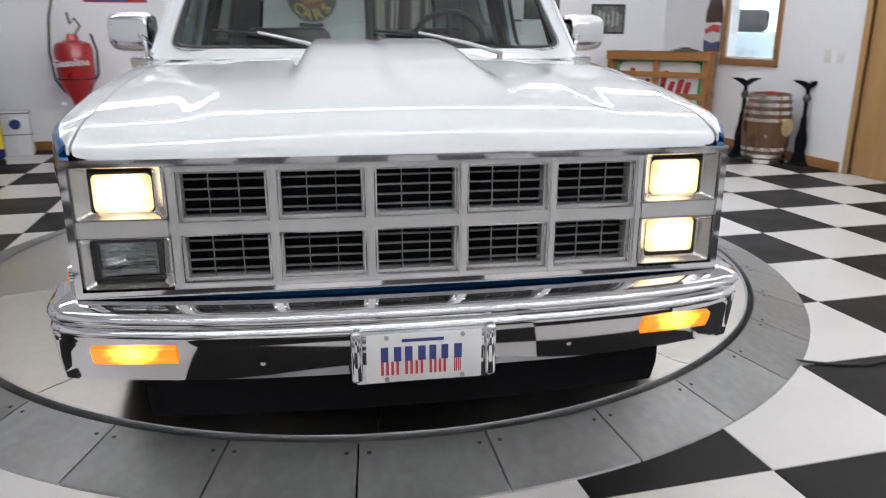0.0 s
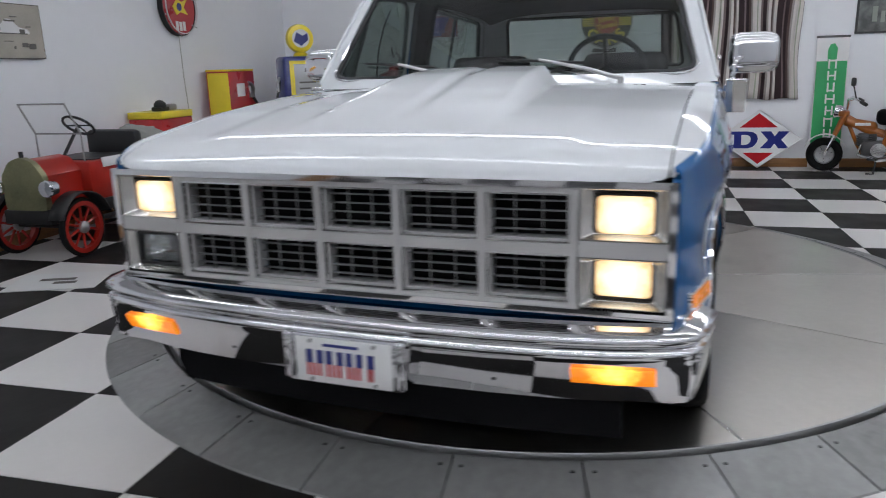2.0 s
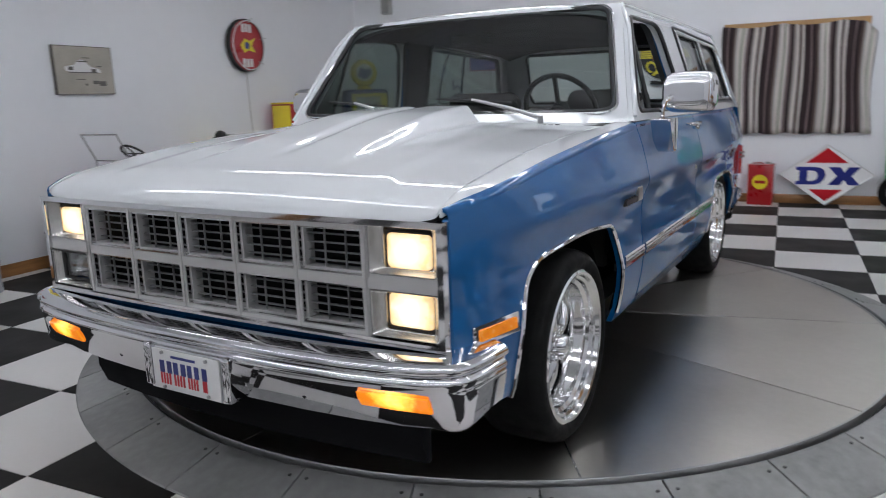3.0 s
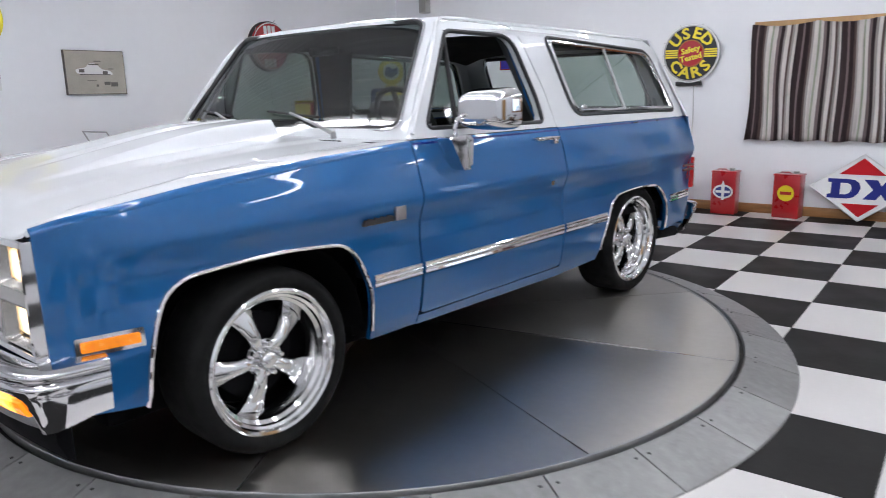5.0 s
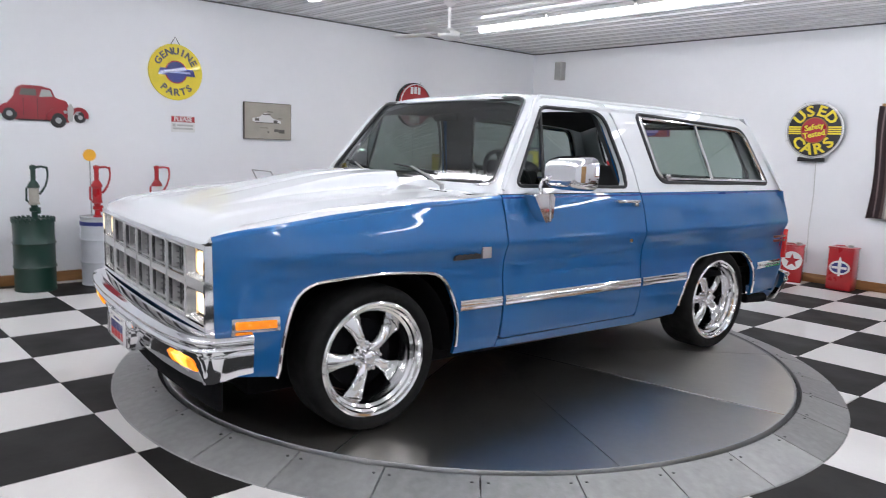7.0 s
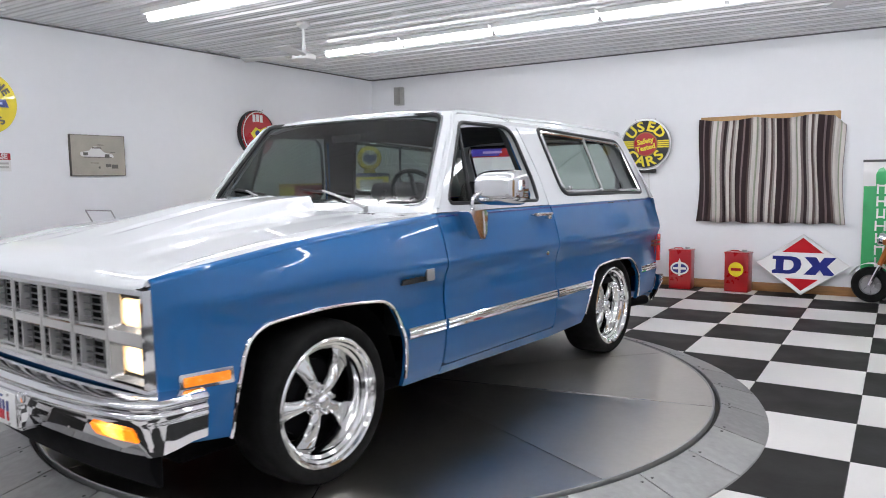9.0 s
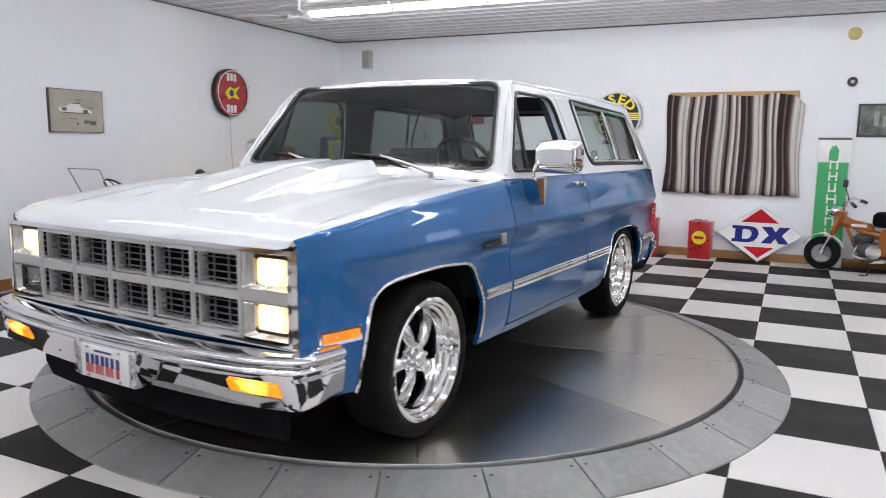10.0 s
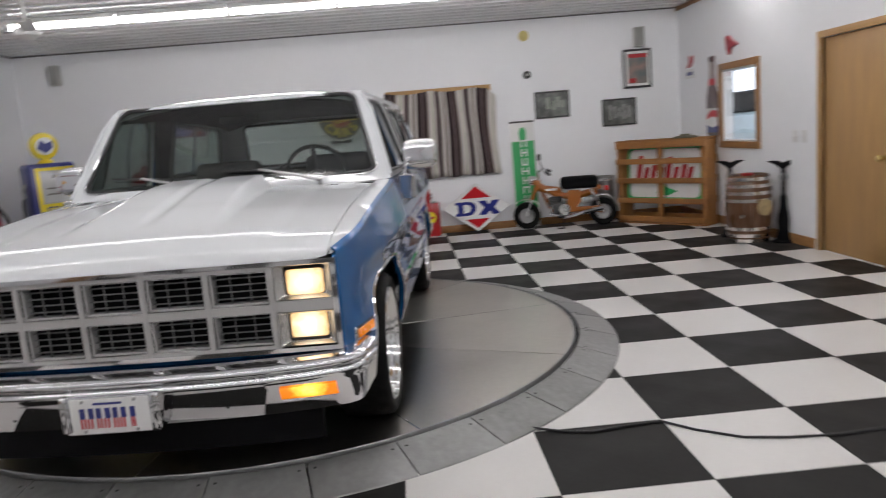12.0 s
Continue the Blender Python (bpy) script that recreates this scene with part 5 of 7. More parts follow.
wb = nt.nodes.new("ShaderNodeBump")
sock(weave, "Scale", 350.0), sock(wb, "Strength", 0.3), sock(wb, "Distance", 0.01)
nt.links.new(weave.outputs[0], wb.inputs["Height"]), nt.links.new(wb.outputs[0], nt.nodes["Principled BSDF"].inputs["Normal"])
ramp.color_ramp.interpolation = "CONSTANT"
els = ramp.color_ramp.elements
tones = {"k": (0.040, 0.024, 0.026), "b": (0.105, 0.070, 0.064), "g": (0.33, 0.30, 0.28), "w": (0.66, 0.62, 0.58), "m": (0.20, 0.15, 0.15), "e": (0.36, 0.40, 0.30)}
cuts, at = [], 0.0
for ch, wide in zip("kmkbgwewmkgwbgw", (0.15, 0.05, 0.10, 0.06, 0.05, 0.11, 0.04, 0.08, 0.07, 0.09, 0.05, 0.08, 0.05, 0.04, 0.07)):
    cuts.append((at, ch))
    at += wide
els[0].color, els[1].position, els[1].color = (*tones["k"], 1), cuts[1][0] / at, (*tones[cuts[1][1]], 1)
for p, ch in cuts[2:]:
    e = els.new(p / at)
    e.color = (*tones[ch], 1)
bm = bmesh.new()
uvl = bm.loops.layers.uv.new("UVMap")
nx, nz = 120, 14
grid = {}
for i in range(nx + 1):
    for j in range(nz + 1):
        u, v = i / nx, j / nz
        sag = 0.03 * abs(math.sin(u * math.pi * 2.5)) * (v > 0.9) + (0.10 * max(0, (u - 0.93) / 0.07) * v if u > 0.93 else 0)
        x = 1.120 + (2.625 - 1.120) * u + 0.02 * math.sin(v * 5 + u * 9) * (0.4 + abs(u - 0.5)) + (0.06 * (1 - v) - 0.03) * (u - 0.5)
        y = YN - 0.065 + 0.022 * math.sin(u * 70 + 1.5 * math.sin(v * 2.1)) * (1.1 - 0.5 * v) + 0.008 * math.sin(u * 163 + v)
        grid[i, j] = (bm.verts.new((x, y, 0.785 + (1.970 - 0.785) * v - sag + 0.008 * math.sin(u * 30) * (1 - v))), u, v)
for i in range(nx):
    for j in range(nz):
        ks = [grid[i, j], grid[i + 1, j], grid[i + 1, j + 1], grid[i, j + 1]]
        f = bm.faces.new([k[0] for k in ks])
        for lp, k in zip(f.loops, ks):
            lp[uvl].uv = (k[1], k[2])
curtain = solid("curtain", bm, CLOTH_N, "brown, black and white striped woven blanket hung as curtain", "curtain")
curtain.modifiers.new("thick", "SOLIDIFY").thickness = 0.004
# plain daylight behind the window
SKYLIGHT = mat("daylight_backdrop", (0.85, 0.92, 1.0), 0.9, vary=0, emit=1.6)

# round used-car neon sign
sg = thing("neon_sign", "round black and yellow used cars sign with neon tubing", "sign", ON_N(0.50, 1.71, 0.02))
part("panel", disc(0.292, 0.0, 0.06), BLACK, sg)
part("rim", disc(0.300, 0.0, 0.068, 48, 0.285), STEEL, sg)
for s in (-1, 1):
    for k in range(4):
        part("stripe", bars([(s * 0.212, 0.036 - 0.024 * k, 0.135, 0.017)], 0.0605, 0.003), YELLOW, sg)
part("center", disc(0.145, 0.06, 0.072), ORANGE, sg, "red and orange center")
part("center_face", disc(0.132, 0.06, 0.075), RED, sg)
part("word", arc_word("USED", 0.212, 0.160, 90, 33, 1.15), YELLOW, sg, m=pose(0, 0, 0.063))
part("word", arc_word("CARS", 0.212, 0.160, 270, 33, 1.15, True), YELLOW, sg, m=pose(0, 0, 0.063))
part("script", letters("Safety", 0.085), YELLOW, sg, m=pose(0.0, 0.035, 0.078, 0, 0, 12))
part("script", letters("Tested", 0.085), YELLOW, sg, m=pose(0.005, -0.045, 0.078, 0, 0, 12))
for k in range(8):
    a = 2 * math.pi * (k + 0.5) / 8
    part("tube_clip", cyl(bmesh.new(), (0.29 * math.cos(a), 0.29 * math.sin(a), 0.05), (0.325 * math.cos(a), 0.325 * math.sin(a), 0.08), 0.004, seg=6), STEEL, sg)
part("neon_tube", tube(bmesh.new(), [(0.308 * math.cos(a), 0.308 * math.sin(a), 0.085) for a in [2 * math.pi * k / 48 for k in range(48)]], 0.005, 6, True), WHITE, sg)
part("transformer", boxed(-0.16, 0.12, -0.345, -0.30, 0.0, 0.06, bevel=0.008), BLACK, sg)
cord("power_cord", [(0.53, YN - 0.03, 1.37), (0.535, YN - 0.012, 1.0), (0.52, YN - 0.012, 0.6), (0.53, YN - 0.012, 0.22)], "thin grey power cord hanging from the neon sign")

# diamond sign
dx = thing("diamond_sign", "white diamond enamel sign with red peaks and blue marks", "sign", Matrix.Translation((2.255, YN - 0.155, 0.004)) @ Matrix.Rotation(radians(90 - 11), 4, "X"))
hw, hh = 0.47, 0.335
part("panel", plate_of([(0, 0), (hw, hh), (hw * 0.0, 2 * hh), (-hw, hh)], 0, 0.02), WHITE, dx)
edge = [(0, 0.006), (hw - 0.008, hh), (0, 2 * hh - 0.006), (-hw + 0.008, hh)]
part("edge", tube(bmesh.new(), [(x, y, 0.02) for x, y in edge], 0.010, 6, True), WHITE, dx)
part("red_peak", plate_of([(-0.205, 0.465), (0.205, 0.465), (0, 0.63)], 0.02, 0.024), MATT_RED, dx)
part("red_foot", plate_of([(-0.165, 0.175), (0.165, 0.175), (0, 0.045)], 0.02, 0.024), MATT_RED, dx)
# a heavy slab letter: stem, serifs and bowl round an open counter
bm = bmesh.new()
outer = [(-0.30, 0.225), (-0.12, 0.225), (-0.06, 0.24), (-0.02, 0.285), (-0.005, 0.335), (-0.02, 0.385), (-0.06, 0.412), (-0.12, 0.42), (-0.30, 0.42), (-0.30, 0.385), (-0.265, 0.385), (-0.265, 0.26), (-0.30, 0.26)]
inner = [(-0.185, 0.265), (-0.135, 0.265), (-0.105, 0.278), (-0.088, 0.30), (-0.082, 0.33), (-0.09, 0.358), (-0.108, 0.374), (-0.135, 0.38), (-0.185, 0.38), (-0.185, 0.37), (-0.185, 0.355), (-0.185, 0.29), (-0.185, 0.275)]
rings = [[bm.verts.new((x, y, z)) for x, y in ring] for ring, z in ((outer, 0.0205), (outer, 0.024), (inner, 0.024), (inner, 0.0205))]
for a, b in zip(rings, rings[1:]):
    for i in range(len(a)):
        bm.faces.new((a[i - 1], a[i], b[i], b[i - 1]))
part("blue_mark", bm, MATT_BLUE, dx)
part("blue_mark", plate_of([(0.02, 0.225), (0.135, 0.225), (0.175, 0.282), (0.215, 0.225), (0.33, 0.225), (0.245, 0.322), (0.33, 0.42), (0.215, 0.42), (0.175, 0.362), (0.135, 0.42), (0.02, 0.42), (0.105, 0.322)], 0.02, 0.024), MATT_BLUE, dx)


def oil_can(x, y, turn, w, h, label):
    ob = thing("oil_can", label, "can", pose(x, y, 0, 0, 0, turn), "red cans along the wall")
    part("body", boxed(-w / 2, w / 2, -0.09, 0.09, 0, h, bevel=0.012), RED, ob)
    part("seam", boxed(-w / 2 - 0.004, w / 2 + 0.004, -0.094, 0.094, h - 0.012, h + 0.004, bevel=0.003), RED, ob)
    bm = cyl(bmesh.new(), (w * 0.25, 0, h), (w * 0.25, 0, h + 0.03), 0.028, seg=14)
    part("cap", bm, STEEL, ob)
    part("handle", tube(bmesh.new(), [(-w * 0.35, 0, h), (-w * 0.33, 0, h + 0.016), (0, 0, h + 0.018), (w * 0.05, 0, h)], 0.006, 6), RED, ob)
    return ob


FRONT = Matrix(((1, 0, 0, 0), (0, 0, -1, -0.092), (0, 1, 0, 0), (0, 0, 0, 1)))
c1 = oil_can(0.44, 8.68, 18, 0.225, 0.42, "red oil can with a white disc and red star")
part("badge_disc", disc(0.105, 0, 0.003), WHITE, c1, m=FRONT @ pose(0, 0.25, 0))
part("star", plate_of([((0.085 if k % 2 == 0 else 0.034) * math.sin(math.pi * k / 5), (0.085 if k % 2 == 0 else 0.034) * math.cos(math.pi * k / 5)) for k in range(10)], 0.003, 0.005), RED, c1, m=FRONT @ pose(0, 0.25, 0))
c2 = oil_can(0.98, 8.66, 0, 0.255, 0.46, "red oil can with a white and blue oval emblem")
part("oval", disc(0.105, 0, 0.003), WHITE, c2, m=FRONT @ pose(0, 0.245, 0) @ Matrix.Diagonal((1.0, 0.72, 1, 1)))
part("oval_core", disc(0.085, 0.003, 0.005), NAVY, c2, m=FRONT @ pose(0, 0.245, 0) @ Matrix.Diagonal((1.0, 0.66, 1, 1)))
part("torch", plate_of([(-0.012, -0.09), (0.012, -0.09), (0.018, 0.07), (0, 0.12), (-0.018, 0.07)], 0.005, 0.007), WHITE, c2, m=FRONT @ pose(0, 0.245, 0))
part("band", bars([(0, 0, 0.15, 0.026)], 0.007), WHITE, c2, m=FRONT @ pose(0, 0.245, 0))
c3 = oil_can(1.605, 8.70, -6, 0.26, 0.45, "red oil can with a round yellow emblem")
part("emblem", disc(0.082, 0, 0.003), YELLOW, c3, m=FRONT @ pose(0, 0.26, 0))
part("emblem_mark", bars([(0, 0, 0.11, 0.032)], 0.003), RED, c3, m=FRONT @ pose(0, 0.26, 0))

# tall green sign with a white head
gs = thing("tall_sign", "tall green and white enamel sign leaning against the wall", "sign", Matrix.Translation((2.965, YN - 0.10, 0.0)) @ Matrix.Rotation(radians(90 - 3.5), 4, "X"))
part("panel", plate_of(rect(0.33, 1.46), 0, 0.015), WHITE, gs, m=pose(0, 0.73, 0))
part("green_field", plate_of([(-0.155, -0.60), (0.155, -0.60), (0.155, 0.46), (0.045, 0.46), (0.05, 0.60), (0.015, 0.655), (-0.025, 0.64), (-0.05, 0.58), (-0.045, 0.46), (-0.155, 0.46)], 0.015, 0.018), GREEN, gs, m=pose(0, 0.73, 0))
rng = random.Random(12)
for k in range(8):
    # each letter-sized mark is one plain shape: two uprights and a crossbar
    y, w, q, c = 1.16 - 0.128 * k, 0.044 + rng.uniform(-0.006, 0.006), 0.018, rng.choice((-0.035, 0.0, 0.035))
    part("mark", plate_of([(-w, -0.052), (-w + q, -0.052), (-w + q, c - 0.009), (w - q, c - 0.009), (w - q, -0.052), (w, -0.052), (w, 0.052), (w - q, 0.052), (w - q, c + 0.009), (-w + q, c + 0.009), (-w + q, 0.052), (-w, 0.052)], 0.0181, 0.0201), WHITE, gs, m=pose(0.008, y, 0))
part("top_edge", boxed(-0.17, 0.17, -0.012, 0.012, -0.002, 0.018, bevel=0.003), DKSTEEL, gs, m=pose(0, 1.455, 0))


def framed(name, m, w, h, depth, frame_mat, face_mat, label, border=0.022):
    ob = thing(name, label, "picture", m)
    part("frame", plate_of(rect(w, h), 0, depth), frame_mat, ob)
    part("print", plate_of(rect(w - 2 * border, h - 2 * border), depth - 0.004, depth + 0.001), face_mat, ob)
    return ob


def noisy(name, c1, c2, scale, rough=0.35, coat=0.5):
    m = mat(name, c1, rough, vary=0, coat=coat)
    n, l = m.node_tree.nodes, m.node_tree.links
    t, rp, co = n.new("ShaderNodeTexNoise"), n.new("ShaderNodeValToRGB"), n.new("ShaderNodeTexCoord")
    sock(t, "Scale", scale), sock(t, "Detail", 8.0)
    rp.color_ramp.elements[0].position, rp.color_ramp.elements[0].color = 0.38, (*c1, 1)
    rp.color_ramp.elements[1].position, rp.color_ramp.elements[1].color = 0.62, (*c2, 1)
    l.new(co.outputs["Object"], t.inputs[0]), l.new(t.outputs[0], rp.inputs[0]), l.new(rp.outputs[0], n["Principled BSDF"].inputs["Base Color"])
    return m


DARK_PRINT = noisy("dark_print", (0.05, 0.055, 0.05), (0.16, 0.17, 0.16), 9)
POSTER = noisy("poster_print", (0.30, 0.20, 0.17), (0.12, 0.14, 0.14), 7)
p1 = framed("picture", ON_N(3.41, 1.655), 0.48, 0.365, 0.02, BLACK, DARK_PRINT, "dark framed print on the white wall")
part("caption", bars([(-0.06, 0.02, 0.05, 0.16), (0.02, -0.01, 0.04, 0.12), (0.08, 0.03, 0.05, 0.14), (0.14, 0.0, 0.04, 0.10)], 0.021), mat("faded_print", (0.28, 0.31, 0.26), 0.6), p1)
p2 = framed("picture", ON_N(4.345, 1.48), 0.475, 0.37, 0.02, BLACK, DARK_PRINT, "dark framed print on the white wall")
part("caption", bars([(-0.13 + 0.065 * k, 0.0, 0.03, 0.20 - 0.04 * (k % 3)) for k in range(5)], 0.021), mat("grey_faded_print", (0.34, 0.34, 0.33), 0.6), p2)
p3 = framed("picture", ON_N(4.62, 2.05), 0.39, 0.525, 0.025, BLACK, WHITE, "black framed poster of old vehicles", 0.03)
part("poster", plate_of(rect(0.27, 0.40), 0.025, 0.028), POSTER, p3)
part("poster_band", bars([(0, 0.17, 0.27, 0.05)], 0.0281), RED, p3), part("poster_patch", bars([(-0.08, -0.16, 0.10, 0.06)], 0.0281), RED, p3)


def speaker(x, z):
    ob = thing("wall_speaker", "grey wall loudspeaker near the ceiling", "speaker", ON_N(x, z), "wall speakers")
    part("cabinet", boxed(-0.062, 0.062, -0.13, 0.13, 0.0, 0.11, bevel=0.012), GREY, ob)
    part("speaker_grille", boxed(-0.052, 0.052, -0.115, 0.115, 0.1105, 0.116, bevel=0.003), mat("grey_mesh", (0.36, 0.36, 0.34), 0.8, bump=0.4, bump_scale=500), ob)


speaker(-3.17, 2.545), speaker(4.64, 2.465)
kn = thing("wall_bell", "small round pale yellow alarm bell on the wall", "bell", ON_N(3.07, 2.60))
PALE_YELLOW = mat("pale_yellow_enamel", (0.62, 0.52, 0.20), 0.45, vary=0.12, coat=0.3)
part("base", disc(0.070, 0, 0.012, 28), PALE_YELLOW, kn), part("dome", lathe(bmesh.new(), [(0.060, 0.012), (0.058, 0.030), (0.040, 0.046), (0.014, 0.050), (0.012, 0.058), (0.002, 0.058)], 24), PALE_YELLOW, kn)
clk = thing("wall_gauge", "small round black gauge on the wall", "gauge", ON_N(3.085, 2.08))
part("case", disc(0.052, 0, 0.03, 24), BLACK, clk), part("dial", disc(0.02, 0.03, 0.033, 16), GREY, clk)
pps = framed("blue_sign", ON_N(-1.66, 1.74), 0.66, 0.25, 0.015, RED, mat("purple_blue_enamel", (0.06, 0.04, 0.42), 0.35, coat=0.5), "blue and red enamel sign on the wall", 0.014)
part("marks", bars([(-0.16 + 0.08 * k, 0.03, 0.05, 0.05) for k in range(4)] + [(0.02, -0.06, 0.30, 0.03)], 0.0161), mat("pale_violet_print", (0.45, 0.35, 0.75), 0.5), pps)
part("red_sweep", plate_of([(0.12, -0.11), (0.30, -0.11), (0.30, 0.11), (0.24, 0.11)], 0.0162, 0.018), RED, pps)

# ---- motorbike ----
bike = thing("minibike", "small orange motorbike with a black seat on its stand", "motorbike", pose(3.42, 8.45, 0, 0, 0, -12))


def bike_wheel(x):
    m = pose(x, 0, 0.185, 90, 0, 0) @ Matrix.Scale(0.86, 4)
    part("tyre", lathe(bmesh.new(), [(0.112, 0.045), (0.150, 0.064), (0.190, 0.060), (0.212, 0.035), (0.215, 0.0), (0.212, -0.035), (0.190, -0.060), (0.150, -0.064), (0.112, -0.045)], 36, close=True), TIRE, bike, m=m)
    w = part("rim", lathe(bmesh.new(), [(0.113, 0.045), (0.120, 0.053), (0.106, 0.03), (0.035, 0.022), (0.035, -0.022), (0.106, -0.03), (0.120, -0.053), (0.113, -0.045)], 28, close=True), STEEL, bike, m=m)
    for k in range(14):
        a = 2 * math.pi * k / 14
        bm = bmesh.new()
        cyl(bm, (0.03 * math.cos(a), 0.03 * math.sin(a), 0.03 * (-1) ** k), (0.105 * math.cos(a + 0.3), 0.105 * math.sin(a + 0.3), 0.028 * (-1) ** k), 0.003, seg=5)
        part("spoke", bm, CHROME, bike, m=m)
    part("hub", cyl(bmesh.new(), (0, 0, -0.06), (0, 0, 0.06), 0.042, seg=16), STEEL, bike, m=m)


bike_wheel(-0.51), bike_wheel(0.51)
for s in (-1, 1):
    part("fork", tube(bmesh.new(), [(-0.51, 0.075 * s, 0.185), (-0.40, 0.075 * s, 0.45), (-0.33, 0.06 * s, 0.66)], 0.018, 8), CHROME, bike)
    part("shock", tube(bmesh.new(), [(0.51, 0.085 * s, 0.185), (0.36, 0.085 * s, 0.50)], 0.022, 8), CHROME, bike)
    part("swingarm", tube(bmesh.new(), [(0.51, 0.07 * s, 0.185), (0.10, 0.06 * s, 0.25)], 0.018, 8), ORANGE, bike)
    part("handlebar", tube(bmesh.new(), [(-0.33, 0.02 * s, 0.68), (-0.32, 0.10 * s, 0.78), (-0.27, 0.22 * s, 0.80), (-0.20, 0.32 * s, 0.76)], 0.012, 8), CHROME, bike)
    part("grip", tube(bmesh.new(), [(-0.215, 0.29 * s, 0.77), (-0.17, 0.38 * s, 0.745)], 0.019, 8), BLACK, bike)
    part("rear_signal", cyl(bmesh.new(), (0.47, 0.10 * s, 0.52), (0.47, 0.14 * s, 0.52), 0.025, seg=12), ORANGE, bike)
part("mirror", tube(bmesh.new(), [(-0.26, -0.20, 0.80), (-0.30, -0.24, 0.95)], 0.007, 6), BLACK, bike)
part("mirror_head", boxed(-0.325, -0.275, -0.27, -0.21, 0.93, 1.02, bevel=0.02), BLACK, bike)
bm = bmesh.new()
vs = box(bm, -0.36, -0.02, -0.05, 0.05, 0.44, 0.54, bevel=0.045, seg=3)
for v in bm.verts:
    v.co.z += -(v.co.x + 0.36) * 0.18 + 0.06
part("tank", bm, ORANGE, bike)
for s in (-1, 1):
    part("fork_cover", tube(bmesh.new(), [(-0.425, 0.078 * s, 0.40), (-0.365, 0.066 * s, 0.56), (-0.335, 0.060 * s, 0.65)], [0.024, 0.027, 0.026], 10), ORANGE, bike)
part("head_cover", boxed(-0.41, -0.30, -0.085, 0.085, 0.60, 0.665, bevel=0.02), ORANGE, bike)
part("down_tube", tube(bmesh.new(), [(-0.30, 0, 0.52), (-0.20, 0, 0.30), (-0.14, 0, 0.20)], 0.02, 8), ORANGE, bike)
part("chain_case", boxed(0.04, 0.50, -0.105, -0.080, 0.205, 0.275, bevel=0.012), ORANGE, bike)
part("skid_bar", tube(bmesh.new(), [(-0.10, -0.17, 0.16), (-0.02, -0.19, 0.155), (0.02, 0, 0.16), (-0.02, 0.19, 0.155)], 0.013, 8), BLACK, bike)
part("rear_rack", tube(bmesh.new(), [(0.40, -0.09, 0.60), (0.58, -0.08, 0.60), (0.62, 0, 0.60), (0.58, 0.08, 0.60), (0.40, 0.09, 0.60)], 0.010, 8), CHROME, bike)
part("main_frame", tube(bmesh.new(), [(-0.36, 0, 0.60), (-0.12, 0, 0.46), (0.10, 0, 0.40), (0.45, 0, 0.47)], 0.045, 8), ORANGE, bike)
bm = bmesh.new()
box(bm, -0.04, 0.46, -0.13, 0.13, 0.515, 0.675, bevel=0.055, seg=3)
part("seat", bm, UNDER, bike, "black padded seat")
bm = bmesh.new()
box(bm, -0.16, 0.10, -0.09, 0.09, 0.18, 0.34, bevel=0.03), box(bm, -0.20, -0.08, -0.05, 0.05, 0.28, 0.42, bevel=0.02)
part("engine", bm, DKSTEEL, bike, "dull metal engine")
part("engine_cover", cyl(bmesh.new(), (0.0, -0.125, 0.25), (0.0, -0.09, 0.25), 0.075, seg=20), ALUMINIUM, bike)
part("carburettor", boxed(-0.10, -0.02, -0.06, 0.04, 0.345, 0.42, bevel=0.012), BLACK, bike)
part("tank_band", boxed(-0.24, -0.09, -0.0545, 0.0545, 0.505, 0.535, bevel=0.004), WHITE, bike)
bm = bmesh.new()
for k in range(5):
    box(bm, -0.215, -0.065, -0.07, 0.07, 0.30 + 0.022 * k, 0.308 + 0.022 * k)
part("cooling_fins", bm, DKSTEEL, bike)
bm = plate_of(rounded([(0.02, 0.22), (0.13, 0.22), (0.23, 0.35), (0.22, 0.50), (0.05, 0.50)], 0.02, 3), 0, 0.05)
bmesh.ops.bevel(bm, geom=bm.edges[:], offset=0.008, segments=2, affect="EDGES")
part("side_panel", bm, ORANGE, bike, m=pose(0, -0.06, 0, 90, 0, 0))
part("air_cleaner", boxed(0.24, 0.36, -0.12, -0.075, 0.31, 0.40, bevel=0.02), STEEL, bike)
part("exhaust", tube(bmesh.new(), [(-0.16, -0.06, 0.30), (-0.19, -0.09, 0.20), (0.0, -0.12, 0.14), (0.25, -0.13, 0.20), (0.50, -0.13, 0.24)], [0.016, 0.016, 0.018, 0.03, 0.032], 8), CHROME, bike)
for x in (-0.51, 0.51):
    bm = bmesh.new()
    pts = [(x + 0.215 * math.cos(radians(a)), 0.195 + 0.215 * math.sin(radians(a))) for a in range(20, 161, 14)]
    rows = [[bm.verts.new((px, s, pz)) for px, pz in pts] for s in (-0.055, 0.055)]
    for k in range(len(pts) - 1):
        bm.faces.new((rows[0][k], rows[0][k + 1], rows[1][k + 1], rows[1][k]))
    part("mudguard", bm, WHITE, bike, "white mudguard").modifiers.new("thick", "SOLIDIFY").thickness = 0.006
part("headlamp", lathe(bmesh.new(), [(0.02, -0.09), (0.06, -0.07), (0.075, 0.0), (0.07, 0.01), (0.002, 0.015)], 20), CHROME, bike, m=pose(-0.44, 0, 0.66, 0, -80, 0))
part("stand", tube(bmesh.new(), [(0.0, -0.08, 0.20), (-0.03, -0.20, 0.005), (-0.10, -0.20, 0.006)], 0.010, 6), BLACK, bike)
part("tail_lamp", boxed(0.54, 0.60, -0.04, 0.04, 0.46, 0.53, bevel=0.012), RED_LENS, bike)
bn = thing("steel_bin", "dark ribbed steel bin behind the motorbike", "bin", pose(4.03, 8.66, 0))
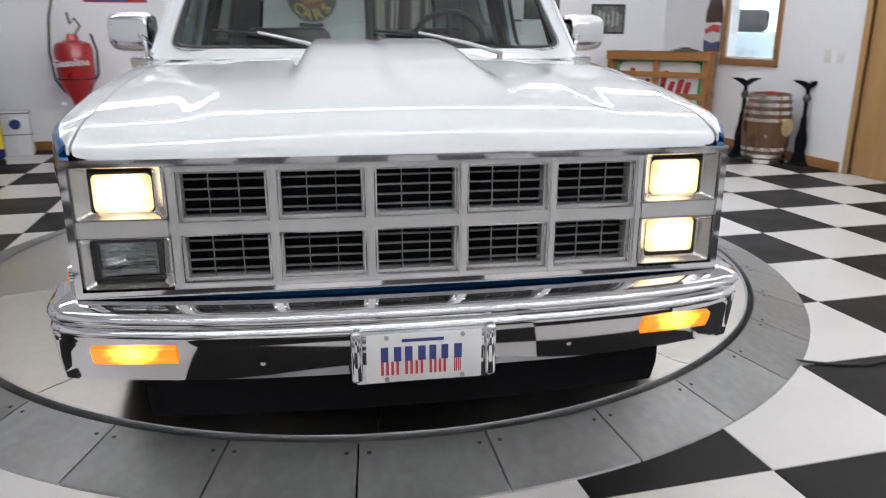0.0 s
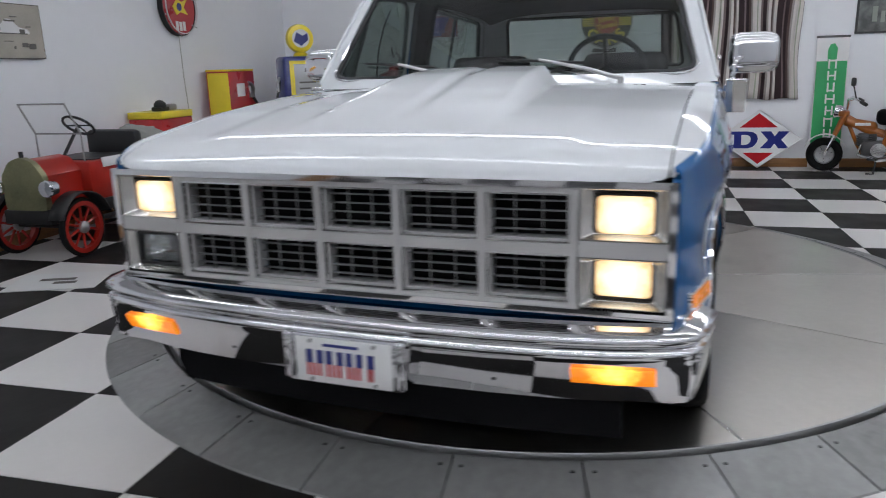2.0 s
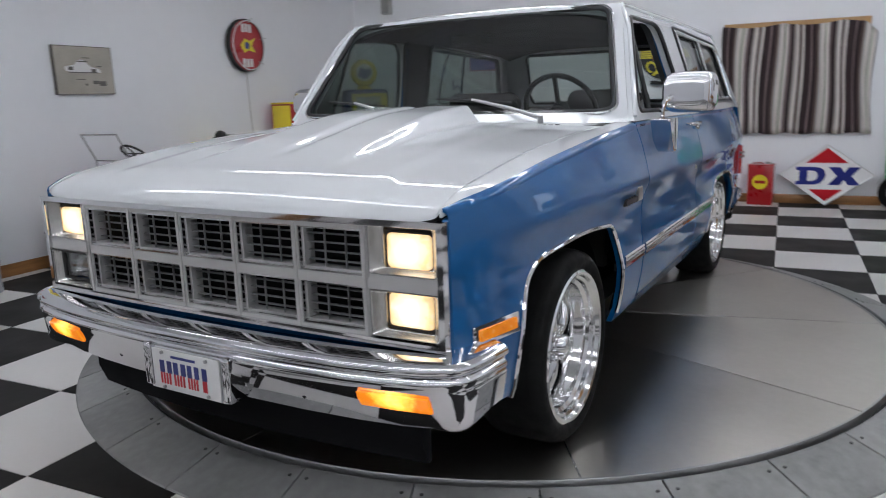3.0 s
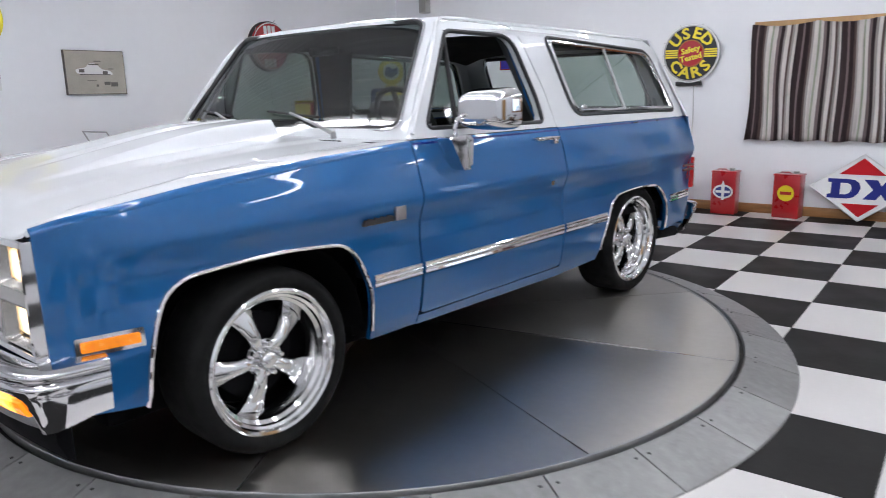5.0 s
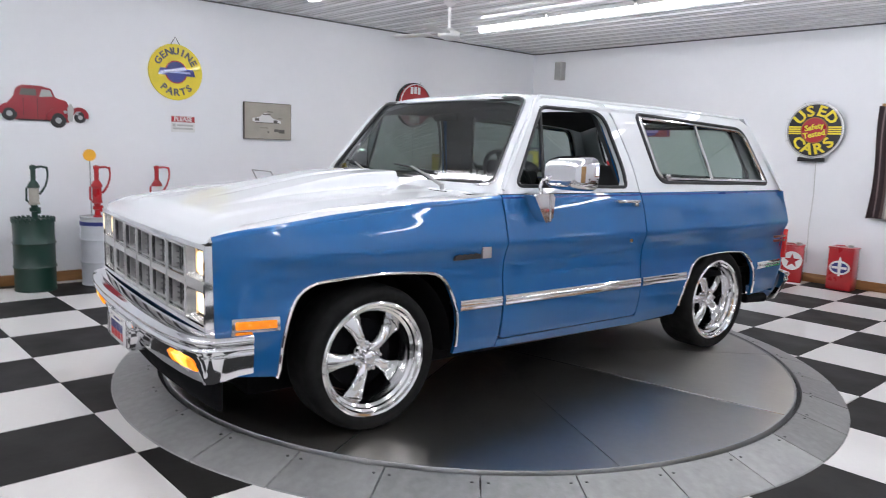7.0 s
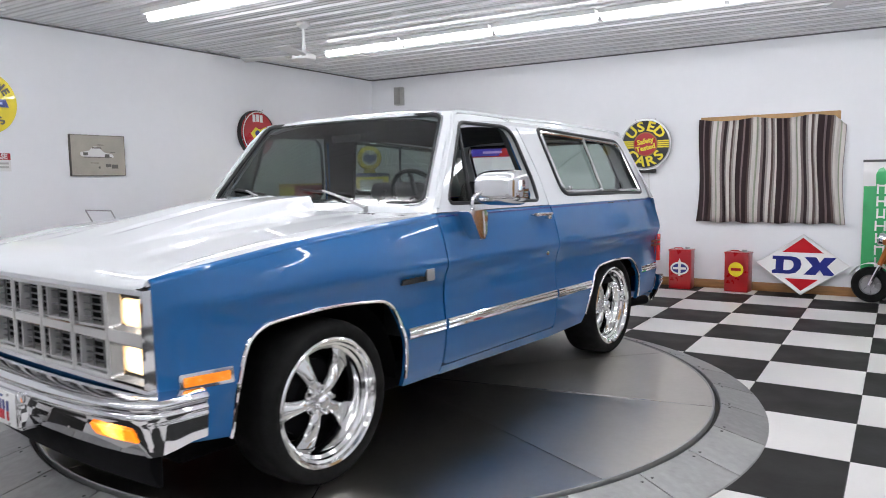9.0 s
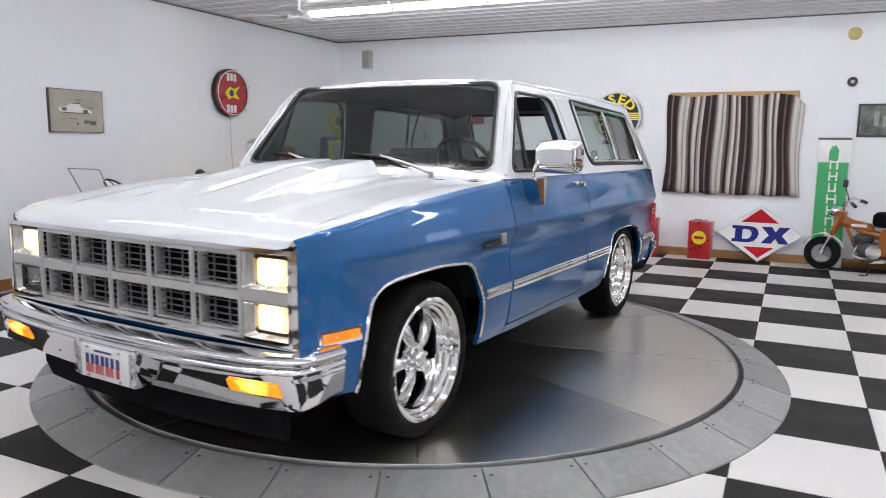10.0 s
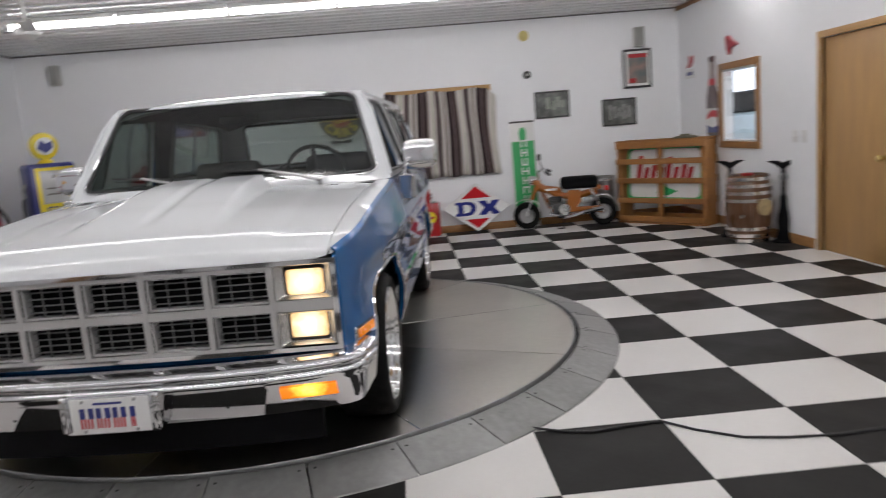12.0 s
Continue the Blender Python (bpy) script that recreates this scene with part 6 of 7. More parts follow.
part("body", lathe(bmesh.new(), [(0.12, 0.0)] + [(0.13 + 0.004 * (k % 2), 0.02 + 0.03 * k) for k in range(20)] + [(0.142, 0.61), (0.142, 0.63), (0.125, 0.63), (0.12, 0.05), (0.01, 0.05)], 28), STEEL, bn)

# ---- pallet rack with a sign inside, across the corner ----
rack = thing("pallet_rack", "stained wooden pallet stood on edge holding an old sign", "rack", Matrix.Translation((4.145, 8.40, 0)) @ Matrix.Rotation(math.atan2(7.39 - 8.40, 4.99 - 4.195), 4, "Z"))
L, H = 1.285, 1.07
for k, z in enumerate((0.03, 0.27, 0.53, 0.78, 0.985)):
    part("slat", boxed(0.0, L, -0.012, 0.010, z, z + (0.070 if k < 4 else 0.085), bevel=0.003), PALLET, rack)
    part("slat", boxed(0.0, L, 0.27, 0.292, z, z + 0.085, bevel=0.003), PALLET, rack)
for x in (0.0, L / 2 - 0.035, L - 0.07):
    part("post", boxed(x + (0.002 if x == 0 else 0), x + 0.068, 0.012, 0.268, 0.02, H - 0.01, bevel=0.004) if x != L / 2 - 0.035 else boxed(x, x + 0.07, 0.012, 0.05, 0.02, H - 0.01, bevel=0.004), PALLET, rack)
part("top_board", boxed(-0.005, L + 0.005, -0.014, 0.295, H, H + 0.02, bevel=0.004), PALLET, rack)
part("bottom_board", boxed(0.0, L, 0.0, 0.28, 0.0, 0.02, bevel=0.004), PALLET, rack)
sn = thing("old_sign", "white enamel sign with green border and red script", "sign", rack.matrix_basis @ Matrix.Translation((L / 2, 0.12, 0.65)) @ Matrix.Rotation(radians(86), 4, "X"))
part("border", plate_of(rect(1.10, 0.70, 0.10), -0.004, 0.006), GREEN, sn), part("panel", plate_of(rect(1.02, 0.62, 0.08), 0.006, 0.009), WHITE, sn)
for x, h in ((-0.36, 0.30), (-0.26, 0.15), (-0.15, 0.18), (-0.04, 0.15), (0.07, 0.28), (0.17, 0.15), (0.28, 0.18), (0.37, 0.15)):
    bm = bmesh.new()
    prism(bm, rounded([(x - 0.050, -0.04), (x + 0.025, -0.04), (x + 0.060, -0.04 + h), (x - 0.010, -0.04 + h)], 0.022, 3), Matrix.Translation((0, -0.03, 0.009)), 0.004)
    part("red_stroke", bm, RED, sn)
part("green_figure", plate_of([(-0.10, -0.25), (0.05, -0.29), (0.20, -0.23), (0.05, -0.18), (-0.02, -0.10), (-0.06, -0.18)], 0.009, 0.012), GREEN, sn)
cap = thing("dark_hubcap", "dark dished hubcap lying on the pallet rack", "hubcap", rack.matrix_basis @ Matrix.Translation((0.95, 0.13, H + 0.02)))
part("dish", lathe(bmesh.new(), [(0.16, 0.0), (0.165, 0.008), (0.13, 0.022), (0.07, 0.03), (0.06, 0.045), (0.002, 0.05)], 28), mat("dull_olive_metal", (0.10, 0.095, 0.06), 0.5, 0.4), cap)

# ---- wooden barrel with copper bands ----
bar = thing("wooden_barrel", "varnished wooden barrel with bright copper bands", "barrel", pose(4.89, 6.19, 0))
PB = [(0.205, 0.03), (0.222, 0.15), (0.235, 0.30), (0.238, 0.37), (0.235, 0.44), (0.222, 0.58), (0.20, 0.70), (0.19, 0.71), (0.18, 0.68), (0.01, 0.68)]
for k in range(20):
    bm = bmesh.new()
    a0, a1 = 2 * math.pi * k / 20 + 0.006, 2 * math.pi * (k + 1) / 20 - 0.006
    rows = [[bm.verts.new((r * math.cos(a), r * math.sin(a), z)) for r, z in PB[:8] + [(0.17, 0.70), (0.19, 0.37), (0.17, 0.03)]] for a in (a0, (a0 + a1) / 2, a1)]
    for p, q in zip(rows, rows[1:]):
        for i in range(len(p)):
            bm.faces.new((p[i - 1], p[i], q[i], q[i - 1]))
    bm.faces.new(rows[0]), bm.faces.new(rows[-1])
    part("stave", bm, BARREL, bar)
part("lid", disc(0.175, 0.66, 0.69, 32), BARREL, bar)
for z, r in ((0.085, 0.217), (0.155, 0.225), (0.45, 0.2355), (0.525, 0.230), (0.60, 0.221), (0.67, 0.209), (0.03, 0.208)):
    part("band", lathe(bmesh.new(), [(r + 0.003, z - 0.018), (r + 0.004, z + 0.018), (r - 0.004, z + 0.018), (r - 0.003, z - 0.018)], 36, close=True), COPPER, bar)
part("emblem", disc(0.088, 0.0, 0.012, 28), mat("straw_coloured_wood", (0.42, 0.31, 0.16), 0.7, vary=0.3, scale=30, bump=0.2), bar, "round straw-coloured emblem", m=Matrix.Rotation(radians(14), 4, "Z") @ Matrix.Translation((0.0, -0.237, 0.38)) @ Matrix.Rotation(radians(90), 4, "X"))
part("spigot", cyl(bmesh.new(), (-0.15, -0.19, 0.30), (-0.20, -0.26, 0.30), 0.015, seg=10), STEEL, bar)
solid("red_tin", lathe(bmesh.new(), [(0.002, 0.69), (0.055, 0.69), (0.057, 0.695), (0.057, 0.722), (0.048, 0.730), (0.002, 0.730)], 24), RED, "small flat red tin standing on the barrel lid", "tin", pose(4.86, 6.14, 0.0))
for x, y, turn in ((4.87, 6.57, -35), (5.15, 5.97, -35)):
    ax = thing("black_stand", "slim black metal stand with a winged top", "stand", pose(x, y, 0, 0, 0, turn), "stands beside the barrel")
    part("pole", cyl(bmesh.new(), (0, 0, 0.02), (0, 0, 0.78), 0.020, seg=12), UNDER, ax)
    part("foot", lathe(bmesh.new(), [(0.002, 0.0), (0.105, 0.0), (0.108, 0.014), (0.080, 0.03), (0.052, 0.12), (0.058, 0.22), (0.048, 0.31), (0.036, 0.36), (0.030, 0.48), (0.002, 0.49)], 20), UNDER, ax)
    part("collar", lathe(bmesh.new(), [(0.020, 0.63), (0.034, 0.64), (0.040, 0.67), (0.030, 0.70), (0.020, 0.71)], 16), DKSTEEL, ax)
    for w in (-1, 1):
        bm = bmesh.new()
        prism(bm, rounded([(0.0, 0.745), (0.03, 0.765), (0.075, 0.800), (0.150, 0.838), (0.090, 0.842), (0.035, 0.835), (0.0, 0.815)], 0.008, 2), Matrix(((w, 0, 0, 0), (0, 0, -1, 0.018), (0, 1, 0, 0), (0, 0, 0, 1))), 0.036)
        part("wing", bm, UNDER, ax)

# ---- east wall ----
win = thing("window_2", "wood framed window looking into bright daylight", "window", pose(XE, 0, 0), kind="structure")
y0, y1, z0, z1 = WIN_E
for a, b, c, d in ((y0 - 0.075, y1 + 0.075, z1, z1 + 0.075), (y0 - 0.075, y1 + 0.075, z0 - 0.075, z0), (y0 - 0.075, y0, z0, z1), (y1, y1 + 0.075, z0, z1)):
    part("window_frame", boxed(-0.025, 0.0, a, b, c, d, bevel=0.004), WOOD, win)
for a, b, c, d in ((y0, y1, z1 - 0.02, z1), (y0, y1, z0, z0 + 0.02), (y0, y0 + 0.02, z0, z1), (y1 - 0.02, y1, z0, z1)):
    part("window_reveal", boxed(0.0, 0.12, a, b, c, d), WHITE, win)
part("pane", boxed(0.008, 0.014, y0 + 0.02, y1 - 0.02, z0 + 0.02, z1 - 0.02), CLEAR, win).visible_shadow = False
solid("backdrop_east", boxed(XE + 3.0, XE + 3.02, 4.0, 16.0, -0.5, 5.0), SKYLIGHT, "bright overcast daylight outside the window", "backdrop", kind="structure")
solid("backdrop_north", boxed(-1.0, 5.0, YN + 1.5, YN + 1.52, -0.5, 4.0), SKYLIGHT, "bright overcast daylight outside the window", "backdrop", kind="structure")
solid("ground", boxed(XE + 0.13, XE + 3.0, 4.0, 16.0, -0.05, 0.0), CONCRETE, "grey concrete yard outside", "ground", kind="structure")
van = thing("parked_van", "pale van parked outside the window", "van", pose(XE + 1.9, 11.2, 0.0))
part("body", boxed(-0.5, 0.5, -1.9, 0.9, 0.3, 1.33, bevel=0.08), mat("pale_teal_paint", (0.50, 0.62, 0.64), 0.3, coat=1), van)
part("bumper", boxed(-0.56, -0.5, -1.8, 0.8, 0.80, 0.90, bevel=0.02), DARK_GAP, van), part("cabin", boxed(-0.42, 0.42, -1.5, -0.35, 1.33, 1.66, bevel=0.08), DARK_GAP, van)
part("wheel", cyl(bmesh.new(), (-0.52, -1.0, 0.30), (-0.35, -1.0, 0.30), 0.30, seg=24), TIRE, van)
drs = thing("door_1", "plain oak veneer flush door, closed", "door", pose(XE, 0, 0), kind="structure")
a, b, _, h = DOOR_E
part("leaf", boxed(0.02, 0.06, a + 0.004, b - 0.004, 0.008, h - 0.004, bevel=0.003), OAK, drs)
for p, q, c, d in ((a - 0.06, a, 0, h + 0.06), (b, b + 0.06, 0, h + 0.06), (a, b, h, h + 0.06)):
    part("casing", boxed(-0.018, 0.0, p, q, c, d, bevel=0.005), OAK, drs)
for p, q, c, d in ((a, a + 0.012, 0, h), (b - 0.012, b, 0, h)):
    part("jamb", boxed(0.0, 0.12, p - (0.012 if p == a else -0.012), q - (0.012 if p == a else -0.012), c, d), OAK, drs)
part("door_back", boxed(0.121, 0.15, a - 0.05, b + 0.05, 0, h + 0.05), OAK, drs)
part("knob", lathe(bmesh.new(), [(0.028, 0.0), (0.028, 0.008), (0.012, 0.012), (0.012, 0.035), (0.028, 0.045), (0.03, 0.06), (0.02, 0.072), (0.002, 0.074)], 20), mat("brass_knob", (0.72, 0.56, 0.25), 0.25, 1.0), drs, "brass door knob", m=Matrix(((0, 0, -1, 0.02), (1, 0, 0, a + 0.07), (0, 1, 0, 0.90), (0, 0, 0, 1))))
bt = thing("bottle_sign", "tall cut-out soda bottle sign on the wall", "sign", ON_E(7.74, 1.085))
outline = [(1.5 * u, v) for u, v in ((0.105, 0.0), (0.11, 0.05), (0.11, 0.42), (0.10, 0.50), (0.06, 0.64), (0.045, 0.76), (0.045, 0.92), (0.05, 0.93), (0.05, 0.97))]
part("bottle", plate_of(outline + [(-x, y) for x, y in reversed(outline)], 0, 0.012), mat("dark_cola_print", (0.07, 0.02, 0.02), 0.3, coat=0.6), bt)
part("neck", plate_of([(0.062, 0.70), (0.062, 0.90), (-0.062, 0.90), (-0.062, 0.70)], 0.012, 0.014), mat("pale_glass_print", (0.45, 0.40, 0.38), 0.3), bt)
part("neck_label", plate_of([(0.09, 0.62), (0.072, 0.70), (-0.072, 0.70), (-0.09, 0.62)], 0.012, 0.0145), PINK_RED, bt)
part("label", plate_of([(0.162, 0.10), (0.162, 0.34), (-0.162, 0.34), (-0.162, 0.10)], 0.012, 0.014), WHITE, bt)
part("label_red", plate_of([(0.15, 0.22), (0.15, 0.30), (0.0, 0.32), (-0.15, 0.26), (-0.15, 0.20), (0.0, 0.24)], 0.014, 0.016), PINK_RED, bt)
part("label_blue", plate_of([(0.162, 0.04), (0.162, 0.13), (0.0, 0.10), (-0.162, 0.14), (-0.162, 0.04)], 0.014, 0.0155), NAVY, bt)
hs = thing("small_sign", "small red winged and blue sign on the wall", "sign", ON_E(8.43, 1.98))
part("panel", plate_of(rect(0.26, 0.12), 0, 0.01), WHITE, hs, m=pose(0, -0.08, 0)), part("panel_print", bars([(0, -0.08, 0.20, 0.045)], 0.010), NAVY, hs)
part("red_wing", plate_of([(-0.10, 0.0), (0.02, 0.0), (0.10, 0.06), (0.12, 0.15), (0.04, 0.12), (-0.02, 0.16), (-0.03, 0.07)], 0, 0.01), RED, hs)
bd = thing("red_ornament", "small red winged ornament on the wall", "ornament", ON_E(7.19, 2.12))
part("wing", plate_of([(0.16, 0.0), (0.02, 0.07), (-0.06, 0.12), (-0.12, 0.10), (-0.10, -0.02), (-0.04, -0.10), (0.0, -0.03)], 0, 0.03), mat("dull_red_enamel", (0.35, 0.03, 0.04), 0.4), bd)
for dy in (0.0, 0.16):
    sw = thing("light_switch", "white light switch plate", "switch", ON_E(5.66 + dy, 1.08), "switch plates")
    part("plate", boxed(-0.045, 0.045, -0.06, 0.06, 0, 0.006, bevel=0.002), WHITE, sw), part("toggle", boxed(-0.008, 0.008, -0.012, 0.012, 0.006, 0.016, bevel=0.002), WHITE, sw)

# ---- west wall ----
rc = thing("car_cutout", "red cut-out picture of an old coupe on the wall", "wall decoration", ON_W(2.035, 1.60))
CRIMSON = mat("crimson_enamel", (0.30, 0.006, 0.016), 0.35, vary=0.15, coat=0.5)
body = [(-0.315, -0.075), (-0.29, 0.06), (-0.24, 0.115), (-0.215, 0.195), (-0.17, 0.225), (-0.02, 0.225), (0.075, 0.205), (0.105, 0.125), (0.20, 0.10), (0.235, 0.02), (0.22, -0.10), (0.05, -0.09), (-0.22, -0.085)]
part("body", plate_of(rounded(body, 0.02, 3), 0, 0.012), CRIMSON, rc)


def cut_fender(x, y, r, a0, a1, z):
    arc = [(x + r * math.cos(radians(a)), y + r * math.sin(radians(a))) for a in range(a0, a1 + 1, 15)]
    inner = [(x + r * 0.55 * math.cos(radians(a)), y + r * 0.55 * math.sin(radians(a))) for a in range(a1, a0 - 1, -15)]
    part("wing", plate_of(arc + inner, z, z + 0.010), CRIMSON, rc)


for x, y, r, a0, a1 in ((-0.275, -0.035, 0.095, 15, 180), (0.125, -0.07, 0.105, 15, 180), (0.305, -0.035, 0.085, -15, 165)):
    cut_fender(x, y, r, a0, a1, 0.010)
for x, y, r in ((-0.275, -0.035, 0.062), (0.125, -0.08, 0.068), (0.315, -0.045, 0.052)):
    part("tyre", disc(r, 0.006, 0.017, 24), BLACK, rc, m=pose(x, y, 0)), part("hub", disc(r * 0.40, 0.017, 0.021, 16), STEEL, rc, m=pose(x, y, 0))
part("side_window", plate_of([(-0.19, 0.135), (-0.17, 0.195), (-0.055, 0.195), (-0.05, 0.135)], 0.012, 0.014), INK, rc), part("windscreen", plate_of([(-0.03, 0.125), (-0.005, 0.195), (0.065, 0.19), (0.085, 0.135)], 0.012, 0.014), GREY, rc)
part("door_line", bars([(-0.045, 0.03, 0.004, 0.18), (-0.16, 0.03, 0.004, 0.16)], 0.0122, 0.001), DARK_GAP, rc)
part("radiator", plate_of(rounded([(0.205, -0.085), (0.245, -0.085), (0.26, 0.03), (0.235, 0.085), (0.205, 0.04)], 0.015, 3), 0.012, 0.026), GREY, rc)
part("headlamp", disc(0.015, 0.02, 0.03, 14), STEEL, rc, m=pose(0.185, 0.0, 0)), part("headlamp", disc(0.013, 0.02, 0.03, 14), STEEL, rc, m=pose(0.285, -0.01, 0))
part("running_board", bars([(-0.08, -0.085, 0.26, 0.014)], 0.012, 0.008), DARK_GAP, rc)
ys = thing("round_sign", "round yellow enamel parts sign with a blue emblem", "sign", ON_W(3.28, 2.06))
part("panel", lathe(bmesh.new(), [(0.278, 0.0), (0.282, 0.008), (0.278, 0.016), (0.002, 0.022)], 48), YELLOW, ys)
part("emblem", disc(0.105, 0.018, 0.024, 32), NAVY, ys), part("emblem_ring", disc(0.115, 0.017, 0.0235, 32), RED, ys)
part("bow", plate_of([(-0.19, -0.035), (-0.055, -0.035), (-0.05, -0.06), (0.05, -0.06), (0.055, -0.035), (0.20, -0.035), (0.175, 0.035), (0.055, 0.035), (0.05, 0.055), (-0.05, 0.055), (-0.055, 0.035), (-0.165, 0.035)], 0.024, 0.027), NAVY, ys)
part("bow_bar", bars([(0.005, 0, 0.28, 0.020)], 0.027), mat("pale_blue_print", (0.45, 0.5, 0.7), 0.4), ys)
part("word", arc_word("GENUINE", 0.205, 0.095, 90, 20, 1.1), INK, ys, m=pose(0, 0, 0.021)), part("word", arc_word("PARTS", 0.205, 0.095, 270, 20, 1.1, True), INK, ys, m=pose(0, 0, 0.021))
part("hanger", tube(bmesh.new(), [(-0.05, 0.27, 0.01), (0, 0.35, 0.01), (0.05, 0.27, 0.01)], 0.004, 6), BLACK, ys)
pz = thing("notice_sign", "small white and red notice on the wall", "sign", ON_W(3.35, 1.537))
part("panel", plate_of(rect(0.25, 0.165), 0, 0.004), WHITE, pz), part("head", bars([(0, 0.05, 0.246, 0.058)], 0.004, 0.001), RED, pz)
part("word", letters("PLEASE", 0.062, 0.0008), WHITE, pz, m=pose(0, 0.05, 0.0058)), part("lines", bars([(0.02, -0.012, 0.17, 0.018), (0.0, -0.045, 0.21, 0.018), (-0.095, -0.012, 0.03, 0.03)], 0.004, 0.001), GREY, pz)
cv = framed("canvas_print", ON_W(4.32, 1.612), 0.585, 0.405, 0.03, mat("dark_canvas_edge", (0.10, 0.09, 0.08), 0.8), CREAM, "aged grey canvas print of a sports car drawing", 0.006)
part("drawing", plate_of(rounded([(-0.20, 0.03), (-0.10, 0.045), (-0.06, 0.09), (0.0, 0.085), (0.06, 0.03), (0.15, 0.015), (0.17, -0.02), (-0.19, -0.01)], 0.02, 3), 0.031, 0.033), WHITE, cv)
bm = bars([(-0.02, 0.075, 0.10, 0.012), (-0.01, -0.018, 0.30, 0.008), (-0.14, 0.015, 0.05, 0.03), (0.09, 0.0, 0.05, 0.03), (0.15, 0.035, 0.05, 0.008), (0.02, 0.105, 0.07, 0.008), (0.10, -0.10, 0.06, 0.03), (0.17, -0.11, 0.07, 0.04), (0.0, -0.12, 0.02, 0.02), (-0.05, -0.075, 0.09, 0.006)], 0.0332, 0.001)
part("drawing_lines", bm, INK, cv)
rn = thing("neon_sign", "round red neon sign with white lettering bars and an orange figure", "sign", ON_W(6.43, 1.92, 0.02))
part("panel", disc(0.275, 0.0, 0.05), RED, rn), part("rim", disc(0.283, 0.0, 0.056, 48, 0.27), DARK_GAP, rn)
for x, y in ((-0.05, 0.185), (0.01, 0.19), (0.07, 0.185), (-0.06, -0.185), (0.0, -0.19), (0.06, -0.185)):
    part("mark", bars([(x, y, 0.045, 0.09)], 0.0505), WHITE, rn)
part("figure", plate_of([(-0.11, 0.0), (-0.03, 0.075), (0.05, 0.05), (0.15, 0.09), (0.08, 0.0), (0.14, -0.07), (0.02, -0.05), (-0.05, -0.08)], 0.0506, 0.054), YELLOW, rn), part("figure_core", disc(0.04, 0.053, 0.056, 16), NAVY, rn)
part("neon_tube", tube(bmesh.new(), [(0.262 * math.cos(a), 0.262 * math.sin(a), 0.085) for a in [2 * math.pi * k / 40 for k in range(40)]], 0.006, 6, True), WHITE, rn)
for k in range(6):
    a = 2 * math.pi * (k + 0.3) / 6
    part("tube_clip", cyl(bmesh.new(), (0.25 * math.cos(a), 0.25 * math.sin(a), 0.05), (0.30 * math.cos(a), 0.30 * math.sin(a), 0.095), 0.004, seg=6), STEEL, rn)
cord("power_cord", [(XW + 0.02, 6.45, 1.65), (XW + 0.012, 6.47, 1.2), (XW + 0.012, 6.50, 0.8), (XW + 0.012, 6.52, 0.30)], "thin grey power cord hanging from the neon sign")


# ---- drums with hand pumps ----
def hand_pump(x, y, z, head, bodym, turn, label):
    ob = thing("hand_pump", label, "pump", pose(x, y, z, 0, 0, turn), "hand pumps on the drums")
    part("foot", lathe(bmesh.new(), [(0.04, 0.0), (0.04, 0.012), (0.026, 0.02), (0.026, 0.07), (0.04, 0.075), (0.04, 0.10), (0.028, 0.11), (0.03, 0.14), (0.002, 0.14)], 18), head, ob)
    part("barrel", lathe(bmesh.new(), [(0.030, 0.13), (0.046, 0.135), (0.046, 0.15), (0.041, 0.155), (0.041, 0.275), (0.046, 0.28), (0.046, 0.295), (0.034, 0.32), (0.022, 0.34), (0.002, 0.34)], 20), bodym, ob)
    part("head", lathe(bmesh.new(), [(0.046, 0.282), (0.050, 0.286), (0.050, 0.30), (0.030, 0.335), (0.021, 0.345), (0.021, 0.445), (0.027, 0.45), (0.027, 0.475), (0.010, 0.485), (0.002, 0.485)], 16), head, ob)
    part("handle", tube(bmesh.new(), [(0.0, 0, 0.462), (0.07, 0, 0.470), (0.112, 0, 0.462), (0.118, 0, 0.41), (0.114, 0, 0.36), (0.096, 0, 0.30), (0.070, 0, 0.255), (0.045, 0, 0.225)], [0.012, 0.010, 0.012, 0.008, 0.008, 0.009, 0.010, 0.010], 8), head, ob)
    part("spout", tube(bmesh.new(), [(-0.03, 0, 0.30), (-0.058, 0, 0.275), (-0.062, 0, 0.17), (-0.045, 0, 0.155)], 0.009, 8), head, ob)
    part("crank", boxed(0.0, 0.05, -0.02, 0.02, 0.05, 0.11, bevel=0.008), head, ob)
    return ob


def drum(x, y, r, h, material, label, crown=False):
    ob = thing("oil_drum", label, "drum", pose(x, y, 0), "drums along the wall")
    prof = [(r - 0.008, 0.0), (r, 0.004), (r, 0.016), (r - 0.005, 0.022)]
    for z in (h * 0.34, h * 0.67):
        prof += [(r - 0.004, z - 0.02), (r + 0.006, z), (r - 0.004, z + 0.02)]
    prof += [(r - 0.005, h - 0.022), (r, h - 0.016), (r, h), (r - 0.012, h), (r - 0.012, h - 0.02), (0.002, h - 0.02)]
    part("shell", lathe(bmesh.new(), prof, 40), material, ob)
    if crown:
        bm = bmesh.new()
        for k in range(26):
            a = 2 * math.pi * k / 26
            prism(bm, [(-0.018, -0.03), (0.018, -0.03), (0.012, 0.012), (-0.012, 0.012)], Matrix.Rotation(a, 4, "Z") @ Matrix(((0, 0, 1, r - 0.002), (1, 0, 0, 0), (0, 1, 0, h), (0, 0, 0, 1))), 0.006)
        part("lid_lugs", bm, material, ob)
    part("lid", disc(r - 0.013, h - 0.018, h - 0.010, 32), material, ob)
    return ob


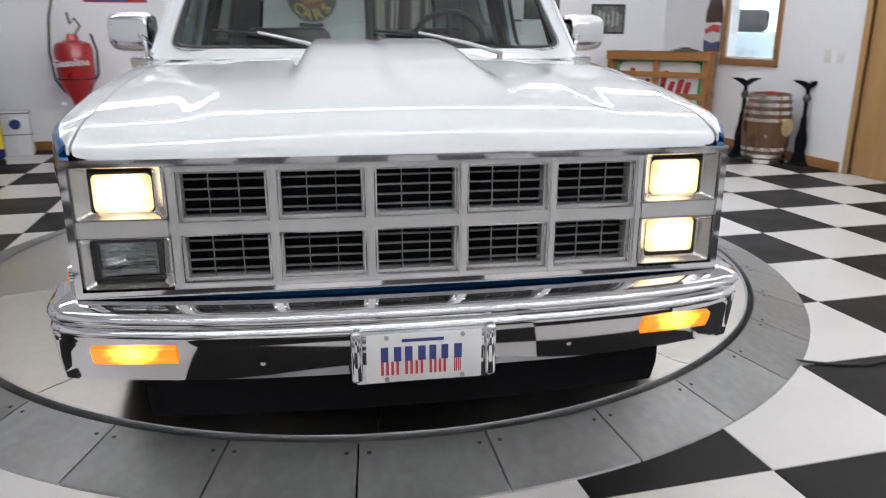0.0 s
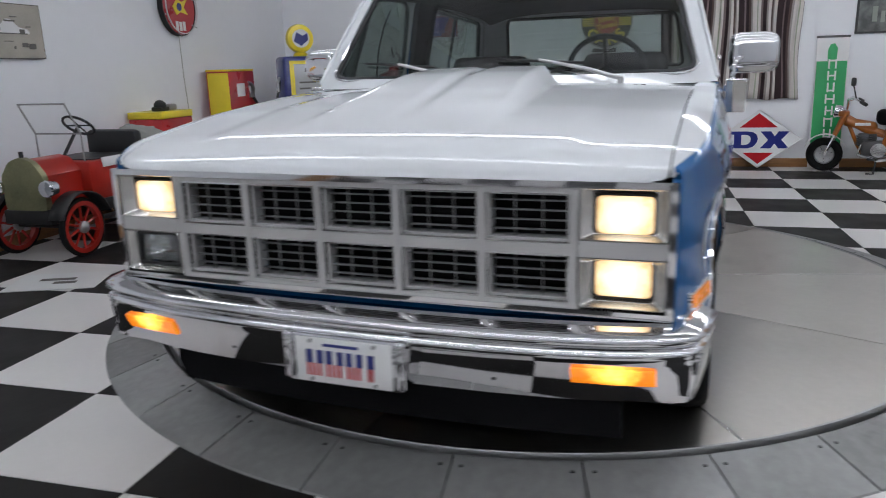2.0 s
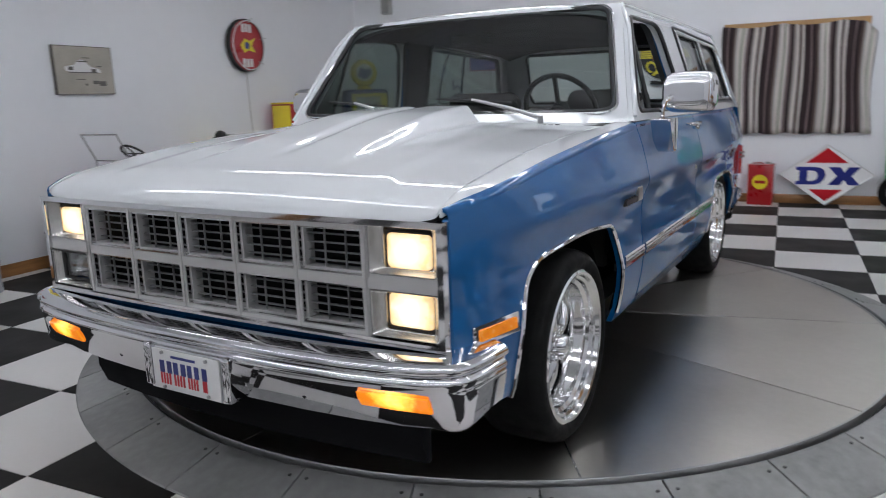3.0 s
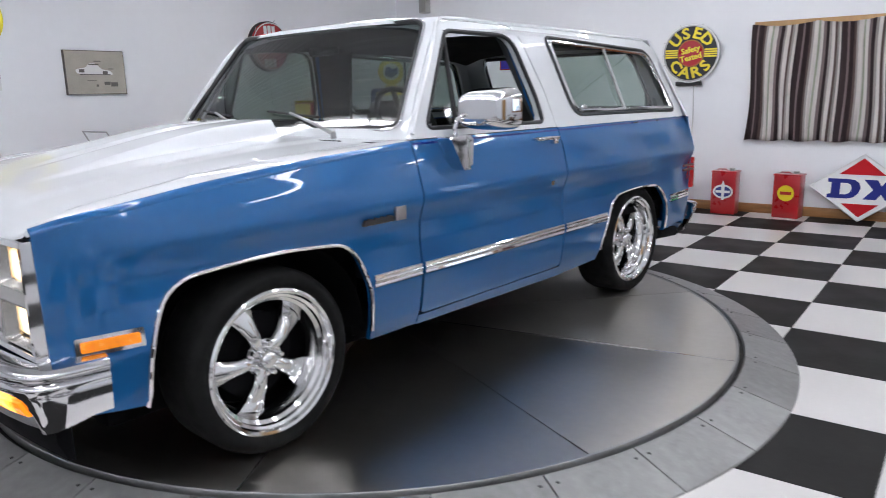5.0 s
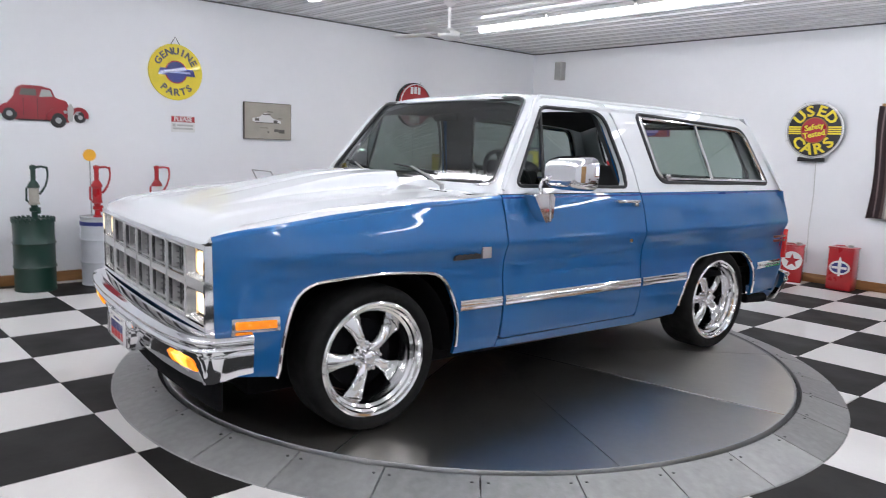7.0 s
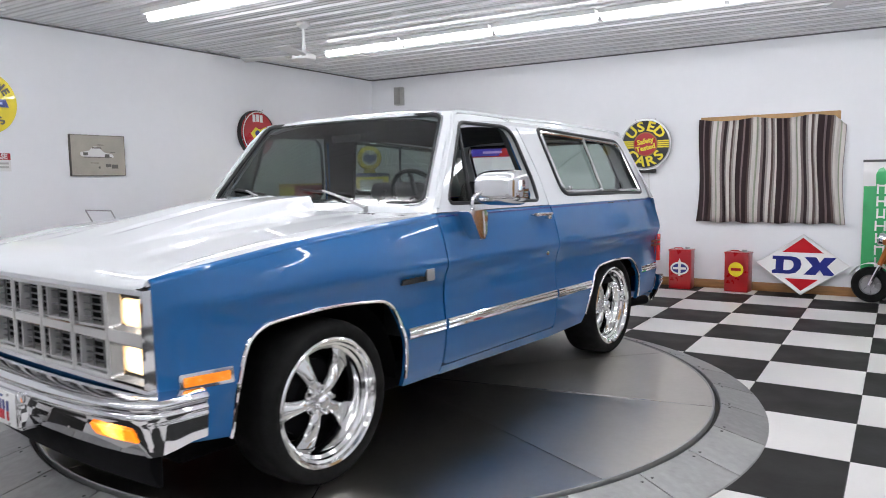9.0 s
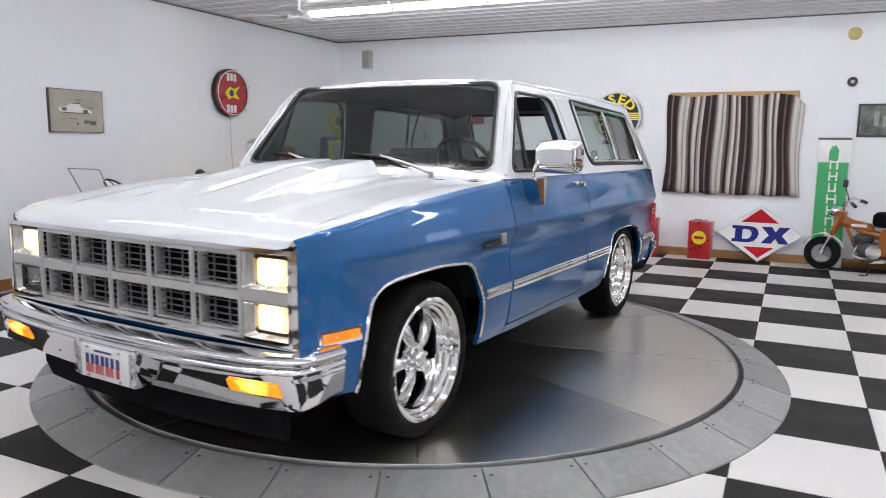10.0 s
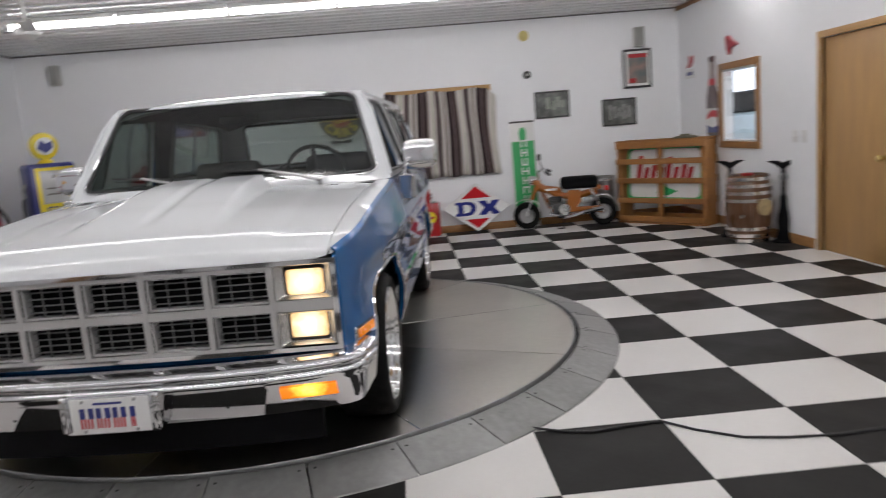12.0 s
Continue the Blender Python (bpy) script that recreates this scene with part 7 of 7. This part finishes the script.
PALEGREY = mat("pale_grey_enamel", (0.50, 0.52, 0.55), 0.4, vary=0.12, coat=0.3)
drum(-3.42, 1.845, 0.172, 0.645, DKGREEN, "dark green steel oil drum", True)
d2 = drum(-3.42, 2.40, 0.165, 0.645, PALEGREY, "pale grey steel oil drum with a blue band")
part("blue_band", lathe(bmesh.new(), [(0.1672, 0.565), (0.1672, 0.60), (0.160, 0.60), (0.160, 0.565)], 40, close=True), NAVY, d2)
drum(-3.42, 2.95, 0.165, 0.645, PALEGREY, "pale grey steel oil drum")
hand_pump(-3.42, 1.86, 0.635, DKGREEN, CREAM, 62, "dark green and cream hand pump on the drum")
hand_pump(-3.42, 2.39, 0.635, RED, RED, 62, "red hand pump on the drum")
hand_pump(-3.42, 2.95, 0.635, RED, WHITE, 62, "red and white hand pump on the drum")
gl = thing("yellow_disc", "small yellow disc on a thin rod above the pump", "sign", pose(-3.50, 2.36, 0.63))
part("rod", cyl(bmesh.new(), (0, 0, 0), (0, 0, 0.53), 0.006, seg=8), STEEL, gl), part("disc", disc(0.055, -0.012, 0.012, 24), mat("amber_yellow_enamel", (0.85, 0.42, 0.02), 0.35), gl, m=pose(0, 0, 0.58, 90, 0, 62))

# ---- fuel pumps in the corner ----
fp = thing("fuel_pump", "red and yellow antique fuel pump cabinet", "fuel pump", pose(-3.47, 6.98, 0))
part("cabinet", boxed(-0.14, 0.14, -0.26, 0.27, 0.06, 1.27, bevel=0.012), RED, fp)
part("yellow_panel", boxed(-0.12, 0.13, -0.268, -0.257, 0.08, 1.255, bevel=0.004), YELLOW, fp), part("top", boxed(-0.142, 0.142, -0.262, 0.272, 1.27, 1.292, bevel=0.008), YELLOW, fp)
part("plinth", boxed(-0.125, 0.125, -0.245, 0.25, 0.0, 0.06), BLACK, fp)
part("emblem", disc(0.095, 0, 0.005, 24), YELLOW, fp, m=Matrix(((0, 0, 1, 0.141), (1, 0, 0, 0.02), (0, 1, 0, 0.74), (0, 0, 0, 1)))), part("emblem_mark", bars([(0, 0, 0.12, 0.03)], 0.005), ORANGE, fp, m=Matrix(((0, 0, 1, 0.141), (1, 0, 0, 0.02), (0, 1, 0, 0.74), (0, 0, 0, 1))))
part("dial", boxed(0.139, 0.147, -0.12, 0.04, 1.0, 1.14, bevel=0.003), WHITE, fp)
part("nozzle", tube(bmesh.new(), [(0.15, 0.20, 0.98), (0.17, 0.18, 1.08), (0.18, 0.12, 1.13), (0.185, 0.06, 1.15)], [0.014, 0.022, 0.02, 0.014], 8), STEEL, fp)
part("nozzle_bracket", boxed(0.138, 0.165, 0.12, 0.22, 0.98, 1.12, bevel=0.006), STEEL, fp)
part("hose", tube(bmesh.new(), [(0.15, 0.20, 0.98), (0.21, 0.25, 0.84), (0.25, 0.30, 0.60), (0.25, 0.38, 0.25), (0.21, 0.36, 0.10), (0.16, 0.30, 0.30)], 0.016, 8), BLACK, fp)
ep = thing("fuel_pump", "blue and yellow antique fuel pump with a round globe", "fuel pump", pose(-3.03, 7.87, 0, 0, 0, 42))
bm = bmesh.new()
box(bm, -0.27, 0.27, -0.19, 0.19, 0.05, 1.42, bevel=0.05, seg=3)
part("cabinet", bm, NAVY, ep), part("plinth", boxed(-0.25, 0.25, -0.17, 0.17, 0, 0.05), BLACK, ep)
part("front_panel", boxed(-0.20, 0.24, -0.203, -0.188, 0.16, 1.37, bevel=0.006), YELLOW, ep)
part("dial_face", boxed(-0.15, 0.16, -0.209, -0.2025, 0.95, 1.32, bevel=0.004), mat("dial_grey", (0.52, 0.53, 0.52), 0.25, coat=1), ep)
for z in (1.325, 0.945):
    part("dial_rim", bars([(0.005, z, 0.33, 0.012)], 0.204, 0.006), STEEL, ep, m=Matrix(((1, 0, 0, 0), (0, 0, -1, 0), (0, 1, 0, 0), (0, 0, 0, 1))))
for z, w, h in ((1.26, 0.05, 0.04), (1.12, 0.20, 0.02), (1.05, 0.20, 0.02)):
    part("dial_mark", bars([(0.0, z, w, h)], 0.2092, 0.001), INK, ep, m=Matrix(((1, 0, 0, 0), (0, 0, -1, 0), (0, 1, 0, 0), (0, 0, 0, 1))))
part("word", letters("ETHYL", 0.10, 0.001), NAVY, ep, m=Matrix(((1, 0, 0, 0.02), (0, 0, -1, -0.2045), (0, 1, 0, 0.86), (0, 0, 0, 1))))
part("emblem", plate_of([(-0.03, 0.50), (0.05, 0.50), (0.06, 0.66), (0.01, 0.74), (-0.04, 0.64)], 0.2035, 0.205), NAVY, ep, m=Matrix(((1, 0, 0, 0.02), (0, 0, -1, 0), (0, 1, 0, 0), (0, 0, 0, 1))))
part("globe_collar", lathe(bmesh.new(), [(0.09, 1.42), (0.08, 1.45), (0.05, 1.47), (0.002, 1.47)], 20), YELLOW, ep)
gm = Matrix.Translation((0, 0, 1.625)) @ Matrix.Rotation(radians(90), 4, "X")
part("globe", lathe(bmesh.new(), [(0.10, -0.06), (0.155, -0.05), (0.168, 0.0), (0.155, 0.05), (0.10, 0.06)], 32), YELLOW, ep, m=gm), part("globe_face", disc(0.105, 0.06, 0.066, 28), WHITE, ep, m=gm)
part("globe_emblem", plate_of([(-0.09, -0.03), (0.0, -0.085), (0.085, -0.02), (0.08, 0.06), (0.02, 0.03), (-0.05, 0.07)], 0.066, 0.069), NAVY, ep, m=gm)
part("hose", tube(bmesh.new(), [(-0.275, 0.0, 1.15), (-0.33, -0.03, 0.95), (-0.34, -0.05, 0.6), (-0.30, -0.04, 0.4), (-0.275, 0.02, 0.7)], 0.015, 8), BLACK, ep)
part("nozzle", tube(bmesh.new(), [(-0.275, 0.0, 1.18), (-0.31, -0.03, 1.12), (-0.31, -0.05, 1.02)], 0.018, 8), STEEL, ep)


def white_can(x, y, turn):
    ob = thing("white_can", "white tin canister with a round printed emblem", "canister", pose(x, y, 0, 0, 0, turn), "white canisters")
    part("body", boxed(-0.14, 0.14, -0.14, 0.14, 0, 0.47, bevel=0.012), WHITE, ob), part("rim", boxed(-0.143, 0.143, -0.143, 0.143, 0.452, 0.462, bevel=0.003), BLACK, ob)
    part("band", boxed(-0.142, 0.142, -0.142, 0.142, 0.225, 0.232), BLACK, ob)
    part("emblem", disc(0.055, 0, 0.002, 20), NAVY, ob, m=Matrix(((1, 0, 0, 0), (0, 0, -1, -0.141), (0, 1, 0, 0.34), (0, 0, 0, 1))))


white_can(-3.42, 7.72, 55), white_can(-2.78, 8.60, 10)
gp = thing("visible_pump", "small red gasoline pump with a black hose on the wall", "fuel pump", pose(-2.10, 8.58, 0))
part("stem", lathe(bmesh.new(), [(0.11, 0.0), (0.11, 0.03), (0.06, 0.06), (0.055, 0.45), (0.08, 0.60), (0.002, 0.60)], 24), RED, gp)
part("body", lathe(bmesh.new(), [(0.08, 0.58), (0.13, 0.66), (0.19, 0.80), (0.195, 1.12), (0.17, 1.18), (0.07, 1.22), (0.05, 1.28), (0.002, 1.28)], 32), RED, gp)
part("band", lathe(bmesh.new(), [(0.197, 0.80), (0.197, 0.815), (0.19, 0.815), (0.19, 0.80)], 32, close=True), DARK_GAP, gp)
part("word", letters("Gasoline", 0.105, 0.002), WHITE, gp, m=Matrix(((0.97, 0.0, 0.1, 0.0), (0.1, 0.0, -0.99, -0.200), (0.12, 0.99, 0, 0.98), (0, 0, 0, 1))))
part("crank", tube(bmesh.new(), [(0.03, -0.02, 1.26), (0.10, -0.03, 1.36), (0.05, -0.02, 1.44), (0.0, -0.02, 1.38), (-0.02, 0, 1.50)], 0.013, 8), INK, gp)
part("hose", tube(bmesh.new(), [(-0.04, 0.08, 1.95), (-0.12, 0.02, 1.75), (-0.20, 0.0, 1.45), (-0.235, -0.02, 1.10), (-0.21, -0.04, 0.80), (-0.12, -0.05, 0.66)], 0.013, 8), BLACK, gp)
part("hose", tube(bmesh.new(), [(0.12, 0.02, 0.70), (0.22, 0.0, 0.85), (0.235, 0.0, 1.1), (0.19, 0.0, 1.28)], 0.013, 8), BLACK, gp)

cb = thing("fuel_pump", "low red and yellow pump cabinet with a white dial", "fuel pump", pose(-3.50, 5.72, 0))
part("cabinet", boxed(-0.18, 0.18, -0.24, 0.24, 0.0, 0.86, bevel=0.012), RED, cb), part("top", boxed(-0.185, 0.185, -0.245, 0.245, 0.86, 0.925, bevel=0.01), YELLOW, cb)
part("dial", disc(0.075, 0, 0.006, 24), WHITE, cb, m=Matrix(((0, 0, 1, 0.181), (1, 0, 0, 0.05), (0, 1, 0, 0.70), (0, 0, 0, 1)))), part("dial_core", disc(0.028, 0.006, 0.009, 16), INK, cb, m=Matrix(((0, 0, 1, 0.181), (1, 0, 0, 0.05), (0, 1, 0, 0.70), (0, 0, 0, 1))))
part("hose", tube(bmesh.new(), [(0.19, 0.20, 0.62), (0.26, 0.24, 0.50), (0.34, 0.32, 0.25), (0.40, 0.42, 0.08)], 0.014, 8), BLACK, cb)
pt = thing("black_casting", "black and bare metal machine part on the cabinet", "machine part", pose(-3.46, 5.72, 0.925))
bm = bmesh.new()
bmesh.ops.create_icosphere(bm, subdivisions=2, radius=0.06, matrix=Matrix.Translation((0, -0.05, 0.045)))
box(bm, -0.05, 0.05, -0.12, 0.02, 0.0, 0.04, bevel=0.01)
part("casting", bm, BLACK, pt), part("flange", boxed(-0.04, 0.05, 0.03, 0.15, 0.0, 0.06, bevel=0.02), STEEL, pt)

# ---- red child-size antique car ----
tc = thing("antique_cart", "red child-size antique car with red spoked wheels", "toy car", pose(-3.22, 4.50, 0))


def cart_wheel(x, y):
    s = 1 if x > 0 else -1
    m = Matrix.Translation((x, y, 0.215)) @ Matrix.Rotation(radians(90 * s), 4, "Y")
    w = part("wheel", lathe(bmesh.new(), [(0.155, 0.022), (0.19, 0.022), (0.19, -0.022), (0.155, -0.022)], 32, close=True), CART_RED, tc, m=m)
    part("tyre", lathe(bmesh.new(), [(0.188, 0.024), (0.205, 0.022), (0.215, 0.0), (0.205, -0.022), (0.188, -0.024)], 32, close=True), TIRE, w)
    for k in range(10):
        a = 2 * math.pi * k / 10
        part("spoke", cyl(bmesh.new(), (0.03 * math.cos(a), 0.03 * math.sin(a), 0), (0.158 * math.cos(a), 0.158 * math.sin(a), 0), 0.011, 0.008, seg=6), CART_RED, w)
    part("hub", lathe(bmesh.new(), [(0.045, -0.03), (0.045, 0.025), (0.025, 0.045), (0.002, 0.05)], 16), STEEL, w)


for x in (-0.29, 0.29):
    cart_wheel(x, -0.62), cart_wheel(x, 0.62)
bm = bmesh.new()
sweep(bm, [((0, y, 0), (1, 0, 0)) for y in (-0.74, -0.42)], [(-0.17, 0.40), (-0.17, 0.60), (-0.09, 0.695), (0.0, 0.715), (0.09, 0.695), (0.17, 0.60), (0.17, 0.40)])
part("bonnet", bm, CART_RED, tc)
bm = bmesh.new()
prism(bm, rounded([(-0.175, 0.36), (0.175, 0.36), (0.175, 0.60), (0.10, 0.70), (0.0, 0.735), (-0.10, 0.70), (-0.175, 0.60)], 0.03, 3), Matrix(((1, 0, 0, 0), (0, 0, -1, -0.74), (0, 1, 0, 0), (0, 0, 0, 1))), 0.05)
part("radiator", bm, mat("tarnished_brass", (0.24, 0.23, 0.13), 0.35, 0.8, vary=0.3), tc, "tarnished brass radiator"), part("radiator_cap", cyl(bmesh.new(), (0, -0.765, 0.73), (0, -0.765, 0.77), 0.015, seg=10), BLACK, tc)
bm = bmesh.new()
box(bm, -0.25, 0.25, -0.42, 0.18, 0.36, 0.66, bevel=0.03)
part("body", bm, CART_RED, tc)
part("cockpit", boxed(-0.22, 0.22, -0.36, 0.10, 0.645, 0.668), BLACK, tc), part("door_sill", boxed(0.24, 0.262, -0.28, 0.0, 0.60, 0.672, bevel=0.006), WHITE, tc)
bm = bmesh.new()
box(bm, -0.27, 0.27, 0.18, 0.80, 0.34, 0.56, bevel=0.02)
part("rear_deck", bm, CART_RED, tc)
bm = bmesh.new()
box(bm, -0.24, 0.24, -0.02, 0.22, 0.56, 0.66, bevel=0.03), box(bm, -0.24, 0.24, 0.14, 0.24, 0.62, 0.84, bevel=0.04)
part("seat", bm, BLACK, tc, "black buttoned seat")
part("chassis", boxed(-0.20, 0.20, -0.80, 0.82, 0.26, 0.36, bevel=0.01), BLACK, tc)
for y in (-0.62, 0.62):
    part("axle", cyl(bmesh.new(), (-0.29, y, 0.215), (0.29, y, 0.215), 0.016, seg=8), BLACK, tc)
for x in (-0.29, 0.29):
    for y0, a0, a1 in ((-0.62, 20, 165), (0.62, 15, 150)):
        bm = bmesh.new()
        pts = [(y0 + 0.25 * math.cos(radians(180 - a)), 0.225 + 0.25 * math.sin(radians(a))) for a in range(a0, a1 + 1, 12)]
        rows = [[bm.verts.new((x + d, py, pz)) for py, pz in pts] for d in (-0.065, 0.065)]
        for k in range(len(pts) - 1):
            bm.faces.new((rows[0][k], rows[0][k + 1], rows[1][k + 1], rows[1][k]))
        part("mudguard", bm, BLACK, tc).modifiers.new("thick", "SOLIDIFY").thickness = 0.008
    part("running_board", boxed(x - 0.065, x + 0.065, -0.38, 0.38, 0.225, 0.245, bevel=0.004), BLACK, tc)
    part("lamp", lathe(bmesh.new(), [(0.02, -0.06), (0.05, -0.05), (0.062, 0.02), (0.055, 0.03), (0.002, 0.035)], 18), CHROME, tc, m=Matrix.Translation((x * 0.75, -0.80, 0.52)) @ Matrix.Rotation(radians(90), 4, "X"))
part("windscreen_frame", tube(bmesh.new(), [(-0.20, -0.40, 0.66), (-0.20, -0.40, 0.86), (0.20, -0.40, 0.86), (0.20, -0.40, 0.66)], 0.007, 6), STEEL, tc)
part("windscreen_frame", tube(bmesh.new(), [(-0.20, -0.40, 0.86), (-0.20, -0.52, 1.08), (0.20, -0.52, 1.08), (0.20, -0.40, 0.86)], 0.007, 6), STEEL, tc)
swm = Matrix.Translation((-0.02, -0.16, 0.90)) @ Matrix.Rotation(radians(-40), 4, "X")
bm = bmesh.new()
tube(bm, [swm @ Vector((0.115 * math.cos(a), 0.115 * math.sin(a), 0)) for a in [2 * math.pi * k / 24 for k in range(24)]], 0.010, 6, True)
for k in range(4):
    cyl(bm, swm @ Vector((0, 0, 0)), swm @ Vector((0.115 * math.cos(k * 1.571), 0.115 * math.sin(k * 1.571), 0)), 0.006, seg=6)
cyl(bm, swm @ Vector((0, 0, 0)), (-0.02, -0.38, 0.66), 0.012, seg=8)
part("steering_wheel", bm, BLACK, tc)
bm = bmesh.new()
bmesh.ops.create_icosphere(bm, subdivisions=4, radius=1.0)
for v in bm.verts:
    nn = noise.noise(v.co * 2.3) * 0.22 + noise.noise(v.co * 5.1) * 0.10
    v.co = Vector((v.co.x * 0.23, v.co.y * 0.24, v.co.z * 0.15)) * (1 + nn) + Vector((0, 0.46, 0.70))
    v.co.z = max(v.co.z, 0.565)
solid("folded_cloth", bm, mat("grey_canvas", (0.30, 0.30, 0.28), 0.9, bump=0.3), "crumpled grey canvas cover on the antique car", "cloth", tc.matrix_basis, smooth=80)

ppr = thing("floor_card", "white card with black print lying on the floor", "card", pose(-2.62, 3.27, 0.001, 0, 0, 20))
part("card", boxed(-0.28, 0.28, -0.19, 0.19, 0, 0.004), WHITE, ppr), part("print", bars([(-0.02, 0.04, 0.22, 0.05), (0.05, -0.04, 0.14, 0.05)], 0.004, 0.0012), INK, ppr)
cord("floor_cable", [(1.80, 1.935, 0.006), (1.93, 1.86, 0.006), (2.06, 1.825, 0.006), (2.22, 1.85, 0.006), (2.39, 1.865, 0.006), (2.50, 1.74, 0.006), (2.66, 1.62, 0.006), (2.84, 1.575, 0.006), (3.05, 1.555, 0.006), (3.30, 1.575, 0.006), (4.2, 1.75, 0.006), (5.15, 2.0, 0.006)], "black power cable lying on the tiles", BLACK, 0.006)


# ---- ceiling fans on rods ----
def fan(x, y):
    ob = thing("ceiling_fan", "white ceiling fan on a rod, at rest", "fan", pose(x, y, ZC), "ceiling fans")
    part("canopy", lathe(bmesh.new(), [(0.002, 0.0), (0.065, 0.0), (0.065, -0.03), (0.022, -0.065), (0.002, -0.065)], 18), WHITE, ob)
    part("rod", cyl(bmesh.new(), (0, 0, -0.06), (0, 0, -0.28), 0.016, seg=10), WHITE, ob)
    part("motor", lathe(bmesh.new(), [(0.002, -0.265), (0.040, -0.27), (0.055, -0.285), (0.105, -0.305), (0.115, -0.325), (0.110, -0.355), (0.070, -0.37), (0.050, -0.385), (0.002, -0.39)], 28), WHITE, ob)
    for k in range(4):
        m = pose(0, 0, 0, 8, 0, 90 * k + 20)
        part("blade", boxed(0.17, 0.62, -0.055, 0.055, -0.340, -0.334, bevel=0.002), WHITE, ob, m=m)
        part("blade_iron", boxed(0.09, 0.21, -0.018, 0.018, -0.334, -0.328, bevel=0.002), STEEL, ob, m=m)


fan(-1.78, 5.29), fan(2.95, 5.4)

# ---- floor tiles ----
tile_bm = bmesh.new()
h = S / 2 - 0.0012
vs = [tile_bm.verts.new(v) for v in ((-h, -h, -0.004), (h, -h, -0.004), (h, h, -0.004), (-h, h, -0.004))]
vt = [tile_bm.verts.new(v) for v in ((-h + 0.0015, -h + 0.0015, 0), (h - 0.0015, -h + 0.0015, 0), (h - 0.0015, h - 0.0015, 0), (-h + 0.0015, h - 0.0015, 0))]
for i in range(4):
    tile_bm.faces.new((vs[i], vs[(i + 1) % 4], vt[(i + 1) % 4], vt[i]))
tile_bm.faces.new(vt)
tile_white, tile_black = to_mesh("tile", tile_bm.copy(), WHITE_TILE, 20), to_mesh("tile", tile_bm, BLACK_TILE, 20)
rest_bm = bmesh.new()
for c in range(-13, 5):
    for r in range(-15, 12):
        x0, x1, y0, y1 = max(XW, 3.0 + S * c), min(XE, 3.0 + S * c + S), max(YS, 2.5 + S * r), min(YN, 2.5 + S * r + S)
        if x1 - x0 < 0.01 or y1 - y0 < 0.01 or max(math.hypot(x - CX, y - CY) for x in (x0, x1) for y in (y0, y1)) < R_OUT - 0.05:
            continue
        mesh = tile_black if (c + r) % 2 == 0 else tile_white
        m = Matrix.Translation(((x0 + x1) / 2, (y0 + y1) / 2, 0)) @ Matrix.Diagonal(((x1 - x0) / S, (y1 - y0) / S, 1, 1))
        if y0 > -2.0:
            ob = new("tile", mesh)
            ob.parent, ob.matrix_basis = floor, m
        else:
            for f in mesh.polygons:
                g = rest_bm.faces.new([rest_bm.verts.new(m @ mesh.vertices[i].co) for i in f.vertices])
                g.material_index = (c + r) % 2
part("tiles_rest", rest_bm, [BLACK_TILE, WHITE_TILE], floor, smooth=None)["kind"] = "stuff"
